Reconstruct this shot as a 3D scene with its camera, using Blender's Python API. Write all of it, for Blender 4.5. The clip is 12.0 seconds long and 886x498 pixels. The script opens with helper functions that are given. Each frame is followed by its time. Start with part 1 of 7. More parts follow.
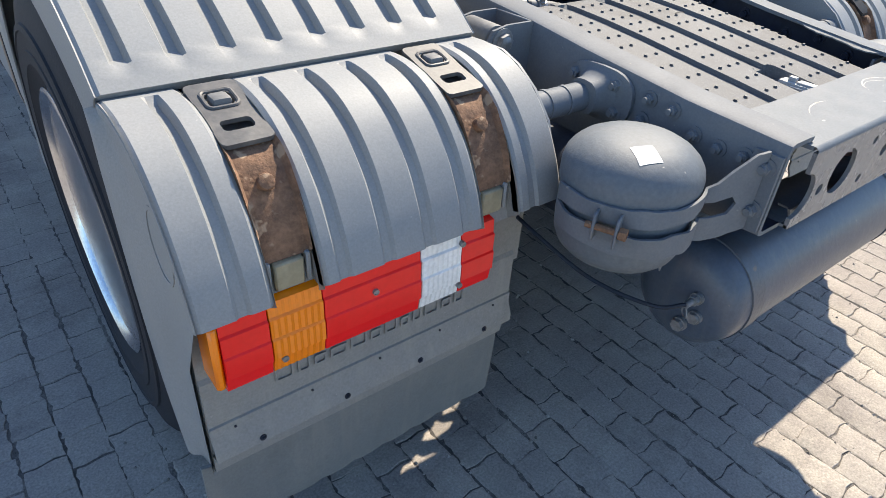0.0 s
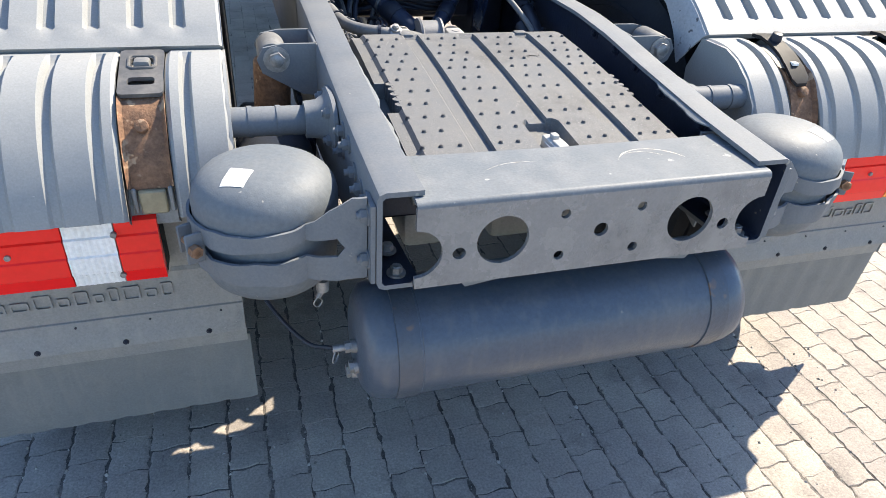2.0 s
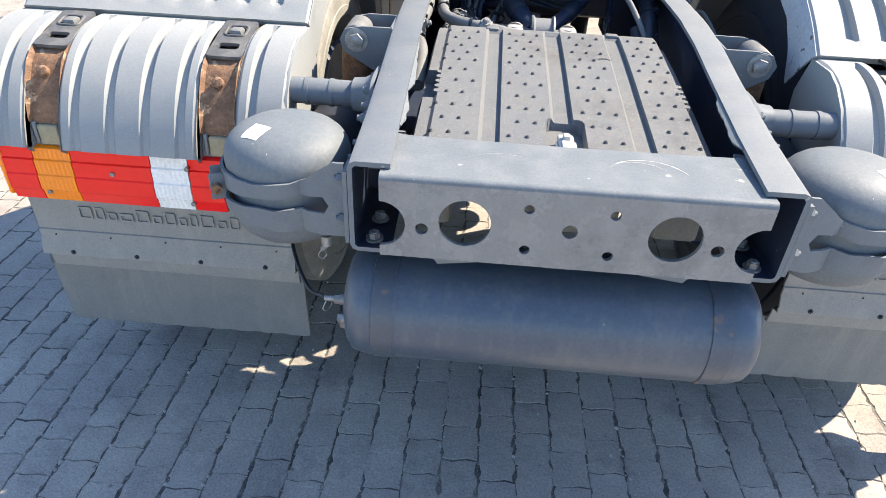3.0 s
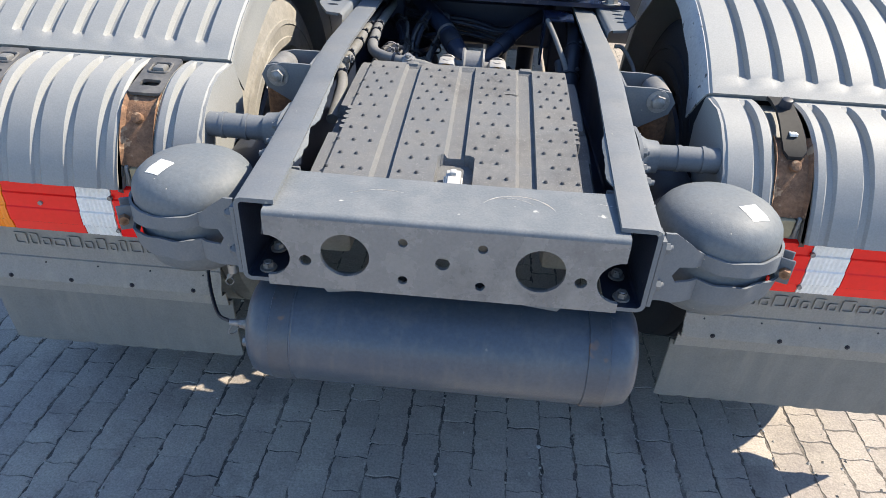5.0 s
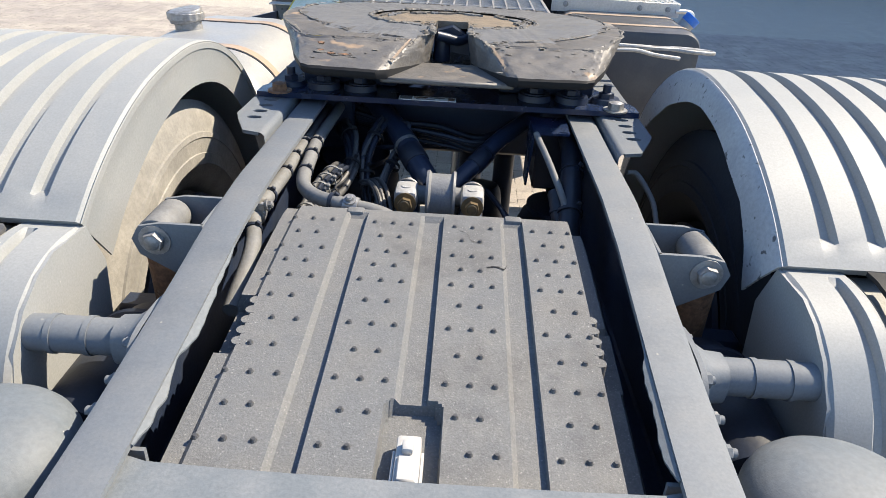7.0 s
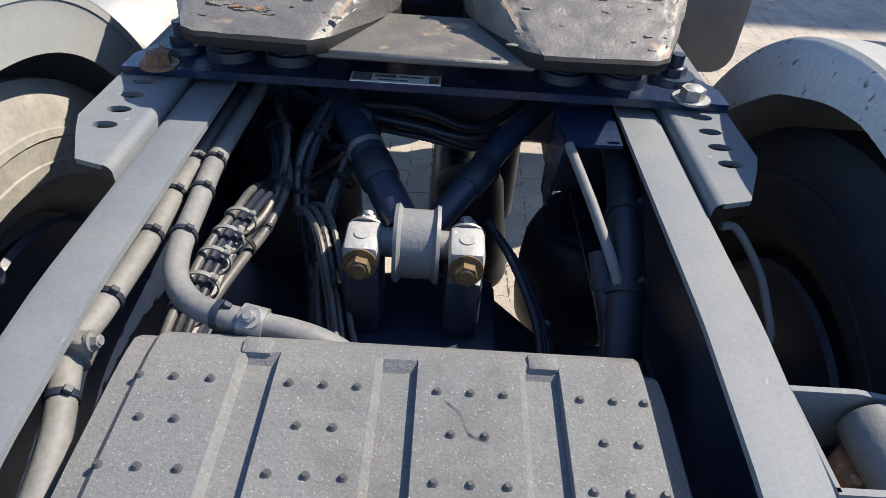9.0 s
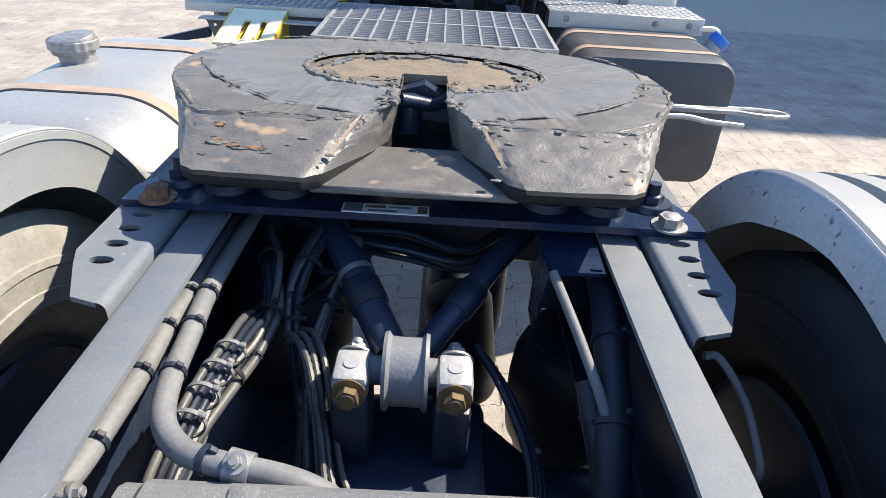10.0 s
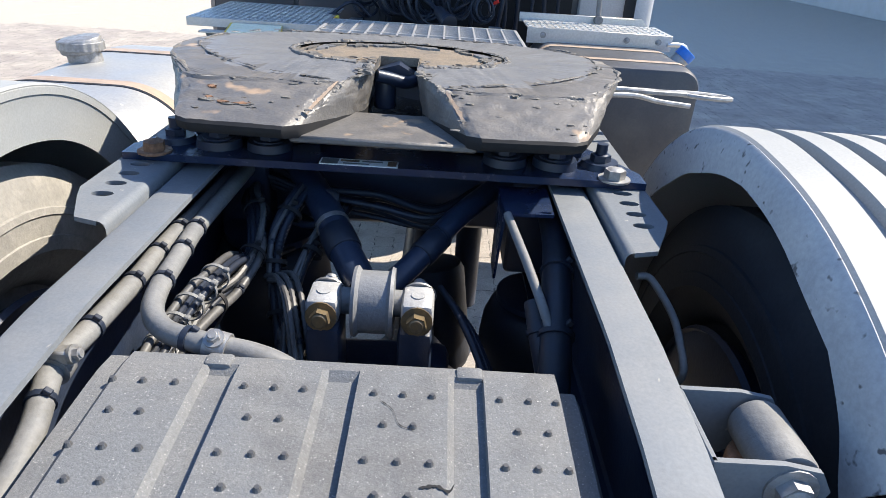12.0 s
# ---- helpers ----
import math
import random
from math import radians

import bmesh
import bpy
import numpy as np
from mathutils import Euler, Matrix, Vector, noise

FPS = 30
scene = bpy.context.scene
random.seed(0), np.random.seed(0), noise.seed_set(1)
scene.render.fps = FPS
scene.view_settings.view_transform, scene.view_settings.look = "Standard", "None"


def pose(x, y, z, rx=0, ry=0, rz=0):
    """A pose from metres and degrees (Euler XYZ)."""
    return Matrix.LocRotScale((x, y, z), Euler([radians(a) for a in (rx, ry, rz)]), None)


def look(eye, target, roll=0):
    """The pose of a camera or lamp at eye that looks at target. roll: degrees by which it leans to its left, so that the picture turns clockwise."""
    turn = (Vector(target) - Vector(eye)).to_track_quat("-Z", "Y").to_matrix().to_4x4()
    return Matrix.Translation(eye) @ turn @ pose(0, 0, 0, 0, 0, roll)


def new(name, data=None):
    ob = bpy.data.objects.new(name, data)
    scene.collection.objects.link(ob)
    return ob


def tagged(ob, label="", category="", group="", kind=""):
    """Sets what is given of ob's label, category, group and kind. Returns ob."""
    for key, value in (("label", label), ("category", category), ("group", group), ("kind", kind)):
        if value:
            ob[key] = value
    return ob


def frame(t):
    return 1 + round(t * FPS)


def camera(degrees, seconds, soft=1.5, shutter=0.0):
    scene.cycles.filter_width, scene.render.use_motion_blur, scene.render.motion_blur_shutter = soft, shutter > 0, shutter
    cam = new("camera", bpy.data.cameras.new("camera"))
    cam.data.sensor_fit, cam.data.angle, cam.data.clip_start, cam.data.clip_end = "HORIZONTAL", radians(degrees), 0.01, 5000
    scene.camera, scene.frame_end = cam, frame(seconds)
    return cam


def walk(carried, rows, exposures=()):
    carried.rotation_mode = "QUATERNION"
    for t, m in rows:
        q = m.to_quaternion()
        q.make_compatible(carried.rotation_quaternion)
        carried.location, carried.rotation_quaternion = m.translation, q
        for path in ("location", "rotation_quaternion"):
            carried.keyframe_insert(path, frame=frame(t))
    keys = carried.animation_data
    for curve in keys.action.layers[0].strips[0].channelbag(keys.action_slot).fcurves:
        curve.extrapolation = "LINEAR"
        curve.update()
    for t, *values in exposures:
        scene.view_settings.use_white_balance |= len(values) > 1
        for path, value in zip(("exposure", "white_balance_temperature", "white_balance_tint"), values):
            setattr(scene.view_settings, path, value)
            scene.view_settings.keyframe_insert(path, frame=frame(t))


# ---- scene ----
cam = camera(68.9, 12.0, soft=0.5)
PATH = [
    (0, (-1.447, -0.402, 1.393), (-0.391, 0.866, 0.262), 4.0),
    (0.5, (-1.228, -0.576, 1.392), (-0.576, 0.932, 0.251), 3.4),
    (1, (-1.025, -0.727, 1.425), (-0.468, 0.834, 0.306), 3.5),
    (1.5, (-0.829, -0.793, 1.428), (-0.266, 0.78, 0.328), 3.5),
    (2, (-0.56, -0.838, 1.437), (-0.021, 0.744, 0.339), 4.2),
    (2.5, (-0.319, -0.936, 1.453), (-0.189, 0.717, 0.335), 3.2),
    (3, (-0.165, -0.961, 1.465), (-0.251, 0.686, 0.333), 2.8),
    (3.5, (-0.019, -0.881, 1.451), (-0.082, 0.768, 0.321), 2.4),
    (3.7, (0.013, -0.866, 1.464), (-0.023, 0.787, 0.338), 2.4),
    (5.3, (0.064, -0.997, 1.546), (-0.04, 0.671, 0.448), 2.9),
    (5.5, (0.069, -0.978, 1.543), (-0.015, 0.685, 0.436), 3.1),
    (6, (0.035, -0.817, 1.549), (-0.027, 0.845, 0.439), 3.2),
    (6.5, (0.009, -0.647, 1.56), (-0.038, 1.043, 0.492), 3.2),
    (7, (0.04, -0.374, 1.544), (0.011, 1.377, 0.577), 3.1),
    (7.2, (0.063, -0.29, 1.557), (0.034, 1.471, 0.61), 2.9),
    (8.8, (0.017, 0.261, 1.491), (0.042, 1.896, 0.34), 4.0),
    (9, (0.029, 0.289, 1.516), (0.059, 1.856, 0.273), 4.2),
    (9.5, (0.035, 0.308, 1.541), (0.07, 1.841, 0.256), 4.2),
    (10, (0.033, 0.305, 1.575), (0.068, 2.032, 0.567), 3.8),
    (10.5, (0.032, 0.298, 1.575), (0.075, 2.079, 0.666), 3.7),
    (11, (0.035, 0.295, 1.573), (0.086, 2.079, 0.671), 3.7),
    (11.5, (0.053, 0.256, 1.549), (0.108, 2.044, 0.654), 3.8),
    (12, (0.099, 0.118, 1.483), (0.134, 1.907, 0.59), 3.9),
]
walk(cam, [(t, look(eye, target, roll)) for t, eye, target, roll in PATH], [(0, 0.95, 7150, 10), (0.5, 1.35, 6900, 10), (1.5, 1.36, 7150, 10), (2.25, 1.34, 7200, 10), (3, 1.52, 7250, 10), (3.7, 1.4, 7200, 10), (5.5, 1.05, 7100, 10), (7, 1.08, 7250, 10), (9, 0.97, 7000, 10), (10, 1.15, 6850, 10), (12, 1.2, 6750, 10)])

# ---- sky and sun ----
SUN_WAY = Vector((0.84, 0.42, 1.0)).normalized()
world = bpy.data.worlds.new("sky")
scene.world = world
world.use_nodes = True
wn = world.node_tree
sky = wn.nodes.new("ShaderNodeTexSky")
sky.sky_type = "NISHITA"
sky.sun_disc = False
sky.dust_density = 0.4
sky.ozone_density = 7.0
sky.sun_elevation = math.asin(SUN_WAY.z)
sky.sun_rotation = math.atan2(SUN_WAY.x, SUN_WAY.y)
wn.links.new(sky.outputs[0], wn.nodes["Background"].inputs[0])
wn.nodes["Background"].inputs[1].default_value = 0.15
sun_data = bpy.data.lights.new("sun", "SUN")
sun_data.energy, sun_data.angle, sun_data.color = 4.9, radians(0.53), (1.0, 0.93, 0.82)
sun = new("sun", sun_data)
sun.matrix_world = look(SUN_WAY * 20, (0, 0, 0))

# ---- mesh tools ----
SIDE = 1   # +1 builds as written, -1 mirrors x


def thing(name, base, label, category, group="", kind=""):
    ob = new(name)
    ob.location = (base[0] * SIDE, base[1], base[2])
    ob.empty_display_size = 0.05
    return tagged(ob, label, category, group, kind)


def root_of(ob):
    while ob.parent:
        ob = ob.parent
    return ob


def finish(name, bm, mat, smooth=40):
    if SIDE < 0:
        for v in bm.verts:
            v.co.x = -v.co.x
        bmesh.ops.reverse_faces(bm, faces=bm.faces[:])
    me = bpy.data.meshes.new(name)
    bm.to_mesh(me)
    bm.free()
    me.materials.append(mat)
    if smooth:
        me.polygons.foreach_set("use_smooth", [True] * len(me.polygons))
        me.set_sharp_from_angle(angle=radians(smooth))
    return me


def part(name, bm, mat, parent, label="", smooth=40):
    """One mesh, given in world coordinates, under a thing or a part."""
    me = finish(name, bm, mat, smooth)
    me.transform(Matrix.Translation(-root_of(parent).location))
    ob = new(name, me)
    ob.parent = parent
    if label:
        ob["label"] = label
    return ob


def solid(name, bm, mat, label, category, group="", kind="", smooth=40):
    """A thing that is one mesh."""
    return tagged(new(name, finish(name, bm, mat, smooth)), label, category, group, kind)


def B():
    return bmesh.new()


def bevel(bm, verts, w, seg=1):
    es = list({e for v in verts for e in v.link_edges})
    bmesh.ops.bevel(bm, geom=es, offset=w, segments=seg, profile=0.5, affect="EDGES")


def box(bm, x0, x1, y0, y1, z0, z1, w=0.0, seg=1, m=None):
    r = bmesh.ops.create_cube(bm, size=1.0)
    mm = Matrix.Translation(((x0 + x1) / 2, (y0 + y1) / 2, (z0 + z1) / 2)) @ Matrix.Diagonal((abs(x1 - x0), abs(y1 - y0), abs(z1 - z0), 1))
    bmesh.ops.transform(bm, matrix=(m @ mm) if m else mm, verts=r["verts"])
    if w:
        bevel(bm, r["verts"], w, seg)
    return bm


def rings(bm, loops, closed=True, cap0=False, cap1=False):
    """Skin between successive loops of equal length."""
    vs = [[bm.verts.new(p) for p in lp] for lp in loops]
    n = len(vs[0])
    for a, b in zip(vs, vs[1:]):
        for i in range(n if closed else n - 1):
            j = (i + 1) % n
            try:
                bm.faces.new((a[i], a[j], b[j], b[i]))
            except ValueError:
                pass
    if cap0:
        bm.faces.new(vs[0][::-1])
    if cap1:
        bm.faces.new(vs[-1])
    return vs


def frame_of(d):
    d = Vector(d).normalized()
    u = d.orthogonal().normalized()
    return u, d.cross(u), d


def cyl(bm, p0, p1, r0, r1=None, seg=20, w=0.0):
    """A rod or cone; w rounds its rims."""
    p0, p1 = Vector(p0), Vector(p1)
    r1 = r0 if r1 is None else r1
    u, v, d = frame_of(p1 - p0)
    st = [(p0, r0), (p1, r1)]
    if w:
        st = [(p0, r0 - w), (p0 + d * w * 0.3, r0 - w * 0.3), (p0 + d * w, r0), (p1 - d * w, r1), (p1 - d * w * 0.3, r1 - w * 0.3), (p1, r1 - w)]
    lp = [[c + (u * math.cos(a) + v * math.sin(a)) * r for a in (2 * math.pi * k / seg for k in range(seg))] for c, r in st]
    rings(bm, lp, cap0=True, cap1=True)
    bmesh.ops.recalc_face_normals(bm, faces=bm.faces[:])
    return bm


def ring_tube(bm, p0, p1, r, ri, seg=24):
    """A pipe piece with a wall."""
    p0, p1 = Vector(p0), Vector(p1)
    u, v, d = frame_of(p1 - p0)
    st = [(p0, ri), (p0, r), (p1, r), (p1, ri), (p0, ri)]
    lp = [[c + (u * math.cos(a) + v * math.sin(a)) * q for a in (2 * math.pi * k / seg for k in range(seg))] for c, q in st]
    rings(bm, lp)
    return bm


def lathe(bm, prof, centre, axis="x", seg=48):
    """Turns (along, radius) pairs round an axis through centre."""
    c = Vector(centre)
    d = {"x": Vector((1, 0, 0)), "y": Vector((0, 1, 0)), "z": Vector((0, 0, 1))}[axis]
    u = {"x": Vector((0, 1, 0)), "y": Vector((0, 0, 1)), "z": Vector((1, 0, 0))}[axis]
    v = d.cross(u)
    lp = [[c + d * h + (u * math.cos(a) + v * math.sin(a)) * r for a in (2 * math.pi * k / seg for k in range(seg))] for h, r in prof]
    rings(bm, lp, cap0=prof[0][1] > 1e-6, cap1=prof[-1][1] > 1e-6)
    bmesh.ops.remove_doubles(bm, verts=bm.verts[:], dist=1e-6)
    bmesh.ops.recalc_face_normals(bm, faces=bm.faces[:])
    return bm


def curve_pts(pts, n=6):
    """Catmull-Rom through the points."""
    P = [Vector(p) for p in pts]
    if len(P) < 3:
        return P
    P = [2 * P[0] - P[1]] + P + [2 * P[-1] - P[-2]]
    out = []
    for i in range(1, len(P) - 2):
        for k in range(n):
            t = k / n
            a, b, c, d = P[i - 1:i + 3]
            out.append(0.5 * (2 * b + (c - a) * t + (2 * a - 5 * b + 4 * c - d) * t * t + (3 * b - a - 3 * c + d) * t ** 3))
    return out + [P[-2]]


def sweep(bm, pts, r, seg=10, n=6, rib=0.0):
    """A hose along points; rib makes it corrugated."""
    C = curve_pts(pts, n)
    if rib:
        D = [C[0]]
        for a, b in zip(C, C[1:]):
            k = max(1, int((b - a).length / 0.004))
            D += [a.lerp(b, (j + 1) / k) for j in range(k)]
        C = D
    t0 = (C[1] - C[0]).normalized()
    u = t0.orthogonal().normalized()
    lp = []
    for i, p in enumerate(C):
        t = (C[min(i + 1, len(C) - 1)] - C[max(i - 1, 0)]).normalized()
        u = (u - t * u.dot(t)).normalized()
        w = t.cross(u)
        q = r * (1 - rib * (i % 2))
        lp.append([p + (u * math.cos(a) + w * math.sin(a)) * q for a in (2 * math.pi * k / seg for k in range(seg))])
    rings(bm, lp, cap0=True, cap1=True)
    return bm


def plate(bm, outer, holes, thick, m, w=0.0):
    """A sheet in its own xy plane, with holes, thickened along -z and placed by m."""
    es = []
    for lp in [outer] + list(holes):
        vs = [bm.verts.new((p[0], p[1], 0)) for p in lp]
        es += [bm.edges.new((vs[i], vs[(i + 1) % len(vs)])) for i in range(len(vs))]
    r = bmesh.ops.triangle_fill(bm, use_beauty=True, use_dissolve=False, edges=es)
    fs = [g for g in r["geom"] if isinstance(g, bmesh.types.BMFace)]
    for f in fs:
        if f.normal.z < 0:
            f.normal_flip()
    top = list({v for f in fs for v in f.verts})
    ex = bmesh.ops.extrude_face_region(bm, geom=fs)
    low = [g for g in ex["geom"] if isinstance(g, bmesh.types.BMVert)]
    bmesh.ops.translate(bm, verts=low, vec=(0, 0, -thick))
    bmesh.ops.transform(bm, matrix=m, verts=top + low)
    bmesh.ops.recalc_face_normals(bm, faces=bm.faces[:])
    return bm


def circle(cx, cy, r, n=24, ry=None):
    return [(cx + r * math.cos(2 * math.pi * k / n), cy + (ry or r) * math.sin(2 * math.pi * k / n)) for k in range(n)]


def rrect(x0, x1, y0, y1, r, n=4):
    out = []
    for cx, cy, a0 in ((x1 - r, y1 - r, 0), (x0 + r, y1 - r, 90), (x0 + r, y0 + r, 180), (x1 - r, y0 + r, 270)):
        for k in range(n + 1):
            a = radians(a0 + 90 * k / n)
            out.append((cx + r * math.cos(a), cy + r * math.sin(a)))
    return out


# planes for plate(): sheet x, sheet y, facing
FACE_BACK = Matrix(((1, 0, 0, 0), (0, 0, 1, 0), (0, 1, 0, 0), (0, 0, 0, 1)))     # sheet (x, z), thickened towards -y
FACE_UP = Matrix.Identity(4)                                                       # sheet (x, y), thickened towards -z
FACE_SIDE = Matrix(((0, 0, 1, 0), (1, 0, 0, 0), (0, 1, 0, 0), (0, 0, 0, 1)))     # sheet (y, z), thickened towards -x


def at_plane(face, d):
    """A plane for plate(), moved d along its facing."""
    n = face.to_3x3() @ Vector((0, 0, 1))
    return Matrix.Translation(n * d) @ face


def prism(bm, poly, face, d0, d1):
    return plate(bm, poly, [], d1 - d0, at_plane(face, d1))


def hexbolt(bm, p, d, r=0.012, h=0.01, washer=True, stud=0.0):
    """A hex head with washer, seated at p and facing d."""
    p, d = Vector(p), Vector(d).normalized()
    if washer:
        cyl(bm, p - d * 0.001, p + d * 0.003, r * 1.5, seg=16)
    cyl(bm, p + d * 0.002, p + d * h, r, r * 0.97, seg=6)
    cyl(bm, p + d * (h - 0.001), p + d * (h + 0.002), r * 0.8, r * 0.6, seg=12)
    if stud:
        cyl(bm, p, p + d * (h + stud), r * 0.55, seg=10)
    return bm


def lerp(a, b, t):
    return a + (b - a) * t


def interp(x, xs, ys):
    return float(np.interp(x, xs, ys))

# ---- materials ----
def material(name, colour, rough=0.5, metal=0.0, dirt=None, dirt_amount=0.4, dirt_scale=6.0, grain=120.0, grain_amount=0.12,
             bump=0.05, bump_scale=None, rough_var=0.15, speck=None, speck_scale=60.0, speck_cut=0.7, vary=0.0, coat=0.0, spec=0.5, streak=None, stretch=None, world_space=False, stain=None, stain_scale=1.0, stain_amount=0.5, fine_bump=0.0):
    """Base colour with large stains, fine grain and specks, uneven gloss and a fine relief."""
    m = bpy.data.materials.new(name)
    m.use_nodes = True
    nt = m.node_tree
    N, L = nt.nodes, nt.links
    bsdf = N["Principled BSDF"]
    co = N.new("ShaderNodeTexCoord")
    src = co.outputs["Object"]
    if world_space:
        src = N.new("ShaderNodeNewGeometry").outputs["Position"]
    if stretch:
        mp = N.new("ShaderNodeMapping")
        mp.inputs["Scale"].default_value = stretch
        L.new(src, mp.inputs["Vector"])
        src = mp.outputs[0]

    def noise_tex(scale, detail=4.0, rgh=0.6):
        t = N.new("ShaderNodeTexNoise")
        t.inputs["Scale"].default_value, t.inputs["Detail"].default_value, t.inputs["Roughness"].default_value = scale, detail, rgh
        L.new(src, t.inputs["Vector"])
        return t.outputs["Fac"]

    def ramp(fac, a, b):
        r = N.new("ShaderNodeMapRange")
        r.inputs["From Min"].default_value, r.inputs["From Max"].default_value = a, b
        L.new(fac, r.inputs["Value"])
        return r.outputs[0]

    def mix(fac, a, b, blend="MIX"):
        x = N.new("ShaderNodeMix")
        x.data_type, x.blend_type = "RGBA", blend
        for sock, val in ((x.inputs[0], fac), (x.inputs[6], a), (x.inputs[7], b)):
            if isinstance(val, (int, float)):
                sock.default_value = val
            elif isinstance(val, tuple):
                sock.default_value = (*val[:3], 1)
            else:
                L.new(val, sock)
        return x.outputs[2]

    def times(fac, k):
        x = N.new("ShaderNodeMath")
        x.operation = "MULTIPLY"
        L.new(fac, x.inputs[0])
        x.inputs[1].default_value = k
        return x.outputs[0]

    big = noise_tex(dirt_scale, 6.0, 0.65)
    fine = noise_tex(grain, 3.0, 0.6)
    col = colour
    if dirt:
        col = mix(times(ramp(big, 0.42, 0.68), dirt_amount), col, dirt)
    if stain:
        col = mix(times(ramp(noise_tex(stain_scale, 7.0, 0.7), 0.52, 0.66), stain_amount), col, stain)
    g = mix(ramp(fine, 0.3, 0.7), (1 - grain_amount,) * 3, (1 + grain_amount * 0.6,) * 3)
    col = mix(1.0, col, g, "MULTIPLY")
    if speck:
        col = mix(times(ramp(noise_tex(speck_scale, 2.0, 0.5), speck_cut, speck_cut + 0.06), 0.85), col, speck)
    if streak:
        sm = N.new("ShaderNodeMapping")
        sm.inputs["Scale"].default_value = (9, 9, 1.2)
        L.new(co.outputs["Object"], sm.inputs["Vector"])
        t = N.new("ShaderNodeTexNoise")
        t.inputs["Scale"].default_value, t.inputs["Detail"].default_value = 5.0, 5.0
        L.new(sm.outputs[0], t.inputs["Vector"])
        col = mix(times(ramp(t.outputs["Fac"], 0.52, 0.75), 0.55), col, streak)
    if vary:
        oi = N.new("ShaderNodeObjectInfo")
        vr = N.new("ShaderNodeMapRange")
        vr.inputs["To Min"].default_value, vr.inputs["To Max"].default_value = 1 - vary, 1 + vary
        L.new(oi.outputs["Random"], vr.inputs["Value"])
        col = mix(1.0, col, vr.outputs[0], "MULTIPLY")
        gi = N.new("ShaderNodeNewGeometry")
        vi = N.new("ShaderNodeMapRange")
        vi.inputs["To Min"].default_value, vi.inputs["To Max"].default_value = 1 - vary, 1 + vary
        L.new(gi.outputs["Random Per Island"], vi.inputs["Value"])
        col = mix(1.0, col, vi.outputs[0], "MULTIPLY")
    if isinstance(col, tuple):
        bsdf.inputs["Base Color"].default_value = (*col, 1)
    else:
        L.new(col, bsdf.inputs["Base Color"])
    rr = N.new("ShaderNodeMapRange")
    rr.inputs["To Min"].default_value, rr.inputs["To Max"].default_value = max(0.03, rough - rough_var), min(1, rough + rough_var)
    L.new(big, rr.inputs["Value"])
    L.new(rr.outputs[0], bsdf.inputs["Roughness"])
    bsdf.inputs["Metallic"].default_value = metal
    bsdf.inputs["Specular IOR Level"].default_value = spec
    bsdf.inputs["Coat Weight"].default_value = coat
    if bump:
        bp = N.new("ShaderNodeBump")
        bp.inputs["Strength"].default_value, bp.inputs["Distance"].default_value = bump, 0.004
        L.new(noise_tex(bump_scale or grain, 4.0, 0.6), bp.inputs["Height"])
        if fine_bump:
            b2 = N.new("ShaderNodeBump")
            b2.inputs["Strength"].default_value, b2.inputs["Distance"].default_value = fine_bump, 0.0015
            L.new(noise_tex((bump_scale or grain) * 4.3, 4.0, 0.65), b2.inputs["Height"])
            L.new(bp.outputs[0], b2.inputs["Normal"])
            bp = b2
        L.new(bp.outputs[0], bsdf.inputs["Normal"])
    return m


fender_grey = material("grey mudguard plastic", (0.25, 0.26, 0.261), 0.58, spec=0.34, dirt=(0.32, 0.315, 0.298), dirt_amount=0.45, dirt_scale=5, grain=260, grain_amount=0.1, bump=0.05, bump_scale=120, stain=(0.215, 0.22, 0.222), stain_scale=3.2, stain_amount=0.35, fine_bump=0.08, speck=(0.42, 0.41, 0.38), speck_scale=120, speck_cut=0.76)
flap_grey = material("dusty grey flap rubber", (0.235, 0.235, 0.225), 0.62, dirt=(0.30, 0.285, 0.25), dirt_amount=0.5, dirt_scale=7, grain=200, grain_amount=0.14, bump=0.2, bump_scale=120, stain=(0.165, 0.165, 0.16), stain_scale=6.0, stain_amount=0.5, fine_bump=0.3, speck=(0.45, 0.43, 0.38), speck_scale=110, speck_cut=0.75, streak=(0.31, 0.30, 0.265))
flap_dark = material("dark dusty flap rubber", (0.165, 0.172, 0.168), 0.6, dirt=(0.235, 0.228, 0.205), dirt_amount=0.45, dirt_scale=6, grain=200, grain_amount=0.12, bump=0.15, bump_scale=120, stain=(0.12, 0.125, 0.122), stain_scale=5.0, stain_amount=0.5, fine_bump=0.2, streak=(0.22, 0.215, 0.195))
frame_grey = material("grey chassis paint", (0.142, 0.157, 0.174), 0.6, spec=0.15, dirt=(0.235, 0.229, 0.215), dirt_amount=0.3, dirt_scale=9, grain=220, grain_amount=0.09, bump=0.08, bump_scale=90, stain=(0.105, 0.118, 0.134), stain_scale=6.0, stain_amount=0.4, fine_bump=0.1, speck=(0.34, 0.32, 0.28), speck_scale=55, speck_cut=0.73)
# chassis paint darkened to carry the shade inside the rails
channel_shade = material("blue-black paint for the shaded channel", (0.018, 0.028, 0.055), 0.45, spec=0.3, dirt=(0.04, 0.047, 0.062), dirt_amount=0.6, dirt_scale=8, bump=0.15, stain=(0.012, 0.018, 0.03), stain_scale=5.0, stain_amount=0.6, speck=(0.16, 0.15, 0.13), speck_scale=60, speck_cut=0.75)
frame_dark = material("dark blue chassis paint", (0.017, 0.027, 0.052), 0.4, spec=0.42, dirt=(0.022, 0.03, 0.048), dirt_amount=0.5, dirt_scale=10, bump=0.15)
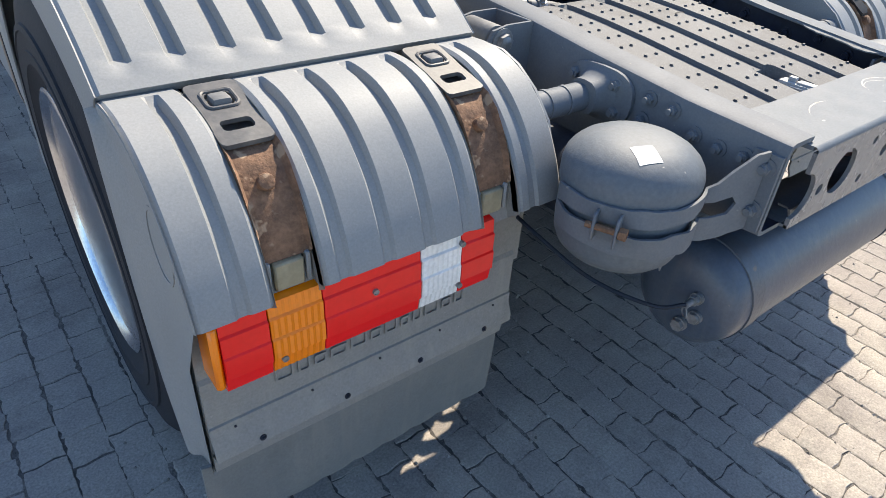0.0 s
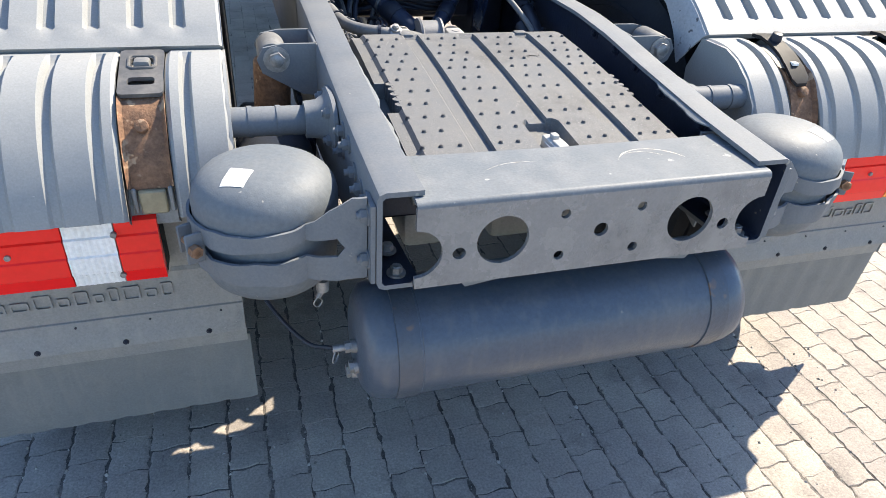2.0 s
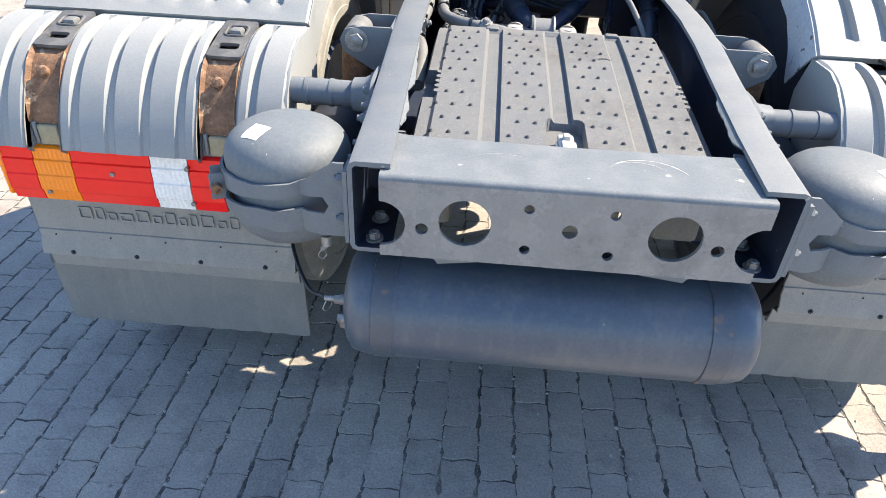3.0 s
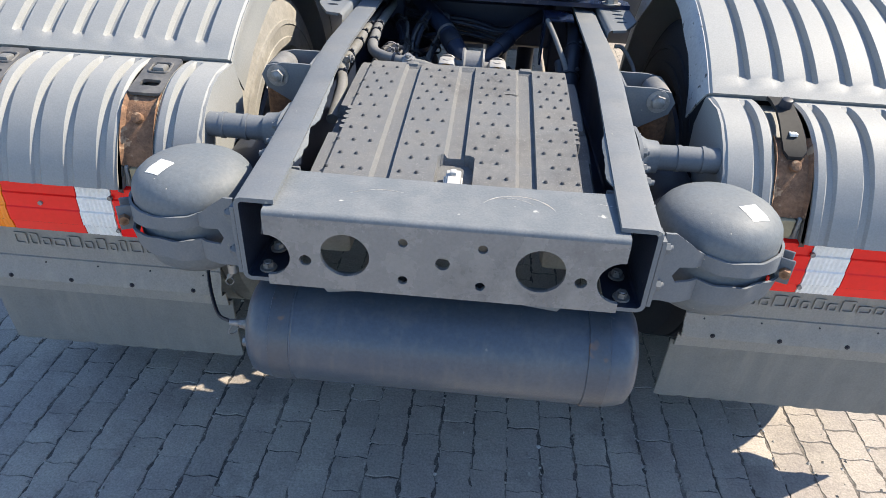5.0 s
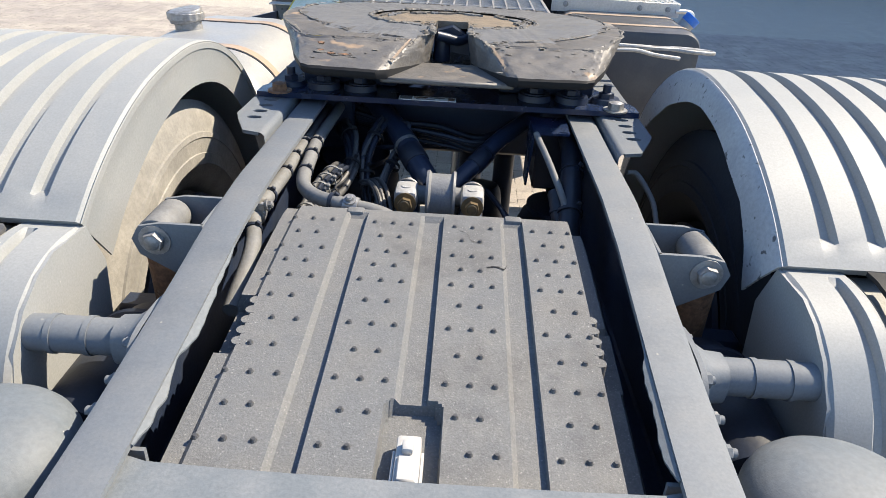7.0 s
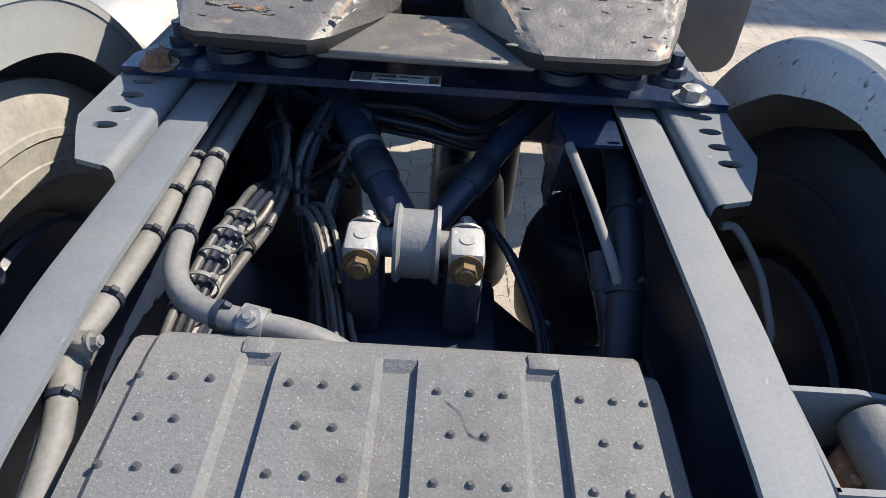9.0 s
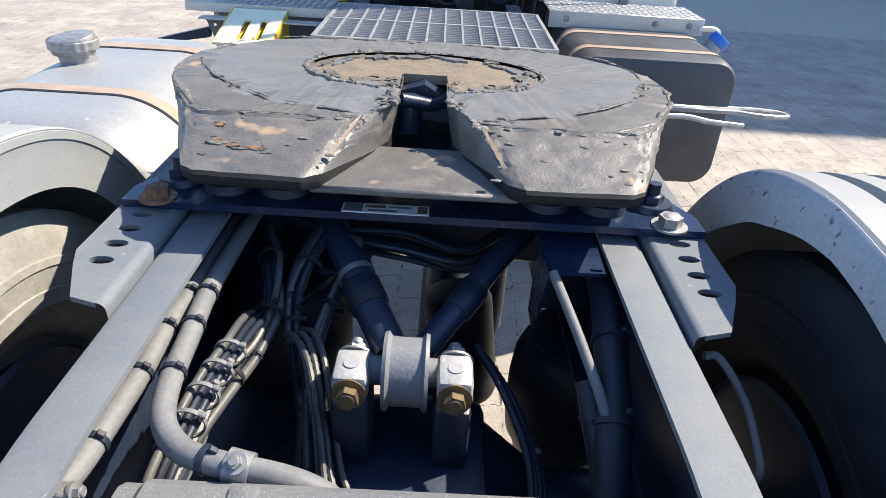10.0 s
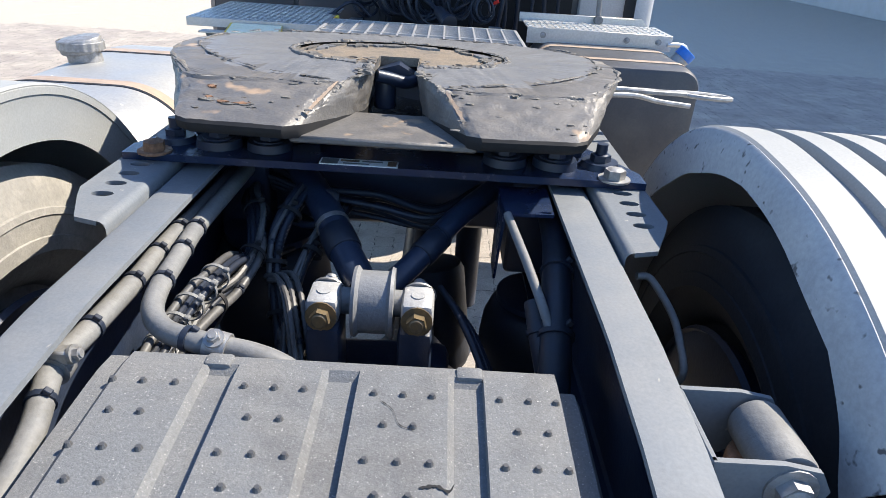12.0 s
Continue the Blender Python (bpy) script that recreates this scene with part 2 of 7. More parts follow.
beam_paint = material("scuffed grey beam paint", (0.195, 0.197, 0.2), 0.27, dirt=(0.27, 0.265, 0.255), dirt_amount=0.6, dirt_scale=11, grain=200, grain_amount=0.1, bump=0.18, stain=(0.1, 0.104, 0.112), stain_scale=7.0, stain_amount=0.5, fine_bump=0.3, rough_var=0.2, speck=(0.42, 0.41, 0.38), speck_scale=38, speck_cut=0.72)
pot_grey = material("grey painted steel reservoir", (0.122, 0.141, 0.158), 0.58, spec=0.3, dirt=(0.23, 0.223, 0.205), dirt_amount=0.3, dirt_scale=8, bump=0.12, bump_scale=70, stain=(0.13, 0.137, 0.145), stain_scale=5.0, stain_amount=0.4, fine_bump=0.2, speck=(0.45, 0.42, 0.37), speck_scale=90, speck_cut=0.76)
tank_paint = material("dark blue-grey tank paint", (0.06, 0.08, 0.11), 0.34, dirt=(0.105, 0.118, 0.135), dirt_amount=0.6, dirt_scale=4, bump=0.12, bump_scale=60, fine_bump=0.2, speck=(0.3, 0.27, 0.22), speck_scale=45, speck_cut=0.76, streak=(0.115, 0.122, 0.13))
cover_plastic = material("dusty black cover plastic", (0.135, 0.14, 0.145), 0.6, spec=0.16, dirt=(0.172, 0.169, 0.162), dirt_amount=0.75, dirt_scale=9, grain=260, grain_amount=0.16, bump=0.3, bump_scale=320, stain=(0.075, 0.076, 0.08), stain_scale=5.0, stain_amount=0.5, speck=(0.45, 0.44, 0.42), speck_scale=520, speck_cut=0.67)
rust = material("flaking rust", (0.235, 0.125, 0.07), 0.85, dirt=(0.075, 0.045, 0.032), dirt_amount=0.7, dirt_scale=26, grain=110, grain_amount=0.35, bump=0.6, bump_scale=90, speck=(0.4, 0.27, 0.17), speck_scale=42, speck_cut=0.62)
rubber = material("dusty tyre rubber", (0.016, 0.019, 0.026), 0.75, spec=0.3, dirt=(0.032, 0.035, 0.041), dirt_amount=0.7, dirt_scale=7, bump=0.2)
tread_dust_sunlit = material("dusty tyre sidewall with sunlight in its colour", (0.22, 0.21, 0.19), 0.85, dirt=(0.36, 0.34, 0.30), dirt_amount=0.8, dirt_scale=9, bump=0.3)
black_rubber = material("black rubber", (0.015, 0.021, 0.036), 0.46, spec=0.35, dirt=(0.026, 0.026, 0.026), dirt_amount=0.6, dirt_scale=12, bump=0.1)
hose_grey = material("dusty grey hose", (0.145, 0.148, 0.15), 0.6, spec=0.3, dirt=(0.22, 0.216, 0.203), dirt_amount=0.55, dirt_scale=18, bump=0.2, stain=(0.13, 0.127, 0.118), stain_scale=16.0, stain_amount=0.6)
rim_alu = material("polished rim aluminium", (0.62, 0.64, 0.68), 0.22, metal=1.0, dirt=(0.45, 0.46, 0.48), dirt_amount=0.5, dirt_scale=6, bump=0.03)
steel = material("zinc-plated steel", (0.33, 0.33, 0.33), 0.52, metal=0.6, dirt=(0.17, 0.16, 0.145), dirt_amount=0.7, dirt_scale=40, bump=0.15)
yellow_zinc = material("yellow-passivated steel", (0.23, 0.165, 0.085), 0.45, metal=0.6, dirt=(0.1, 0.09, 0.075), dirt_amount=0.6, dirt_scale=50)
tank_alu = material("dull tank aluminium", (0.31, 0.32, 0.33), 0.5, metal=0.35, dirt=(0.4, 0.385, 0.35), dirt_amount=0.6, dirt_scale=4, bump=0.05, speck=(0.75, 0.74, 0.72), speck_scale=28, speck_cut=0.72)
strap_steel = material("tan tank strap", (0.36, 0.27, 0.2), 0.55, dirt=(0.2, 0.16, 0.13), dirt_amount=0.6, dirt_scale=15)
cast_grey = material("dusty cast iron", (0.165, 0.172, 0.18), 0.55, dirt=(0.22, 0.215, 0.205), dirt_amount=0.5, dirt_scale=18, grain=160, bump=0.25, bump_scale=140)
grease = material("greasy worn coupling steel", (0.102, 0.098, 0.094), 0.46, dirt=(0.175, 0.158, 0.138), dirt_amount=0.8, dirt_scale=7, grain=240, grain_amount=0.2, bump=0.45, bump_scale=45, rough_var=0.25, speck=(0.33, 0.235, 0.155), speck_scale=12, speck_cut=0.68, stain=(0.085, 0.083, 0.082), stain_scale=8.0, stain_amount=0.9, fine_bump=0.6)
grease_dark = material("smooth worn grease", (0.178, 0.18, 0.184), 0.36, dirt=(0.115, 0.12, 0.13), dirt_amount=0.8, dirt_scale=6, grain=90, grain_amount=0.15, bump=0.3, bump_scale=30, rough_var=0.2, stretch=(1.0, 2.0, 1.0), stain=(0.17, 0.163, 0.152), stain_scale=14.0, stain_amount=0.6, fine_bump=0.4)
grease_sand = material("sand-caked grease", (0.21, 0.168, 0.122), 0.6, dirt=(0.13, 0.112, 0.094), dirt_amount=0.85, dirt_scale=14, grain=220, grain_amount=0.3, bump=0.8, bump_scale=55, stain=(0.095, 0.09, 0.084), stain_scale=9.0, stain_amount=0.8, fine_bump=0.6)
plate_blue = material("dark blue-black mounting plate", (0.009, 0.019, 0.052), 0.24, dirt=(0.03, 0.042, 0.068), dirt_amount=0.5, dirt_scale=14, bump=0.12, rough_var=0.2)
lens_red = material("red lamp lens", (0.92, 0.014, 0.012), 0.16, spec=0.35, dirt=(0.7, 0.02, 0.02), dirt_amount=0.2, dirt_scale=10, grain=80, grain_amount=0.05, bump=0.04, coat=0.08)
lens_orange = material("orange lamp lens", (0.95, 0.23, 0.001), 0.12, dirt=(0.7, 0.25, 0.03), dirt_amount=0.12, dirt_scale=10, grain_amount=0.05, bump=0.04, coat=0.3)
lens_white = material("clear lamp lens", (0.82, 0.82, 0.8), 0.2, dirt=(0.68, 0.68, 0.65), dirt_amount=0.5, dirt_scale=14, bump=0.05, coat=0.3)
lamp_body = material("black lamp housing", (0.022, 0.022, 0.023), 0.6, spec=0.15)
yellowed = material("yellowed clear plastic", (0.33, 0.29, 0.19), 0.4, dirt=(0.22, 0.19, 0.12), dirt_amount=0.6, dirt_scale=25)
latch_grey = material("dark grey latch plastic", (0.085, 0.086, 0.088), 0.5, spec=0.25, dirt=(0.2, 0.19, 0.175), dirt_amount=0.6, dirt_scale=18, bump=0.08)
sticker_white = material("white paper sticker", (0.78, 0.78, 0.76), 0.6, grain_amount=0.03, bump=0.0)
white_plastic = material("white plastic", (0.4, 0.395, 0.385), 0.45, dirt=(0.4, 0.385, 0.35), dirt_amount=0.5, dirt_scale=30)
yellow_paint = material("yellow chock plastic", (0.8, 0.56, 0.03), 0.45, dirt=(0.6, 0.45, 0.1), dirt_amount=0.5, dirt_scale=12)
red_plastic = material("red plastic", (0.6, 0.03, 0.02), 0.4)
blue_plastic = material("blue cap plastic", (0.02, 0.16, 0.55), 0.4)
alu_tread = material("aluminium tread plate", (0.52, 0.52, 0.515), 0.4, metal=0.7, dirt=(0.5, 0.48, 0.44), dirt_amount=0.5, dirt_scale=9, bump=0.1)
galv = material("galvanised grating", (0.52, 0.53, 0.55), 0.42, metal=0.6, dirt=(0.38, 0.37, 0.35), dirt_amount=0.5, dirt_scale=20)
tank_black = material("black tank plastic", (0.045, 0.047, 0.055), 0.45, dirt=(0.1, 0.098, 0.09), dirt_amount=0.5, dirt_scale=6, bump=0.06)
cab_paint = material("dark grey cab paint", (0.06, 0.066, 0.078), 0.35, dirt=(0.11, 0.108, 0.1), dirt_amount=0.4, dirt_scale=3, coat=0.2)
cab_white = material("white cab panel", (0.42, 0.43, 0.45), 0.4, dirt=(0.34, 0.335, 0.32), dirt_amount=0.4, dirt_scale=4)
paver_mat = material("grey concrete paver", (0.288, 0.256, 0.23), 0.88, dirt=(0.415, 0.375, 0.315), dirt_amount=0.85, dirt_scale=2.2, grain=160, grain_amount=0.28, bump=0.8, bump_scale=45, vary=0.06, speck=(0.55, 0.52, 0.46), speck_scale=150, speck_cut=0.75, world_space=True, stain=(0.18, 0.158, 0.145), stain_scale=3.8, stain_amount=0.6, fine_bump=0.5)
grit_mat = material("loose grit", (0.3, 0.28, 0.25), 0.9, dirt=(0.1, 0.09, 0.08), dirt_amount=0.9, dirt_scale=14, vary=0.45, bump=0.3)
ground_mat = material("sandy paved yard", (0.36, 0.335, 0.285), 0.9, dirt=(0.42, 0.385, 0.32), dirt_amount=0.9, dirt_scale=5.0, grain=90, grain_amount=0.4, bump=0.8, bump_scale=90, world_space=True)

strap_paint = material("rust-stained strap paint", (0.062, 0.078, 0.102), 0.35, dirt=(0.1, 0.09, 0.08), dirt_amount=0.5, dirt_scale=9, bump=0.2, speck=(0.26, 0.14, 0.07), speck_scale=16, speck_cut=0.64)
beam_top = material("shiny scuffed beam top", (0.14, 0.158, 0.174), 0.5, spec=0.15, dirt=(0.23, 0.238, 0.245), dirt_amount=0.45, dirt_scale=13, grain=200, grain_amount=0.12, bump=0.15, stain=(0.12, 0.128, 0.142), stain_scale=9.0, stain_amount=0.3, rough_var=0.12, speck=(0.55, 0.54, 0.5), speck_scale=34, speck_cut=0.72)
lip_pale = material("pale splattered mudguard lip", (0.31, 0.322, 0.34), 0.6, spec=0.25, dirt=(0.43, 0.43, 0.425), dirt_amount=0.6, dirt_scale=6, bump=0.15, speck=(0.04, 0.04, 0.045), speck_scale=48, speck_cut=0.645)
# yellow chock plastic with the glare of the sun put into its colour
chock_glare = material("yellow plastic paled by sun glare", (0.86, 0.82, 0.62), 0.5, dirt=(0.75, 0.66, 0.35), dirt_amount=0.5, dirt_scale=14)
scuff_mat = material("scratched bare metal", (0.5, 0.49, 0.46), 0.45, metal=0.4, dirt=(0.35, 0.27, 0.2), dirt_amount=0.6, dirt_scale=60)

clamp_pale = material("pale dusty casting", (0.32, 0.325, 0.33), 0.55, dirt=(0.22, 0.215, 0.205), dirt_amount=0.6, dirt_scale=22, bump=0.3, bump_scale=120, speck=(0.55, 0.54, 0.52), speck_scale=90, speck_cut=0.68)
crust = material("black grease crust", (0.09, 0.086, 0.08), 0.55, dirt=(0.2, 0.18, 0.155), dirt_amount=0.8, dirt_scale=30, grain=200, grain_amount=0.3, bump=0.8, bump_scale=120)
ochre = material("ochre rust streak", (0.29, 0.205, 0.14), 0.7, dirt=(0.2, 0.17, 0.145), dirt_amount=0.9, dirt_scale=22, grain=160, grain_amount=0.25, bump=0.4)
joint_mat = material("dark joint dirt", (0.07, 0.063, 0.058), 0.95, dirt=(0.27, 0.243, 0.215), dirt_amount=0.8, dirt_scale=5, grain=160, grain_amount=0.4, bump=0.8, bump_scale=120, world_space=True)
conduit_mat = material("grey corrugated plastic", (0.06, 0.06, 0.062), 0.5, dirt=(0.13, 0.127, 0.12), dirt_amount=0.7, dirt_scale=20, bump=0.1)
# studs darker than the cover: the shade on them is in the colour
stud_mat = material("black stud plastic with its shade", (0.05, 0.051, 0.054), 0.5, dirt=(0.1, 0.098, 0.094), dirt_amount=0.6, dirt_scale=40, bump=0.1)

# ---- ground ----
bm = B()
vs = [bm.verts.new(p) for p in ((-300, -300, -0.0095), (300, -300, -0.0095), (300, 300, -0.0095), (-300, 300, -0.0095))]
bm.faces.new(vs)
ground = solid("ground", bm, ground_mat, "sandy concrete block paving of a truck yard", "ground", kind="structure")

# ---- chassis rails ----
RAIL_Y = (0.0, 0.2, 0.45, 0.62, 0.8, 1.2, 3.6)
RAIL_XO = (0.385, 0.389, 0.394, 0.398, 0.399, 0.397, 0.394)
RAIL_XI = (0.31, 0.317, 0.323, 0.326, 0.327, 0.325, 0.322)
RAIL_TOP = (0.968, 0.978, 1.002, 1.022, 1.035, 1.037, 1.037)
RAIL_LOW = (0.786, 0.772, 0.752, 0.738, 0.73, 0.73, 0.73)


def rail(side):
    global SIDE
    SIDE = side
    t = thing("chassis_rail", (0.35, 0.0, 0.73), "grey painted steel chassis rail with an open channel end", "chassis rail", "chassis rails of the truck")
    bm = B()
    lp = []
    for y in list(np.linspace(0, 0.95, 24)) + [1.2, 1.6, 2.2, 3.0, 3.6]:
        xo, xi, zt, zl = (interp(y, RAIL_Y, c) for c in (RAIL_XO, RAIL_XI, RAIL_TOP, RAIL_LOW))
        w, r = 0.009, 0.014
        out = [(xi, zt), (xo - r, zt), (xo - r * 0.3, zt - r * 0.3), (xo, zt - r), (xo, zl + r), (xo - r * 0.3, zl + r * 0.3), (xo - r, zl), (xi, zl)]
        inn = [(xi, zl + w), (xo - r, zl + w), (xo - w, zl + r), (xo - w, zt - r), (xo - r, zt - w), (xi, zt - w)]
        lp.append([(a, y, b) for a, b in out + inn])
    rings(bm, lp, cap0=True, cap1=True)
    bmesh.ops.recalc_face_normals(bm, faces=bm.faces[:])
    # the shade in the hollow of the channel is put into its colour
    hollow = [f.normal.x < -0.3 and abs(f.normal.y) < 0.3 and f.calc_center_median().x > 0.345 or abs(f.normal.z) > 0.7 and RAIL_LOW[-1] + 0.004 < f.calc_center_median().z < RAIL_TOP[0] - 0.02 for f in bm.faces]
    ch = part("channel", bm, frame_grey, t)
    ch.data.materials.append(channel_shade)
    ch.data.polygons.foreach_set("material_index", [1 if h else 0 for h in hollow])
    # bolts through the web
    for y, z in ((0.069, 0.92), (0.119, 0.915), (0.171, 0.921), (0.224, 0.949), (0.278, 0.953), (0.286, 0.908)):
        bm = B()
        xo = interp(y, RAIL_Y, RAIL_XO)
        hexbolt(bm, (xo, y, z), (1, 0, 0), 0.011, 0.012, True, 0.008)
        part("bolt", bm, frame_grey, t)
    for y, z in ((0.1, 0.94), (0.25, 0.93), (0.33, 0.95), (0.42, 0.94), (0.55, 0.96), (0.66, 0.97), (0.78, 0.98)):
        bm = B()
        xo = interp(y, RAIL_Y, RAIL_XO) - 0.009
        hexbolt(bm, (xo, y, z), (-1, 0, 0), 0.011, 0.012)
        part("bolt", bm, frame_dark, t)
    SIDE = 1


rail(-1)
rail(1)

# ---- rear cross beam ----
beam = thing("rear_cross_beam", (0.0, 0.06, 0.797), "scuffed grey rear cross beam with round holes between the rails", "cross beam")
XB = 0.327
outer = []


def arc(cx, cz, r, a0, a1, n=12):
    return [(cx + r * math.cos(radians(lerp(a0, a1, k / n))), cz + r * math.sin(radians(lerp(a0, a1, k / n)))) for k in range(n + 1)]


outer += [(-XB, 0.797), (XB, 0.797)]
outer += [(XB, 0.818)] + arc(XB, 0.863, 0.045, -90, -270)[1:-1] + [(XB, 0.908), (XB, 0.947)]
outer += [(-XB, 0.947), (-XB, 0.908)] + arc(-XB, 0.863, 0.045, 90, -90)[1:-1] + [(-XB, 0.818)]
holes = [circle(s * 0.179, 0.875, 0.0455, 32) for s in (-1, 1)]
holes += [circle(s * 0.072, 0.913, 0.009, 14) for s in (-1, 1)] + [circle(s * 0.072, 0.831, 0.0095, 14) for s in (-1, 1)]
holes += [circle(0.001, 0.8745, 0.0135, 16)] + [circle(s * 0.2535, 0.858, 0.0115, 16) for s in (-1, 1)]
bm = B()
plate(bm, outer, holes, 0.008, at_plane(FACE_BACK, -0.014))
part("face_plate", bm, beam_paint, beam)
bm = B()
top = [(-XB, -0.012), (XB, -0.012), (XB, 0.12)]
top += [(XB - 0.004, 0.15), (XB - 0.03, 0.143), (0.2, 0.14), (0.0, 0.138), (-0.2, 0.14), (-XB + 0.03, 0.143), (-XB + 0.004, 0.15), (-XB, 0.12)]
plate(bm, top, [], 0.008, at_plane(FACE_UP, 0.957))
lp = []
for k in range(7):
    a = radians(90 + 90 * k / 6)
    lp.append([(x, -0.012 + 0.010 * math.cos(a), 0.947 + 0.010 * math.sin(a)) for x in (-XB, XB)])
rings(bm, lp, closed=False)
part("top_flange", bm, beam_top, beam)
# scratches left on the top by dragged hooks
for a0, a1, cx, cy, r, wd in ((20, 150, 0.13, 0.03, 0.075, 0.0022), (35, 120, 0.115, 0.035, 0.06, 0.0012), (70, 130, -0.12, -0.02, 0.11, 0.001), (60, 85, 0.26, -0.1, 0.2, 0.0012)):
    bm = B()
    n = 26
    lp = []
    for k in range(n + 1):
        a = radians(lerp(a0, a1, k / n))
        h = wd * (0.25 + 0.9 * abs(noise.noise((k * 0.31, r * 50, 1.0)))) * min(1, k / 4, (n - k) / 4 + 0.1)
        lp.append([(cx + (r - h) * math.cos(a), cy + (r - h) * math.sin(a), 0.9573), (cx + (r + h) * math.cos(a), cy + (r + h) * math.sin(a), 0.9573)])
    rings(bm, lp, closed=False)
    part("scratch", bm, scuff_mat, beam, "bare scratch")
bm = B()
plate(bm, [(-XB, -0.02), (XB, -0.02), (XB, -0.006), (-XB, -0.006)], [], 0.006, at_plane(FACE_UP, 0.803))
part("bottom_edge", bm, beam_paint, beam)
bm = B()
box(bm, -0.38, 0.38, 0.168, 0.175, 0.822, 0.868, 0.002)
box(bm, -0.38, 0.38, 0.168, 0.205, 0.822, 0.828, 0.002)
inner_bar = part("inner_bar", bm, frame_dark, beam)
for x in (-0.165, 0.185):
    bm = B()
    hexbolt(bm, (x, 0.168, 0.846), (0, -1, 0), 0.008, 0.007)
    part("bolt", bm, steel, inner_bar)
for s in (-1, 1):
    for y in (0.03, 0.1):
        bm = B()
        hexbolt(bm, (s * 0.345, y, 0.796), (0, 0, 1), 0.011, 0.014)
        part("bolt", bm, steel, beam)

for s in (-1, 1):
    bm = B()
    plate(bm, [(s * 0.335, 0.885), (s * 0.377, 0.875), (s * 0.377, 0.955), (s * 0.306, 0.955), (s * 0.306, 0.90)], [], 0.006, at_plane(FACE_BACK, 0.165))
    gp = part("end_gusset", bm, frame_grey, beam)
    bm = B()
    hexbolt(bm, (s * 0.35, 0.159, 0.905), (0, -1, 0), 0.009, 0.008)
    part("bolt", bm, frame_dark, gp)

# ---- rear air tank under the beam ----
air_tank = thing("air_tank", (0.0, 0.09, 0.47), "dark blue-grey cylindrical air tank under the rear cross beam", "air tank")
TC, TR = (0.088, 0.606), 0.117
bm = B()
prof = [(-0.415, 0.0), (-0.414, 0.03), (-0.411, 0.065), (-0.404, 0.09), (-0.392, 0.108), (-0.375, TR - 0.003), (-0.355, TR), (-0.312, TR), (-0.31, TR + 0.002), (-0.303, TR + 0.002), (-0.301, TR)]
prof += [(-a, b) for a, b in prof[::-1]]
lathe(bm, prof, (0, *TC), "x", 64)
part("shell", bm, tank_paint, air_tank)
for x in (-0.327, 0.322):
    bm = B()
    lathe(bm, [(x - 0.022, TR + 0.0005), (x - 0.021, TR + 0.003), (x + 0.021, TR + 0.003), (x + 0.022, TR + 0.0005)], (0, *TC), "x", 64)
    part("strap", bm, strap_paint, air_tank)
bm = B()
slots = [rrect(-0.155, -0.03, 0.767, 0.777, 0.005), rrect(0.02, 0.145, 0.767, 0.777, 0.005)]
plate(bm, [(-0.25, 0.796), (-0.225, 0.762), (-0.205, 0.757), (0.205, 0.757), (0.225, 0.762), (0.25, 0.796)], slots, 0.005, at_plane(FACE_BACK, 0.017))
box(bm, -0.24, 0.24, 0.012, 0.04, 0.7905, 0.7948)
part("saddle", bm, frame_grey, air_tank)
for y, z, r, l in ((0.05, 0.628, 0.011, 0.022), (0.042, 0.585, 0.012, 0.016), (0.068, 0.55, 0.013, 0.018)):
    bm = B()
    cyl(bm, (-0.405, y, z), (-0.411 - l * 0.5, y, z), r * 1.2, seg=16)
    cyl(bm, (-0.41, y, z), (-0.411 - l, y, z), r, seg=6)
    part("plug", bm, steel, air_tank)
bm = B()
cyl(bm, (-0.425, 0.05, 0.628), (-0.455, 0.05, 0.628), 0.007, seg=10)
sweep(bm, [(-0.45, 0.05, 0.623), (-0.457, 0.04, 0.606), (-0.45, 0.048, 0.598), (-0.443, 0.06, 0.606), (-0.45, 0.05, 0.623)], 0.0016, 6)
part("drain_valve", bm, steel, air_tank)
bm = B()
sweep(bm, [(-0.455, 0.05, 0.63), (-0.50, 0.09, 0.62), (-0.56, 0.2, 0.64), (-0.60, 0.32, 0.69), (-0.62, 0.42, 0.73)], 0.0042, 7)
part("air_line", bm, black_rubber, air_tank, "thin black air line")
bm = B()
cyl(bm, (-0.46, 0.12, 0.735), (-0.46, 0.12, 0.712), 0.012, seg=12)
cyl(bm, (-0.46, 0.12, 0.714), (-0.47, 0.115, 0.70), 0.006, seg=8)
sweep(bm, [(-0.47, 0.115, 0.702), (-0.478, 0.112, 0.688), (-0.47, 0.115, 0.678), (-0.462, 0.118, 0.688), (-0.47, 0.115, 0.702)], 0.0016, 6)
part("drain_ring", bm, steel, air_tank)


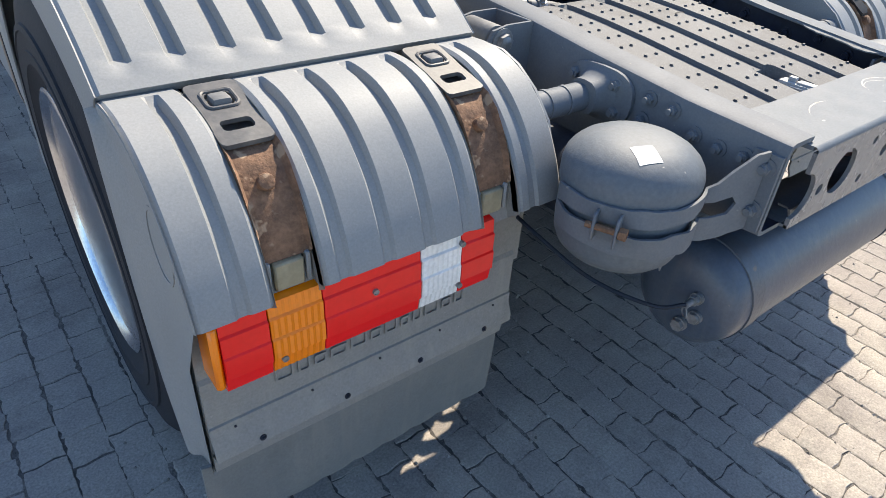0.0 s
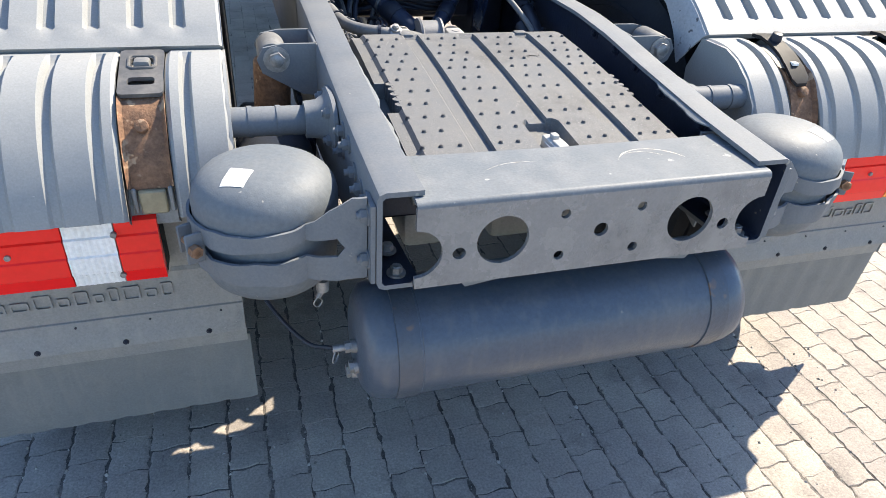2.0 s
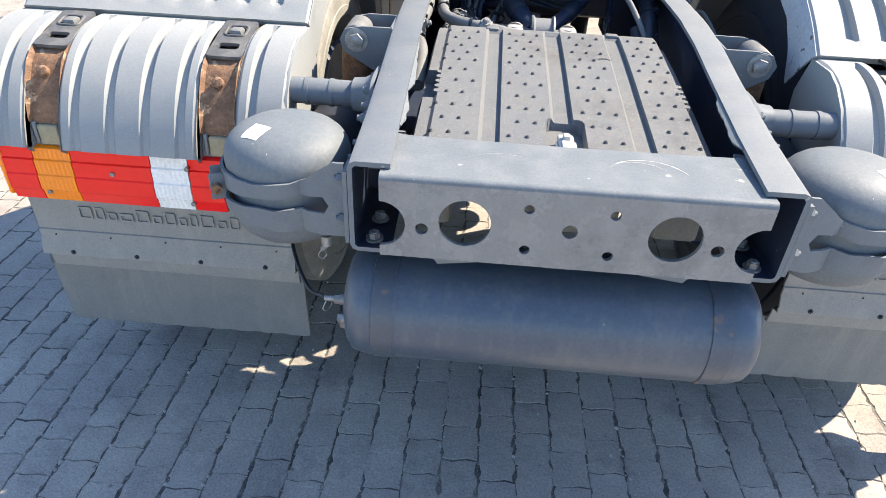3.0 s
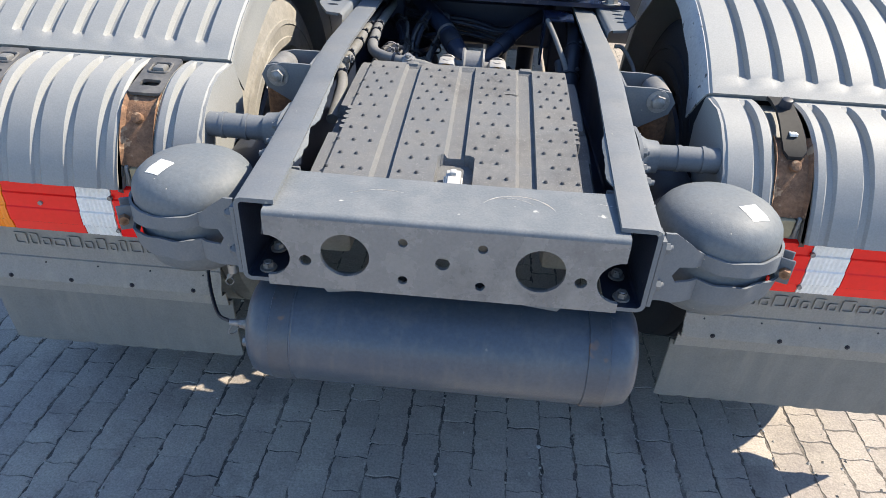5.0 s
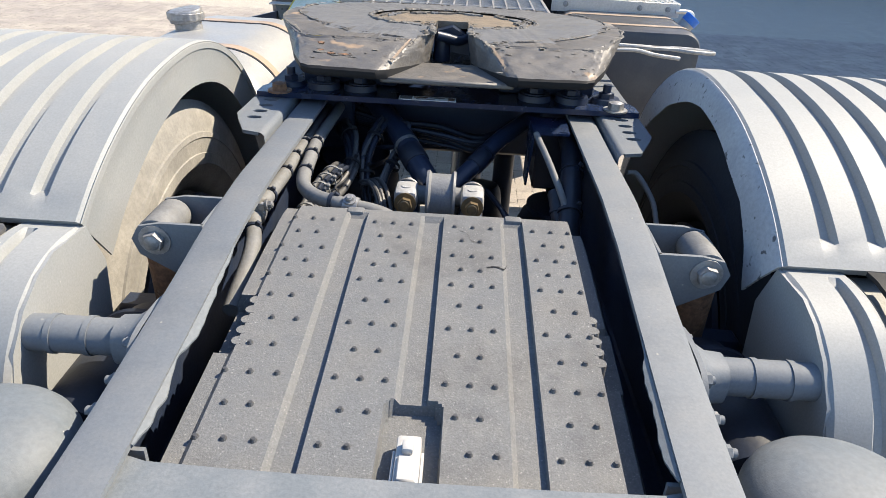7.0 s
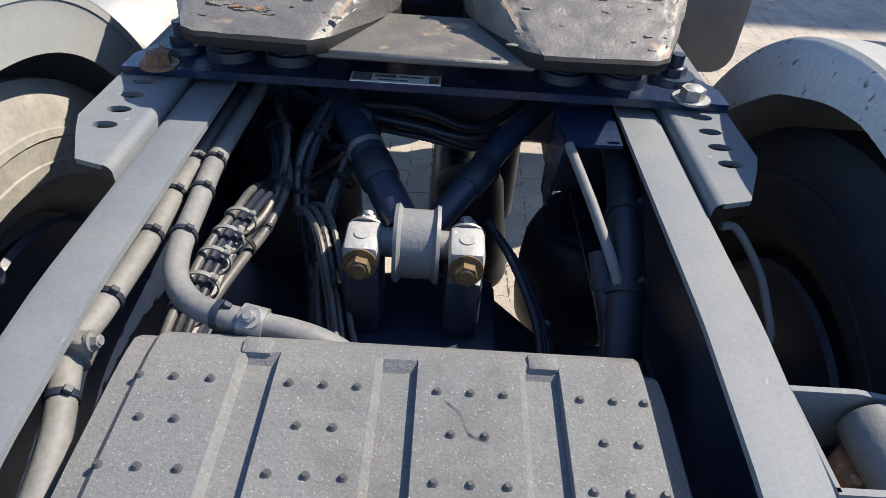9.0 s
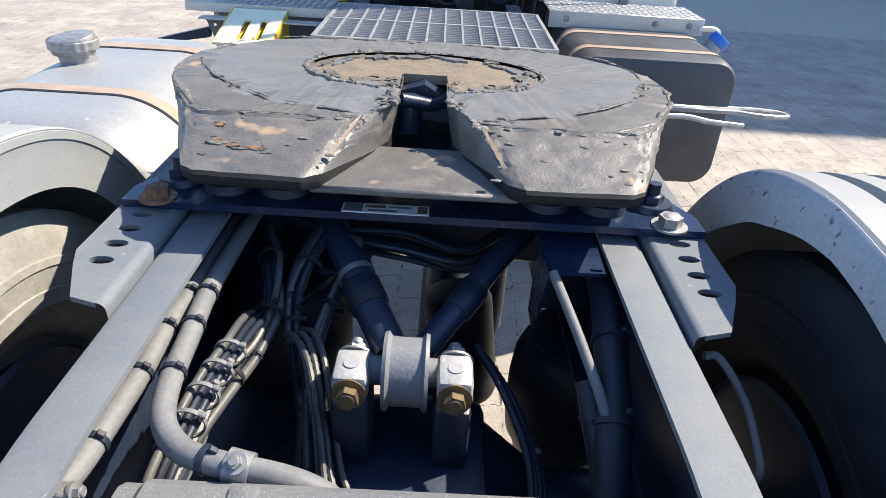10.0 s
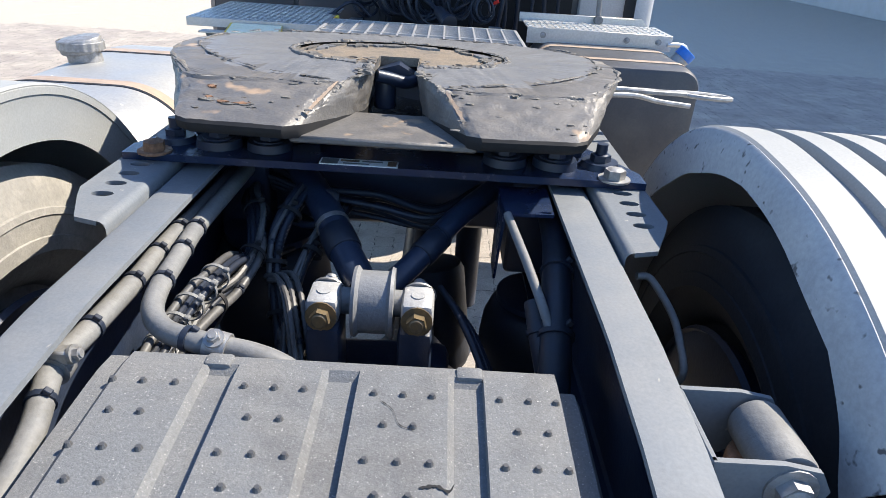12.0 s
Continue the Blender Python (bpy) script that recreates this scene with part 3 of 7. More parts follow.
# ---- round air reservoirs beside the rails ----
def pot(side):
    global SIDE
    SIDE = side
    t = thing("air_reservoir", (0.54, 0.183, 0.70), "round grey domed air reservoir in a bent cradle beside the rail", "air reservoir", "round air reservoirs")
    c = (0.542, 0.183, 0)
    bm = B()
    PR = 0.1235
    lathe(bm, [(0.951, 0.0), (0.9505, 0.03), (0.948, 0.055), (0.9425, 0.08), (0.932, 0.099), (0.921, 0.111), (0.909, 0.119), (0.893, PR), (0.862, PR), (0.859, PR - 0.004), (0.785, PR - 0.004), (0.76, PR - 0.006), (0.742, 0.11), (0.728, 0.096), (0.72, 0.07), (0.716, 0.03), (0.715, 0.0)], c, "z", 64)
    part("vessel", bm, pot_grey, t)
    bm = B()
    lp = []
    for i in range(7):
        row = []
        for j in range(7):
            u, w = lerp(-0.02, 0.02, i / 6), lerp(-0.022, 0.022, j / 6)
            x, y = 0.585 + u * 0.9 - w * 0.44, 0.135 + u * 0.44 + w * 0.9
            r = math.hypot(x - c[0], y - c[1])
            row.append((x, y, 0.0008 + interp(r, (0.0, 0.03, 0.055, 0.08, 0.099, 0.111), (0.951, 0.9505, 0.948, 0.9425, 0.932, 0.921))))
        lp.append(row)
    rings(bm, lp, closed=False)
    part("sticker", bm, sticker_white, t, "white paper sticker")
    # cradle: a dented plate from the rail, split by a long slot, round the rear of the vessel
    bm = B()
    R = 0.1265
    cx, cy = c[0], c[1]
    path = [(lerp(0.394, 0.484, k / 8), lerp(0.028, 0.064, k / 8)) for k in range(8)]
    path += [(cx + R * math.cos(radians(a)), cy + R * math.sin(radians(a))) for a in range(-116, 26, 5)]
    n = len(path)
    for band in (0, 1):
        lp = []
        for i, (x, y) in enumerate(path):
            dent = noise.noise((i * 0.35, band * 3.0, side * 2.0))
            up = interp(i, (0, 2, 5, 8, 10, 16, n - 1), (0.95, 0.945, 0.918, 0.888, 0.882, 0.877, 0.872)) + 0.004 * dent
            lo = interp(i, (0, 4, 10, 20, n - 1), (0.80, 0.787, 0.779, 0.785, 0.795)) + 0.004 * noise.noise((i * 0.3, 7.0, side))
            mid = interp(i, (0, 4, 12, 20, n - 1), (0.855, 0.851, 0.838, 0.836, 0.838)) + 0.003 * noise.noise((i * 0.22, 1.0, side))
            gap = interp(i, (3, 3.4, 12, 20, n - 3, n - 1), (0.0, 0.018, 0.012, 0.009, 0.006, 0.0))
            z0, z1 = (lo, mid - gap) if band == 0 else (mid + gap, up)
            d = Vector((x - cx, y - cy, 0)).normalized() if i > 8 else Vector((0.37, -0.93, 0))
            o = d * 0.0055
            crush = 0.012 * max(0.0, noise.noise((i * 0.28, 5.0, side * 1.5)) + 0.25) * interp(i, (5, 10, n - 6, n - 1), (0, 1, 1, 0.3))
            b0, b1 = (d * crush * 0.2, d * crush) if band == 0 else (d * crush * 0.5, Vector())
            lp.append([(x + b0.x, y + b0.y, z0), (x + o.x + b0.x, y + o.y + b0.y, z0), (x + o.x + (b0.x + b1.x) / 2, y + o.y + (b0.y + b1.y) / 2, (z0 + z1) / 2), (x + o.x + b1.x, y + o.y + b1.y, z1), (x + b1.x, y + b1.y, z1), (x + (b0.x + b1.x) / 2, y + (b0.y + b1.y) / 2, (z0 + z1) / 2)])
        rings(bm, lp, cap0=True, cap1=True)
    bmesh.ops.recalc_face_normals(bm, faces=bm.faces[:])
    cr = part("cradle", bm, frame_grey, t, "bent grey steel cradle with chipped edges")
    bm = B()
    outer = [(-0.0, 0.80), (0.045, 0.79), (0.06, 0.81), (0.06, 0.90), (0.05, 0.945), (0.0, 0.945)]
    prism(bm, [(0.002 + a, b) for a, b in outer], FACE_SIDE, 0.3865, 0.394)
    part("foot_plate", bm, frame_grey, cr)
    for y, z in ((0.024, 0.919), (0.022, 0.838)):
        bm = B()
        hexbolt(bm, (0.394, y, z), (1, 0, 0), 0.012, 0.013, True, 0.006)
        part("bolt", bm, frame_grey, cr)
    # clamping ears with a rusty bolt at the outer side
    bm = B()
    m = Matrix.Translation((0.660, 0.125, 0.842)) @ Euler((0, 0, radians(-24))).to_matrix().to_4x4()
    box(bm, -0.005, 0.026, -0.022, -0.017, -0.03, 0.026, 0.002, m=m)
    box(bm, -0.005, 0.023, 0.017, 0.022, -0.028, 0.024, 0.002, m=m)
    part("clamp_ear", bm, frame_grey, cr)
    bm = B()
    a, b = m @ Vector((0.014, -0.036, -0.002)), m @ Vector((0.014, 0.034, -0.002))
    cyl(bm, a, b, 0.006, seg=10)
    cyl(bm, a, m @ Vector((0.014, -0.023, -0.002)), 0.011, seg=6)
    part("clamp_bolt", bm, rust, cr, "rusty clamp bolt")
    SIDE = 1


pot(-1)
pot(1)

# ---- mudguards ----
AXLE_Y, AXLE_Z = 1.12, 0.528
XF0, XF1 = 0.59, 1.29          # inner and outer edge
ARCH_Y = (0.575, 0.64, 0.72, 0.82, 0.92, 1.03, 1.14, 1.25, 1.35, 1.44, 1.52, 1.59, 1.64, 1.67, 1.69, 1.7, 1.705)
ARCH_Z = (1.028, 1.075, 1.12, 1.162, 1.19, 1.206, 1.211, 1.196, 1.162, 1.108, 1.035, 0.95, 0.87, 0.79, 0.69, 0.57, 0.45)


def arc_length_pts(pts, step):
    C = curve_pts([(0, y, z) for y, z in pts], 10)
    out, acc = [C[0]], 0.0
    for a, b in zip(C, C[1:]):
        acc += (b - a).length
        if acc >= step:
            out.append(b)
            acc = 0.0
    if (out[-1] - C[-1]).length > 1e-4:
        out.append(C[-1])
    return [(p.y, p.z) for p in out]


def ribbed_shell(bm, prof, grooves, x0, x1, depth, thick, g0, g1, taper=0.03, fade=None):
    """A curved shell along prof (y, z), with grooves (x, half width) sunk between arc lengths g0 and g1."""
    n = len(prof)
    s = [0.0]
    for a, b in zip(prof, prof[1:]):
        s.append(s[-1] + math.hypot(b[0] - a[0], b[1] - a[1]))
    nrm = []
    for i in range(n):
        a, b = prof[max(i - 1, 0)], prof[min(i + 1, n - 1)]
        t = Vector((b[0] - a[0], b[1] - a[1])).normalized()
        nrm.append(Vector((-t.y, t.x)))
    xs = {x0, x1, x0 + 0.008, x1 - 0.008}
    for gx, hw in grooves:
        xs |= {gx - hw, gx - hw + 0.006, gx + hw - 0.006, gx + hw}
    xs = sorted(xs)

    def dip(x, u):
        d = 0.0
        for gx, hw in grooves:
            if gx - hw + 0.005 < x < gx + hw - 0.005:
                d = depth
        if x in (x0, x1):
            d = max(d, 0.006)
        f = min(1, max(0, (u - g0) / taper)) * min(1, max(0, (g1 - u) / taper))
        if fade:
            f *= interp(u, fade[0], fade[1])
        return d * f if d == depth else d
    lp, lq = [], []
    for i, (y, z) in enumerate(prof):
        row, low = [], []
        for x in xs:
            d = dip(x, s[i])
            row.append((x, y - nrm[i].x * d, z - nrm[i].y * d))
            low.append((x, y - nrm[i].x * (thick + depth), z - nrm[i].y * (thick + depth)))
        lp.append(row)
        lq.append(low)
    loops = [a + b[::-1] for a, b in zip(lp, lq)]
    rings(bm, loops, cap0=True, cap1=True)
    bmesh.ops.recalc_face_normals(bm, faces=bm.faces[:])
    return s[-1]


REAR = [(0.585, 1.018), (0.54, 1.022), (0.49, 1.018), (0.44, 1.003), (0.39, 0.972), (0.345, 0.925), (0.312, 0.87), (0.295, 0.83), (0.284, 0.795)]


def mudguard(side):
    global SIDE
    SIDE = side
    lab = "light grey ribbed plastic mudguard over the twin rear wheels"
    t = thing("mudguard", (0.95, 0.6, 0.6), lab, "mudguard", "rear mudguards")
    # upper section
    bm = B()
    prof = arc_length_pts(list(zip(ARCH_Y, ARCH_Z)), 0.012)
    gro = [(0.675 + 0.0805 * k, 0.016) for k in range(8)]
    ribbed_shell(bm, prof, gro, XF0, XF1, 0.015, 0.004, 0.045, 0.93, 0.008)
    up = part("upper_section", bm, fender_grey, t, smooth=30)
    # turned-down lips along both edges
    for x, name in ((XF0, "inner_lip"), (XF1, "outer_lip")):
        bm = B()
        lp = []
        for i, (y, z) in enumerate(prof):
            a, b = prof[max(i - 1, 0)], prof[min(i + 1, len(prof) - 1)]
            tn = Vector((b[0] - a[0], b[1] - a[1])).normalized()
            nx, nz = tn.y, -tn.x
            s = 1 if x > 1 else -1
            dpt, flare = 0.1, 0.004
            if name == "inner_lip":
                # the lip of the right guard is bent inwards
                dpt = interp(y, (0.58, 0.64, 0.72, 1.05, 1.25, 1.4), (0.115, 0.09, 0.06, 0.055, 0.085, 0.1)) if side > 0 else interp(y, (0.6, 0.82, 1.05, 1.3), (0.135, 0.12, 0.1, 0.1))
                flare = 0.02 if side > 0 else -0.006
                dpt += 0.004 * noise.noise((y * 9, side * 2.0, 0.5)) if side > 0 else 0.0
                flare += 0.006 * noise.noise((y * 7, 3.0, side)) if side > 0 else 0.0
            pts = []
            for dd, off in ((0.003, 0.0), (0.008, flare * 0.3), (dpt * 0.5, flare * 0.75), (dpt, flare), (dpt, flare - 0.004), (dpt * 0.5, flare * 0.75 - 0.005), (0.010, flare * 0.3 - 0.005), (0.005, -0.004)):
                pts.append((x + s * off, y + nx * dd, z + nz * dd))
            lp.append(pts)
        rings(bm, lp, cap0=True, cap1=True)
        bmesh.ops.recalc_face_normals(bm, faces=bm.faces[:])
        part(name, bm, lip_pale if name == "inner_lip" and side > 0 else fender_grey, up)
    # rear section in three panels with two slots for the brackets
    rp = arc_length_pts(REAR, 0.012)[::-1]
    pieces = ((XF0, 0.70, [(0.664, 0.012)]), (0.785, 1.097, [(0.8215 + 0.0795 * k, 0.0125) for k in range(4)]), (1.175, XF1, [(1.222, 0.0125)]))
    rear = None
    for a, b, gr in pieces:
        bm = B()
        ribbed_shell(bm, rp, gr, a, b, 0.016, 0.004, -1.0, 0.385, 0.012, ((0.0, 0.12, 0.26, 0.4), (0.32, 0.4, 0.9, 1.0)))
        q = part("rear_section" if rear is None else "panel", bm, fender_grey, rear or t, smooth=30)
        rear = rear or q
    # sunk floors of the two slots
    for a, b in ((0.70, 0.785), (1.097, 1.175)):
        bm = B()
        lp = [[(a, y, z - 0.004), (a, y + 0.03, z - 0.026), (b, y + 0.03, z - 0.026), (b, y, z - 0.004)] for y, z in rp]
        rings(bm, lp, closed=False)
        part("slot_floor", bm, flap_grey, rear)
    # side cheek, outer
    cheek = [(0.285, 0.795), (0.297, 0.83), (0.314, 0.87), (0.347, 0.925), (0.392, 0.972), (0.442, 1.003), (0.49, 1.018), (0.585, 1.016), (0.64, 0.93), (0.635, 0.80), (0.615, 0.6), (0.56, 0.42), (0.50, 0.34), (0.40, 0.39), (0.378, 0.42), (0.378, 0.62), (0.37, 0.795)]
    bm = B()
    prism(bm, cheek, FACE_SIDE, 1.276, 1.283)
    ck = part("side_cheek", bm, fender_grey, t)
    bm = B()
    plate(bm, circle(0.40, 0.87, 0.05, 28, 0.062), [circle(0.40, 0.87, 0.044, 28, 0.056)], 0.003, at_plane(FACE_SIDE, 1.2868))
    part("embossed_ring", bm, fender_grey, ck)
    bm = B()
    crest = curve_pts([(0, y, z) for y, z in REAR], 4)
    edge = curve_pts([(0, 0.60, 1.0), (0, 0.605, 0.93), (0, 0.60, 0.84), (0, 0.592, 0.74), (0, 0.578, 0.64), (0, 0.555, 0.545), (0, 0.52, 0.455), (0, 0.48, 0.385)], 4)
    low = [Vector((0, lerp(0.300, 0.372, min(1, k / 3)), lerp(0.785, 0.40, k / 9))) for k in range(10)]
    crest = [crest[round(k * (len(crest) - 1) / 13)] for k in range(14)] + low
    edge = [edge[round(k * (len(edge) - 1) / (len(crest) - 1))] for k in range(len(crest))]
    lp = []
    for a, b in zip(crest, edge):
        row = [(1.2895, 0.0), (1.2855, 0.1), (1.285, 0.45), (1.29, 0.58), (1.302, 0.68), (1.305, 0.8), (1.303, 1.0), (1.29, 1.02)]
        lp.append([(x, lerp(a.y, b.y, v), lerp(a.z, b.z, v)) for x, v in row])
    rings(bm, lp, closed=False)
    bmesh.ops.recalc_face_normals(bm, faces=bm.faces[:])
    part("side_flange", bm, fender_grey, ck, smooth=50)
    bm = B()
    cheek_in = [(0.30, 0.80), (0.347, 0.925), (0.392, 0.972), (0.442, 1.003), (0.49, 1.018), (0.585, 1.016), (0.62, 0.93), (0.60, 0.8), (0.56, 0.62), (0.41, 0.55), (0.385, 0.8)]
    prism(bm, cheek_in, FACE_SIDE, 0.588, 0.594)
    part("inner_cheek", bm, fender_grey, t)
    # rear wall behind and below the lamp, with ridges
    bm = B()
    lp = []
    for z, y in ((0.80, 0.372), (0.63, 0.372), (0.622, 0.366), (0.523, 0.366), (0.521, 0.362), (0.497, 0.362), (0.474, 0.351), (0.452, 0.349), (0.444, 0.371), (0.40, 0.376), (0.395, 0.384)):
        lp.append([(0.612, y, z), (1.283, y, z), (1.283, y + 0.006, z), (0.612, y + 0.006, z)])
    rings(bm, lp, cap0=True, cap1=True)
    bmesh.ops.recalc_face_normals(bm, faces=bm.faces[:])
    box(bm, 0.593, 0.6125, 0.3735, 0.3765, 0.60, 0.80)
    wall = part("rear_wall", bm, flap_grey, t, "dusty grey rear wall with moulded lettering", smooth=30)
    for k in range(4):
        bm = B()
        hexbolt(bm, (0.69 + 0.17 * k, 0.351, 0.463), (0, -1, 0), 0.0042, 0.004)
        part("screw", bm, black_rubber, wall)
    for k in range(5):
        bm = B()
        cyl(bm, (0.66 + 0.145 * k, 0.364, 0.508), (0.66 + 0.145 * k, 0.3595, 0.508), 0.0024, seg=8)
        part("screw", bm, black_rubber, wall)
    # moulded lettering, as plain raised bars
    lr = random.Random(3)
    x = 0.748
    while x < 1.15:
        w = lr.choice((0.02, 0.024, 0.028, 0.034))
        h = lr.choice((0.024, 0.024, 0.036))
        bm = B()
        plate(bm, rrect(x, x + w, 0.562, 0.562 + h, 0.004, 2), [rrect(x + 0.004, x + w - 0.004, 0.567, 0.557 + h, 0.003, 2)], 0.003, at_plane(FACE_BACK, 0.3645))
        part("moulded_bar", bm, flap_grey, wall)
        x += w + 0.008
    # lower flap
    bm = B()
    nx, lp = 36, []
    for z, y0 in ((0.405, 0.386), (0.33, 0.388), (0.26, 0.392), (0.19, 0.397)):
        f, g = [], []
        for k in range(nx + 1):
            x = lerp(0.607, 1.303, k / nx)
            y = y0 + 0.004 * (1 if k % 4 == 0 else 0) + 0.0015 * math.sin(x * 9 + z * 7)
            f.append((x, y, z))
            g.append((x, y + 0.008, z))
        lp.append(f + g[::-1])
    rings(bm, lp, cap0=True, cap1=True)
    bmesh.ops.recalc_face_normals(bm, faces=bm.faces[:])
    part("flap", bm, flap_dark, t, "dusty grey rubber mud flap", smooth=30)
    SIDE = 1
    return t


mudguard(-1)
mudguard(1)


# ---- rusty brackets and rubber latches in the mudguard slots ----
def slot_bracket(side, x):
    global SIDE
    SIDE = side
    t = thing("mudguard_bracket", (x, 0.35, 0.82), "rusty steel bracket strip in the slot of the mudguard", "bracket", "rusty mudguard brackets")
    bm = B()
    pts = [(0.435, 0.985), (0.41, 0.978), (0.385, 0.958), (0.362, 0.925), (0.34, 0.885), (0.328, 0.84)]
    lp = []
    for y, z in pts:
        lp.append([(x - 0.040, y + 0.012, z - 0.008), (x - 0.040, y - 0.012, z + 0.006), (x - 0.033, y - 0.004, z - 0.001), (x + 0.033, y - 0.004, z - 0.001), (x + 0.040, y - 0.012, z + 0.006), (x + 0.040, y + 0.012, z - 0.008)])
    rings(bm, lp, cap0=True, cap1=True)
    bmesh.ops.recalc_face_normals(bm, faces=bm.faces[:])
    part("strip", bm, rust, t)
    bm = B()
    cyl(bm, (x + 0.002, 0.382, 0.934), (x + 0.002, 0.359, 0.95), 0.0125, seg=12, w=0.003)
    part("rivet", bm, rust, t)
    bm = B()
    box(bm, x - 0.024, x + 0.024, 0.315, 0.333, 0.79, 0.838, 0.003)
    part("wedge", bm, yellowed, t, "yellowed clear plastic wedge")
    for q in (-1, 1):
        bm = B()
        box(bm, x + q * 0.028, x + q * 0.036, 0.317, 0.338, 0.792, 0.842, 0.002)
        part("guide_rib", bm, fender_grey, t)
    SIDE = 1


def latch(side, x):
    global SIDE
    SIDE = side
    if side < 0:
        t = thing("mudguard_latch", (x, 0.5, 0.98), "black rubber latch with a square hole hooked over the mudguard", "latch", "mudguard latches")
        bm = B()
        plate(bm, rrect(-0.04, 0.04, -0.08, 0.072, 0.01), [rrect(-0.024, 0.024, -0.05, -0.025, 0.008), rrect(-0.02, 0.02, 0.008, 0.045, 0.012)], 0.008, Matrix.Translation((x, 0.486, 1.010)) @ Euler((radians(14), 0, 0)).to_matrix().to_4x4())
        part("strap", bm, latch_grey, t)
        bm = B()
        box(bm, x - 0.015, x + 0.015, 0.496, 0.528, 1.0, 1.023, 0.006, 2)
        part("knob", bm, hose_grey, t, "grey moulded hook")
        bm = B()
        sweep(bm, [(x + px, 0.512 + py, 1.0165 + py * 0.24) for px, py in (rrect(-0.024, 0.024, -0.021, 0.021, 0.010, 3) + [(0.024, 0.011)])], 0.0035, 8, 2)
        part("rim", bm, latch_grey, t)
    else:
        t = thing("mudguard_latch", (x, 0.5, 0.98), "long black rubber strap latch hooked over the mudguard", "latch", "mudguard latches")
        bm = B()
        lp = []
        for y, z, w in ((0.565, 1.03, 0.02), (0.53, 1.034, 0.024), (0.49, 1.026, 0.022), (0.45, 1.012, 0.024), (0.41, 0.99, 0.026), (0.385, 0.972, 0.025), (0.375, 0.962, 0.015)):
            lp.append([(x - w, y, z - 0.006), (x - w, y, z + 0.002), (x + w, y, z + 0.002), (x + w, y, z - 0.006)])
        rings(bm, lp, cap0=True, cap1=True)
        bmesh.ops.recalc_face_normals(bm, faces=bm.faces[:])
        part("strap", bm, lamp_body, t)
        bm = B()
        cyl(bm, (x, 0.505, 1.026), (x, 0.5, 1.05), 0.015, 0.013, seg=16, w=0.003)
        part("knob", bm, black_rubber, t)
        bm = B()
        box(bm, x - 0.008, x + 0.008, 0.412, 0.425, 0.995, 1.0015)
        part("eyelet", bm, sticker_white, t)
    SIDE = 1


for s in (-1, 1):
    for x in (0.742, 1.136):
        slot_bracket(s, x)
        latch(s, x)


# ---- tail lamps ----
def tail_lamp(side):
    global SIDE
    SIDE = side
    t = thing("tail_lamp", (1.0, 0.34, 0.65), "long red, orange and clear tail lamp cluster on the mudguard", "tail lamp", "tail lamps")
    bm = B()
    box(bm, 0.742, 1.256, 0.318, 0.373, 0.652, 0.786, 0.004)
    part("housing", bm, lamp_body, t)
    for a, b, mt, nm in ((0.742, 0.819, lens_red, "red lens"), (0.819, 0.907, lens_white, "clear lens"), (0.907, 1.093, lens_red, "red lens"), (1.093, 1.183, lens_orange, "orange lens"), (1.183, 1.258, lens_red, "red lens")):
        bm = B()
        prof = [(0.650, 0.320), (0.652, 0.304), (0.678, 0.300), (0.681, 0.296), (0.718, 0.296), (0.721, 0.299), (0.756, 0.299), (0.759, 0.303), (0.785, 0.305), (0.788, 0.320)]
        e = 0.0012
        n = 1
        lens_rib = mt in (lens_orange, lens_white)
        xs = [a + e]
        if lens_rib:
            k = int((b - a) / 0.0055)
            xs = [lerp(a + e, b - e, i / k) for i in range(k + 1)]
        else:
            k = int((b - a) / 0.005)
            xs = [lerp(a + e, b - e, i / k) for i in range(k + 1)]
        lp = []
        for i, x in enumerate(xs):
            amp = (0.0012 if lens_rib else 0.0005) * (i % 2)
            lp.append([(x, y + (amp if 0 < j < len(prof) - 1 else 0), z) for j, (z, y) in enumerate(prof)])
        rings(bm, lp, closed=True, cap0=True, cap1=True)
        bmesh.ops.recalc_face_normals(bm, faces=bm.faces[:])
        part("lens", bm, mt, t, nm, smooth=20)
    bm = B()
    box(bm, 1.258, 1.272, 0.30, 0.36, 0.66, 0.78, 0.004)
    part("side_marker", bm, lens_orange, t, "orange side marker lens")
    for x, z in ((1.0, 0.735), (0.82, 0.763), (0.82, 0.672), (1.165, 0.676)):
        bm = B()
        ring_tube(bm, (x, 0.302, z), (x, 0.2945, z), 0.0055, 0.0038, 14)
        cyl(bm, (x, 0.301, z), (x, 0.2955, z), 0.0036, seg=10)
        part("screw", bm, steel, t)
    SIDE = 1


tail_lamp(-1)
tail_lamp(1)


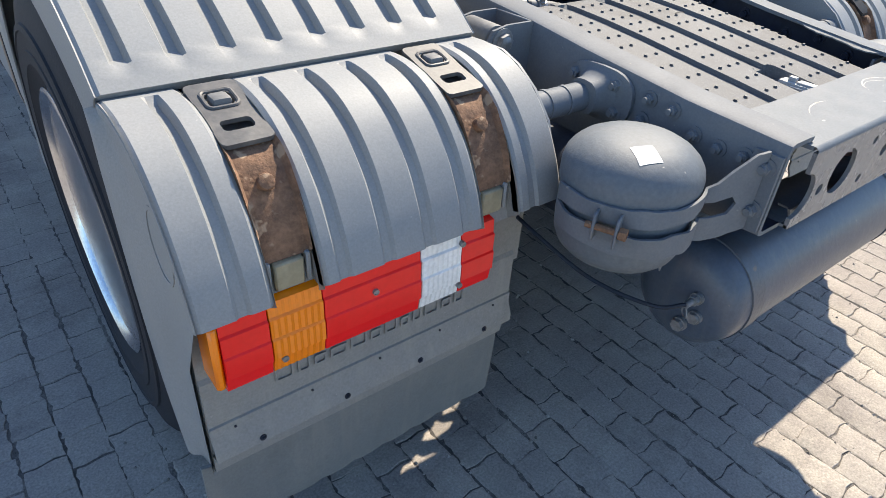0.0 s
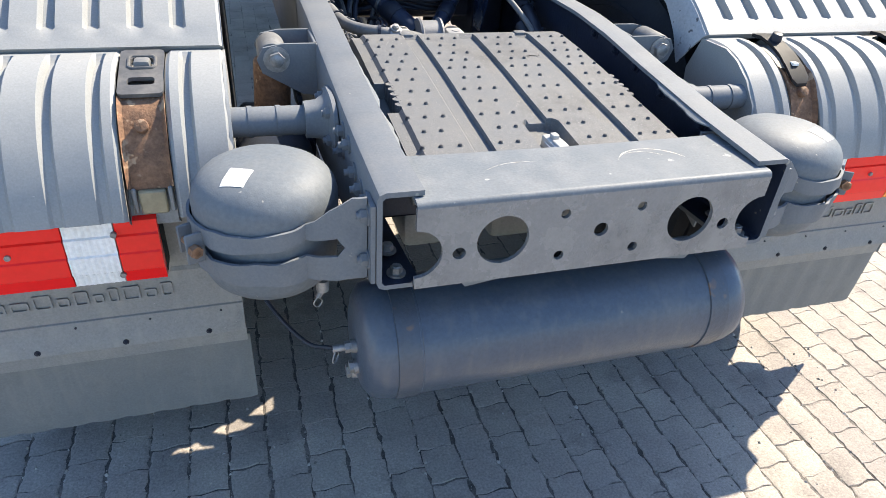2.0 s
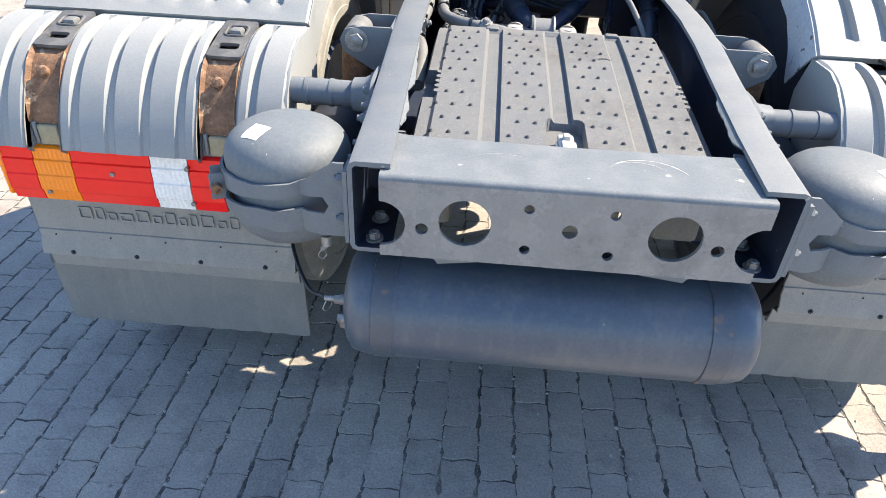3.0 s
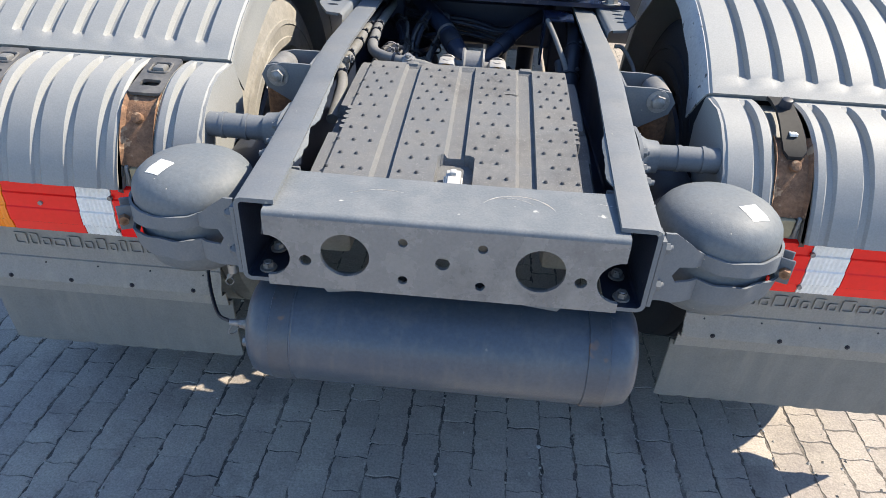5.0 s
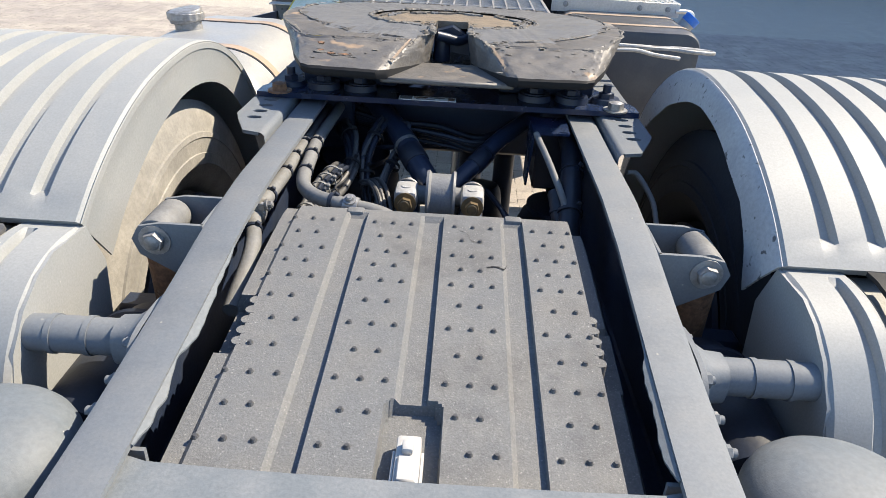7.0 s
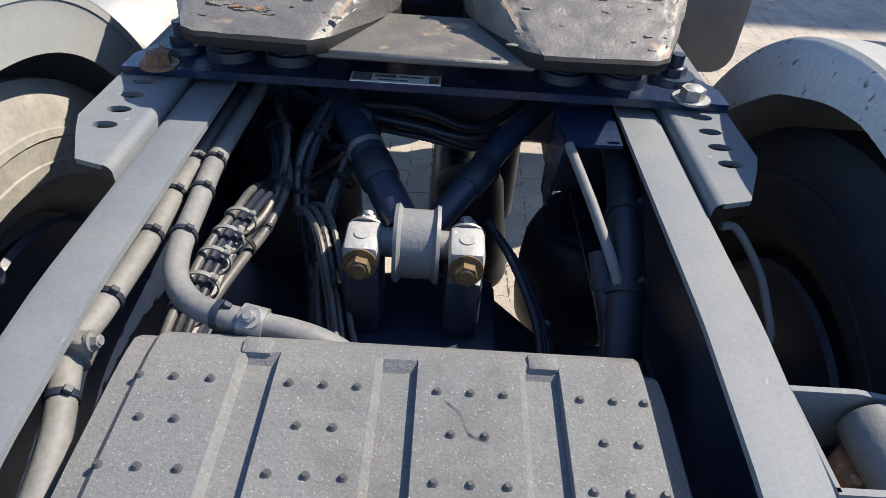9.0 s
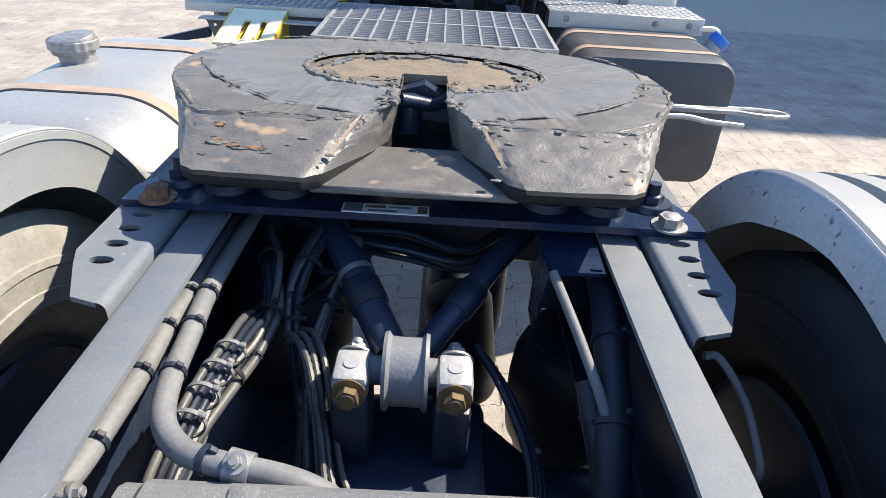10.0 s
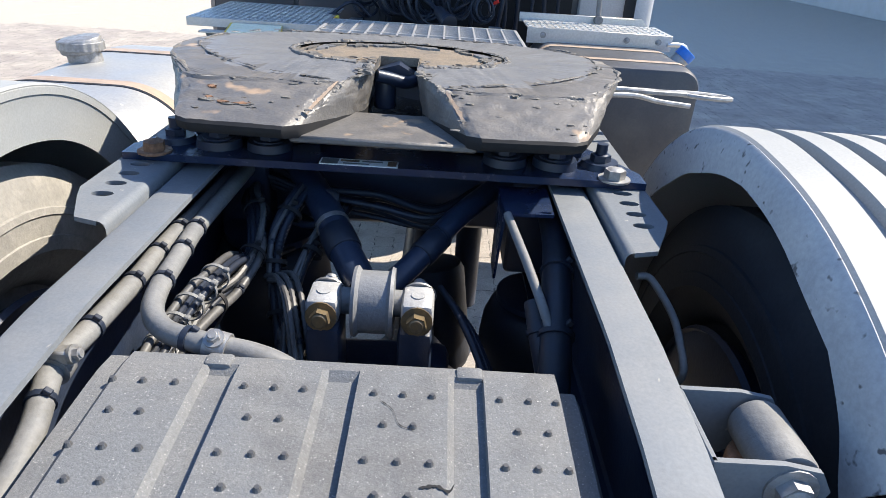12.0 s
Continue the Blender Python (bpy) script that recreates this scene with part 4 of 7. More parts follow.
# ---- wheels ----
def wheel(side, x_in, x_out, outer):
    global SIDE
    SIDE = side
    xm = (x_in + x_out) / 2
    t = thing("wheel", (xm, AXLE_Y, 0.0), "outer rear wheel with black tyre and bright aluminium rim" if outer else "inner rear wheel with a dusty black tyre", "wheel", "twin rear wheels")
    h = (x_out - x_in) / 2
    c = (xm, AXLE_Y - 0.02, AXLE_Z)
    bm = B()
    R = 0.537
    prof = [(-0.09, 0.296), (-0.115, 0.31), (-0.14, 0.34), (-h + 0.004, 0.37), (-h + 0.001, 0.372), (-h, 0.40), (-h + 0.003, 0.402), (-h + 0.002, 0.44), (-h - 0.001, 0.442), (-h + 0.001, 0.455), (-h + 0.006, 0.457), (-h + 0.012, 0.48), (-h + 0.02, 0.515), (-h + 0.03, R - 0.006)]
    for k in range(4):
        x0 = -h + 0.035 + k * (2 * h - 0.07) / 4
        x1 = x0 + (2 * h - 0.07) / 4 - 0.012
        prof += [(x0, R), (x1, R), (x1 + 0.002, R - 0.013), (x1 + 0.010, R - 0.013)]
    prof = prof[:-2] + [(-a, b) for a, b in prof[:14][::-1]]
    lathe(bm, prof, c, "x", 72)
    for v in bm.verts:
        v.co.z = max(v.co.z, -0.001)
    # left inner tyre: dust and sunlight in its colour; right one dark for its shade
    part("tyre", bm, tread_dust_sunlit if not outer and side < 0 else rubber, t, "dusty black rubber tyre")
    bm = B()
    if outer:
        rp = [(h - 0.022, 0.325), (h - 0.010, 0.322), (h - 0.007, 0.313), (h - 0.02, 0.297), (h - 0.05, 0.28), (h - 0.10, 0.262), (h - 0.16, 0.258), (h - 0.175, 0.25), (h - 0.18, 0.17), (h - 0.17, 0.14), (h - 0.10, 0.13), (h - 0.09, 0.11), (h - 0.09, 0.0)]
    else:
        rp = [(-h + 0.03, 0.292), (-h + 0.02, 0.284), (-h + 0.05, 0.268), (-h + 0.14, 0.258), (-h + 0.15, 0.2), (-h + 0.15, 0.0)]
    lathe(bm, rp, c, "x", 64)
    rim = part("rim", bm, rim_alu if outer else frame_dark, t)
    if outer:
        for k in range(10):
            a = 2 * math.pi * k / 10
            bm = B()
            p = Vector((xm + h - 0.18, AXLE_Y - 0.02 + 0.2 * math.cos(a), AXLE_Z + 0.2 * math.sin(a)))
            cyl(bm, p, p + Vector((0.03, 0, 0)), 0.015, 0.012, seg=6)
            part("wheel_nut", bm, steel, rim)
    SIDE = 1


for s in (-1, 1):
    wheel(s, 0.985, 1.297, True)
    wheel(s, 0.63, 0.945, False)


# ---- mudguard support tubes ----
def support_tube(side):
    global SIDE
    SIDE = side
    t = thing("support_tube", (0.5, 0.39, 0.9), "grey steel mudguard support tube bolted to the chassis rail", "support tube", "mudguard support tubes")
    p0, p1 = (0.42, 0.405, 0.925), (0.60, 0.398, 0.93)
    bm = B()
    cyl(bm, p0, p1, 0.029, seg=28)
    part("tube", bm, frame_grey, t)
    for u in (0.42, 0.72):
        a = Vector(p0).lerp(Vector(p1), u)
        b = Vector(p0).lerp(Vector(p1), u + 0.05)
        bm = B()
        cyl(bm, a, b, 0.031, seg=28)
        part("collar", bm, frame_grey, t)
    bm = B()
    lp = []
    for x, ry, rz in ((0.394, 0.085, 0.055), (0.402, 0.085, 0.055), (0.408, 0.05, 0.045), (0.425, 0.036, 0.036), (0.45, 0.034, 0.034)):
        lp.append([(x, 0.395 + ry * math.copysign(abs(math.cos(a)) ** 0.7, math.cos(a)), 0.93 + rz * math.copysign(abs(math.sin(a)) ** 0.7, math.sin(a))) for a in (2 * math.pi * k / 24 for k in range(24))])
    rings(bm, lp, cap0=True, cap1=True)
    bmesh.ops.recalc_face_normals(bm, faces=bm.faces[:])
    br = part("cast_bracket", bm, frame_grey, t)
    for y, z in ((0.352, 0.958), (0.458, 0.953), (0.345, 0.905), (0.455, 0.905)):
        bm = B()
        hexbolt(bm, (0.402, y, z), (1, 0, 0), 0.012, 0.013, True, 0.006)
        part("bolt", bm, frame_grey, br)
    SIDE = 1


support_tube(-1)
support_tube(1)


# ---- shock absorbers ----
def shock(side):
    global SIDE
    SIDE = side
    t = thing("shock_absorber", (0.49, 0.66, 0.35), "dusty shock absorber hung in a grey bracket on the rail", "shock absorber", "rear shock absorbers")
    bm = B()
    for y in (0.61, 0.725):
        o = [(0.396, 0.90), (0.43, 0.905), (0.515, 0.955), (0.525, 0.985), (0.51, 1.01), (0.47, 1.018), (0.396, 1.018)]
        prism(bm, o, FACE_BACK, y - 0.0035, y + 0.0035)
    box(bm, 0.394, 0.402, 0.607, 0.729, 0.88, 1.018, 0.002)
    part("bracket", bm, frame_grey, t)
    bm = B()
    cyl(bm, (0.49, 0.62, 0.985), (0.49, 0.715, 0.985), 0.032, seg=28, w=0.006)
    part("bush", bm, hose_grey, t)
    bm = B()
    hexbolt(bm, (0.483, 0.607, 0.985), (0, -1, 0), 0.019, 0.016)
    part("bolt", bm, steel, t)
    bm = B()
    cyl(bm, (0.49, 0.668, 0.965), (0.505, 0.70, 0.72), 0.042, 0.042, seg=28, w=0.006)
    part("dust_tube", bm, rust, t, "rust-brown dust tube")
    bm = B()
    cyl(bm, (0.505, 0.70, 0.74), (0.525, 0.75, 0.40), 0.034, seg=24, w=0.006)
    part("damper_body", bm, frame_dark, t)
    SIDE = 1


shock(-1)
shock(1)

# ---- plastic cover between the rails ----
COVER_Y = (0.105, 0.15, 0.25, 0.355, 0.5, 0.625, 0.72, 0.75, 0.775, 0.79, 0.80)
COVER_Z = (0.936, 0.94, 0.951, 0.961, 0.976, 0.986, 0.991, 0.991, 0.988, 0.977, 0.95)


def cover_z(y):
    return interp(y, COVER_Y, COVER_Z)


cover = thing("step_cover", (0.0, 0.45, 0.90), "dusty black studded plastic step cover between the rails", "step cover")
GROOVES = ((-0.163, -0.128), (-0.019, 0.019), (0.134, 0.17))
bm = B()
xs = [-0.30, -0.292, -0.27, -0.262]
for a, b in GROOVES:
    xs += [a - 0.012, a - 0.006, a + 0.002, b - 0.002, b, b + 0.0015]
xs += [0.262, 0.267, 0.292, 0.30]
xs = sorted(xs + [-0.040, -0.0375, -0.035, -0.030, 0.030, 0.034, 0.039, 0.0415])


def cover_dip(x, y):
    d = 0.0
    for a, b in GROOVES:
        if a - 0.005 < x < b + 0.001:
            d = 0.010 if y < 0.755 else 0.0
    # rounded well of the latch
    if abs(x - 0.002) < 0.0375 and y < 0.276 and math.hypot(max(0.0, abs(x - 0.002) - 0.0175), max(0.0, y - 0.256)) < 0.0205:
        d = 0.024
    if abs(x) > 0.265 and 0.352 < y < 0.478:
        d = 0.04
    elif x > 0.265:
        d = 0.03 if x < 0.295 else 0.045
    elif x < -0.265:
        d = 0.008 if x > -0.295 else 0.03
    return d


ys = [0.105, 0.15, 0.2, 0.25, 0.26, 0.268, 0.2735, 0.2775, 0.30, 0.349, 0.353, 0.42, 0.477, 0.481, 0.5, 0.56, 0.625, 0.68, 0.72, 0.745, 0.757, 0.775, 0.785, 0.79, 0.80]
lp = []
for y in ys:
    row = [(x, y, cover_z(y) - cover_dip(x, y)) for x in xs]
    low = [(x, y, cover_z(y) - 0.055) for x in xs]
    lp.append(row + low[::-1])
rings(bm, lp, cap0=True, cap1=True)
bmesh.ops.recalc_face_normals(bm, faces=bm.faces[:])
shell = part("panel", bm, cover_plastic, cover, smooth=25)
stud_me = None
for r, y in enumerate((0.716, 0.667, 0.616, 0.574, 0.53, 0.477, 0.422, 0.365, 0.309, 0.252, 0.196)):
    odd = r % 2
    cols = ([-0.243, -0.209, -0.092, -0.057, 0.057, 0.09, 0.206, 0.240] if odd else [-0.261, -0.226, -0.189, -0.109, -0.074, -0.04, 0.042, 0.076, 0.11, 0.189, 0.223, 0.255])
    for x in cols:
        if (y < 0.29 and abs(x) < 0.05) or (abs(x) > 0.255 and 0.345 < y < 0.485):
            continue
        if stud_me is None:
            bm = B()
            cyl(bm, (0, 0, -0.002), (0, 0, 0.0042), 0.0058, 0.0028, seg=10)
            stud_me = finish("stud", bm, stud_mat, 30)
        ob = new("stud", stud_me)
        ob.parent = shell
        ob.location = Vector((x, y, cover_z(y))) - root_of(shell).location
for sx in (-1, 1):
    for k in range(5):
        bm = B()
        y = 0.37 + 0.023 * k
        cyl(bm, (sx * 0.262, y, cover_z(y) - 0.03), (sx * 0.262, y, cover_z(y) - 0.0005), 0.010, seg=12)
        part("grip_tooth", bm, cover_plastic, cover)
for x0, x1 in ((-0.296, -0.212), (-0.117, 0.13), (0.2, 0.296)):
    bm = B()
    box(bm, x0, x1, 0.178, 0.44, 0.742, 0.897, 0.014, 2)
    part("under_box", bm, flap_grey, cover, "grey moulded box under the cover")
for x in (-0.153, 0.155):
    bm = B()
    box(bm, x - 0.017, x + 0.017, 0.752, 0.776, 0.97, 0.9935, 0.005, 2)
    part("hinge_tab", bm, cover_plastic, cover)
for pts, wd in (([(0.05, 0.705), (0.066, 0.69), (0.075, 0.668), (0.095, 0.66)], 0.001), ([(0.10, 0.585), (0.118, 0.588), (0.13, 0.582), (0.136, 0.592)], 0.0035), ([(0.12, 0.60), (0.1235, 0.63), (0.121, 0.65)], 0.0008)):
    bm = B()
    C = curve_pts([(x, y, cover_z(y) + 0.0012) for x, y in pts], 8)
    lp = []
    for i, p in enumerate(C):
        h = wd * (0.3 + 1.2 * abs(noise.noise(p * 160))) * min(1, i / 3 + 0.1, (len(C) - 1 - i) / 3 + 0.1)
        lp.append([p + Vector((0, -h, 0)), p + Vector((0, h, 0))])
    rings(bm, lp, closed=False)
    part("crack", bm, lamp_body, shell, "dark crack")
bm = B()
box(bm, -0.014, 0.017, 0.14, 0.222, 0.918, 0.946, 0.004, 2)
box(bm, -0.010, 0.013, 0.146, 0.185, 0.944, 0.950, 0.002, 1)
box(bm, -0.006, 0.008, 0.188, 0.206, 0.944, 0.956, 0.003, 2)
box(bm, -0.018, -0.014, 0.14, 0.20, 0.918, 0.94, 0.001)
box(bm, 0.017, 0.021, 0.14, 0.20, 0.918, 0.94, 0.001)
part("latch", bm, white_plastic, cover, "white plastic latch")

# ---- mounting plate and brackets of the coupling ----
mount = thing("mounting_plate", (0.0, 1.65, 1.037), "dark blue-black steel mounting plate bolted across the rails", "mounting plate")
bm = B()
plate(bm, [(-0.497, 1.285), (0.503, 1.285), (0.503, 1.34), (0.42, 1.5), (0.42, 2.0), (-0.42, 2.0), (-0.42, 1.5), (-0.497, 1.34)], [], 0.014, at_plane(FACE_UP, 1.0655))
part("sheet", bm, plate_blue, mount)
for x in (-0.44, 0.443):
    bm = B()
    hexbolt(bm, (x, 1.30, 1.0655), (0, 0, 1), 0.021, 0.02)
    part("bolt", bm, steel if x > 0 else rust, mount)
    bm = B()
    hexbolt(bm, (x * 0.97, 1.375, 1.0655), (0, 0, 1), 0.021, 0.025, True, 0.022)
    cyl(bm, (x * 0.97, 1.375, 1.0655), (x * 0.97, 1.375, 1.077), 0.04, 0.036, seg=24)
    part("bolt", bm, frame_dark, mount)
bm = B()
box(bm, -0.125, 0.025, 1.2852, 1.32, 1.0655, 1.0668)
lbl = part("label_plate", bm, sticker_white, mount, "worn label plate with unreadable bars")
for xa, xb, ya, yb, mt in ((-0.122, -0.09, 1.288, 1.318, hose_grey), (-0.086, -0.05, 1.304, 1.314, rust), (-0.045, -0.005, 1.306, 1.312, hose_grey), (-0.08, -0.03, 1.291, 1.297, hose_grey), (0.005, 0.022, 1.29, 1.316, rust)):
    bm = B()
    box(bm, xa, xb, ya, yb, 1.0667, 1.0672)
    part("bar", bm, mt, lbl)


def angle_bracket(side):
    global SIDE
    SIDE = side
    t = thing("angle_bracket", (0.43, 1.2, 0.9), "grey steel angle bracket with four oval holes beside the rail", "angle bracket", "coupling brackets")
    bm = B()
    o = [(0.413, 1.008), (0.452, 1.02), (0.488, 1.1), (0.503, 1.14), (0.503, 1.9), (0.413, 1.9)]
    hl = [circle(0.454, 1.115 + 0.0495 * k, 0.0185, 18, 0.011) for k in range(4)]
    plate(bm, o, hl, 0.008, at_plane(FACE_UP, 1.051))
    part("top_leg", bm, frame_grey, t)
    bm = B()
    lp = []
    for k in range(7):
        a = radians(90 + 90 * k / 6)
        lp.append([(0.413 + 0.013 * math.cos(a), y, 1.038 + 0.013 * math.sin(a)) for y in (1.008, 1.9)])
    lp.append([(0.40, 1.008, 0.86), (0.40, 1.9, 0.86)])
    lp.append([(0.398, 1.008, 0.86), (0.398, 1.9, 0.86)])
    rings(bm, lp, closed=False)
    part("side_leg", bm, frame_grey, t)
    SIDE = 1


angle_bracket(-1)
angle_bracket(1)

# ---- fifth wheel ----
fifth = thing("fifth_wheel", (0.0, 1.62, 1.066), "greasy worn fifth wheel coupling with a sand-caked centre", "fifth wheel")
FZ = 1.21
TOPX = (0.045, 0.045, 0.047, 0.06, 0.10, 0.13, 0.25, 0.385, 0.408, 0.444, 0.482, 0.497, 0.50, 0.487, 0.44, 0.36, 0.24, 0.12, 0.0)
TOPY = (1.66, 1.54, 1.50, 1.455, 1.40, 1.39, 1.39, 1.39, 1.40, 1.46, 1.53, 1.60, 1.66, 1.73, 1.80, 1.87, 1.92, 1.94, 1.945)
TOPZ = (1.209, 1.207, 1.206, 1.203, 1.197, 1.195, 1.195, 1.195, 1.196, 1.203, 1.208, 1.21, 1.21, 1.21, 1.21, 1.21, 1.21, 1.21, 1.21)
LOWX = (0.06, 0.06, 0.062, 0.082, 0.15, 0.176, 0.26, 0.342, 0.364, 0.408, 0.452, 0.478, 0.485, 0.472, 0.427, 0.35, 0.235, 0.118, 0.0)
LOWY = (1.66, 1.54, 1.48, 1.40, 1.245, 1.217, 1.215, 1.217, 1.23, 1.34, 1.49, 1.585, 1.655, 1.72, 1.785, 1.85, 1.9, 1.92, 1.925)
LOWZ = (1.115, 1.115, 1.12, 1.13, 1.147, 1.152, 1.154, 1.155, 1.156, 1.156, 1.155, 1.155, 1.155, 1.155, 1.155, 1.155, 1.155, 1.155, 1.155)


def both(xs, ys, zs):
    h = [Vector(p) for p in zip(xs, ys, zs)]
    return h + [Vector((-p.x, p.y, p.z)) for p in h[::-1][1:]]


def knobbly(p, k, amp):
    return p + Vector((noise.noise(p * k), noise.noise(p * k + Vector((5, 1, 2))), noise.noise(p * k + Vector((1, 7, 3))))) * amp


def denser(lp, n=8):
    out = []
    for i in range(len(lp) - 1):
        out += [lp[i].lerp(lp[i + 1], k / n) for k in range(n)]
    return out + [lp[-1]]


top_lp = denser(both(TOPX, TOPY, TOPZ))
low_lp = denser(both(LOWX, LOWY, LOWZ))
bm = B()
loops = []
for k in range(25):
    u = 0.97 * k / 24
    amp = interp(u, (0.0, 0.03, 0.1, 0.9, 0.97), (0.002, 0.005, 0.004, 0.003, 0.001))
    row = [knobbly(a.lerp(b, u) - Vector((0, 0, 0.003 if k == 1 else 0)), 38, amp) for a, b in zip(top_lp, low_lp)]
    loops.append([knobbly(p, 130, amp * 0.45) for p in row])
rim_loops = [loops[-1]]
for dz, k in ((0.004, 1.001), (0.010, 0.999), (0.016, 0.996), (0.022, 0.985)):
    rim_loops.append([Vector((p.x * k, 1.62 + (p.y - 1.62) * k, p.z - dz)) for p in low_lp])
rings(bm, loops, closed=False)
bmesh.ops.recalc_face_normals(bm, faces=bm.faces[:])
part("skirt", bm, grease, fifth, smooth=32)
# the rim's black holds both its grease and the shade it lies in
bm = B()
rings(bm, rim_loops, closed=False)
bmesh.ops.recalc_face_normals(bm, faces=bm.faces[:])
part("lower_rim", bm, lamp_body, fifth, "greasy lower rim, blackened for its shade too", smooth=32)
# top face round a worn kidney-shaped centre
ELL = [(0.245 * math.cos(a), 1.68 + 0.145 * math.sin(a)) for a in (radians(lerp(-78.2, 258.2, k / 48)) for k in range(49))]
bm = B()
rim = [(p.x, p.y, p.z) for p in top_lp if not (abs(p.x) < 0.05 and 1.545 < p.y < 1.7)]
ring_lp = rim + [(x + 0.004 * noise.noise((x * 30, y * 30, 0)), y + 0.004 * noise.noise((x * 30, y * 30, 3)), 1.2095) for x, y in ELL[::-1]]
vs = [bm.verts.new(p) for p in ring_lp]
es = [bm.edges.new((vs[i], vs[(i + 1) % len(vs)])) for i in range(len(vs))]
bmesh.ops.triangle_fill(bm, use_beauty=True, use_dissolve=False, edges=es)
bmesh.ops.subdivide_edges(bm, edges=bm.edges[:], cuts=3, use_grid_fill=True)
for v in bm.verts:
    if not v.is_boundary:
        v.co.z += 0.0026 * noise.noise(v.co * 26) + 0.0018 * noise.noise(v.co * 80) + 0.001 * noise.noise(v.co * 190)
bmesh.ops.recalc_face_normals(bm, faces=bm.faces[:])
for f in bm.faces:
    if f.normal.z < 0:
        f.normal_flip()
ring_faces = [((f.calc_center_median().x / 0.462) ** 2 + ((f.calc_center_median().y - 1.70) / 0.305) ** 2 < 1.0 + 0.05 * noise.noise(f.calc_center_median() * 14)) for f in bm.faces]
top_plate = part("top_plate", bm, grease, fifth, smooth=60)
top_plate.data.materials.append(grease_dark)
top_plate.data.polygons.foreach_set("material_index", [1 if q else 0 for q in ring_faces])
bm = B()
plate(bm, ELL + [(-0.046, 1.665), (0.046, 1.665)], [], 0.02, at_plane(FACE_UP, FZ - 0.0065))
part("worn_centre", bm, grease_sand, top_plate, "sand-caked worn centre")


def top_z(y):
    return interp(y, (1.39, 1.455, 1.53, 1.60), (1.195, 1.203, 1.208, FZ))


def smear(pts, r, name="grease_ridge"):
    """A lumpy ridge of pushed-up grease."""
    C = curve_pts(pts, 22)
    bm = B()
    lp = []
    for i, p in enumerate(C):
        t = (C[min(i + 1, len(C) - 1)] - C[max(i - 1, 0)]).normalized()
        w = t.cross(Vector((0, 0, 1))).normalized()
        q = r * max(0.05, 0.25 + 1.6 * noise.noise(p * 24) + 1.0 * abs(noise.noise(p * 90)) + 0.6 * abs(noise.noise(p * 210)))
        p = p + w * r * 1.5 * noise.noise(p * 60)
        lp.append([p + w * q * 1.6 * math.cos(a) + Vector((0, 0, 1)) * q * max(-0.2, math.sin(a)) for a in (2 * math.pi * k / 8 for k in range(8))])
    rings(bm, lp, cap0=True, cap1=True)
    bmesh.ops.recalc_face_normals(bm, faces=bm.faces[:])
    part(name, bm, crust, top_plate, smooth=30)


OUTER = [(0.47 * math.cos(a) * (1 + 0.01 * math.sin(5 * a)), 1.70 + 0.298 * math.sin(a)) for a in (radians(lerp(-76, 256, k / 210)) for k in range(211))]
OUTER = [(x + 0.006 * noise.noise((x * 14, y * 14, 1.0)) + 0.004 * noise.noise((x * 50, y * 50, 2.0)), y + 0.005 * noise.noise((x * 14, y * 14, 5.0)) + 0.004 * noise.noise((x * 50, y * 50, 7.0))) for x, y in OUTER]
OUTER = [(max(-0.462, min(0.462, x)), min(y, 1.925 - 0.12 * abs(x) ** 1.5)) for x, y in OUTER]
INNER = [(0.262 * math.cos(a), 1.68 + 0.16 * math.sin(a)) for a in (radians(lerp(-76, 256, k / 60)) for k in range(61))]
C = [(x, y, top_z(y) + 0.001) for x, y in OUTER]
for a, b in ((0, 60), (51, 102), (108, 165), (150, 211)):
    smear(C[a:b:6], 0.0021)
C = [(x * 0.97, 1.68 + (y - 1.68) * 0.95, FZ - 0.001) for x, y in INNER]
for a, b in ((0, 22), (24, 40), (38, 61)):
    smear(C[a:b:3], 0.0042)
for s in (-1, 1):
    smear([(s * 0.105, 1.402, 1.196), (s * 0.18, 1.394, 1.195), (s * 0.27, 1.396, 1.195), (s * 0.38, 1.394, 1.195)], 0.0022)
    smear([(s * 0.06, 1.45, 1.204), (s * 0.055, 1.50, 1.207), (s * 0.06, 1.55, 1.209)], 0.007)
    smear([(s * 0.12, 1.36, 1.18), (s * 0.09, 1.41, 1.198), (s * 0.065, 1.45, 1.203)], 0.005)
    smear([(s * 0.40, 1.41, 1.197), (s * 0.44, 1.47, 1.203), (s * 0.485, 1.55, 1.209), (s * 0.497, 1.66, 1.21)], 0.003)
rr = random.Random(9)
# dark grease pushed over the edge of the worn centre, in ragged patches
for k in range(22):
    a = radians(lerp(-60, 240, k / 21) + rr.uniform(-5, 5))
    q = rr.uniform(0.8, 1.0)
    cx, cy = 0.245 * q * math.cos(a), 1.68 + 0.145 * q * math.sin(a)
    rx, ry = rr.uniform(0.012, 0.04), rr.uniform(0.006, 0.016)
    bm = B()
    lp = []
    for w in (2 * math.pi * j / 22 for j in range(22)):
        g = 1 + 0.9 * noise.noise((k * 3.1, 2.2 * math.cos(w), 2.2 * math.sin(w)))
        u, v = rx * g * math.cos(w), ry * g * math.sin(w)
        lp.append((cx - u * math.sin(a) + v * math.cos(a), cy + u * math.cos(a) + v * math.sin(a)))
    plate(bm, lp, [], 0.006, at_plane(FACE_UP, FZ - 0.0025 + 0.0002 * (k % 5)))
    part("grease_patch", bm, crust if k % 3 else grease_dark, top_plate)
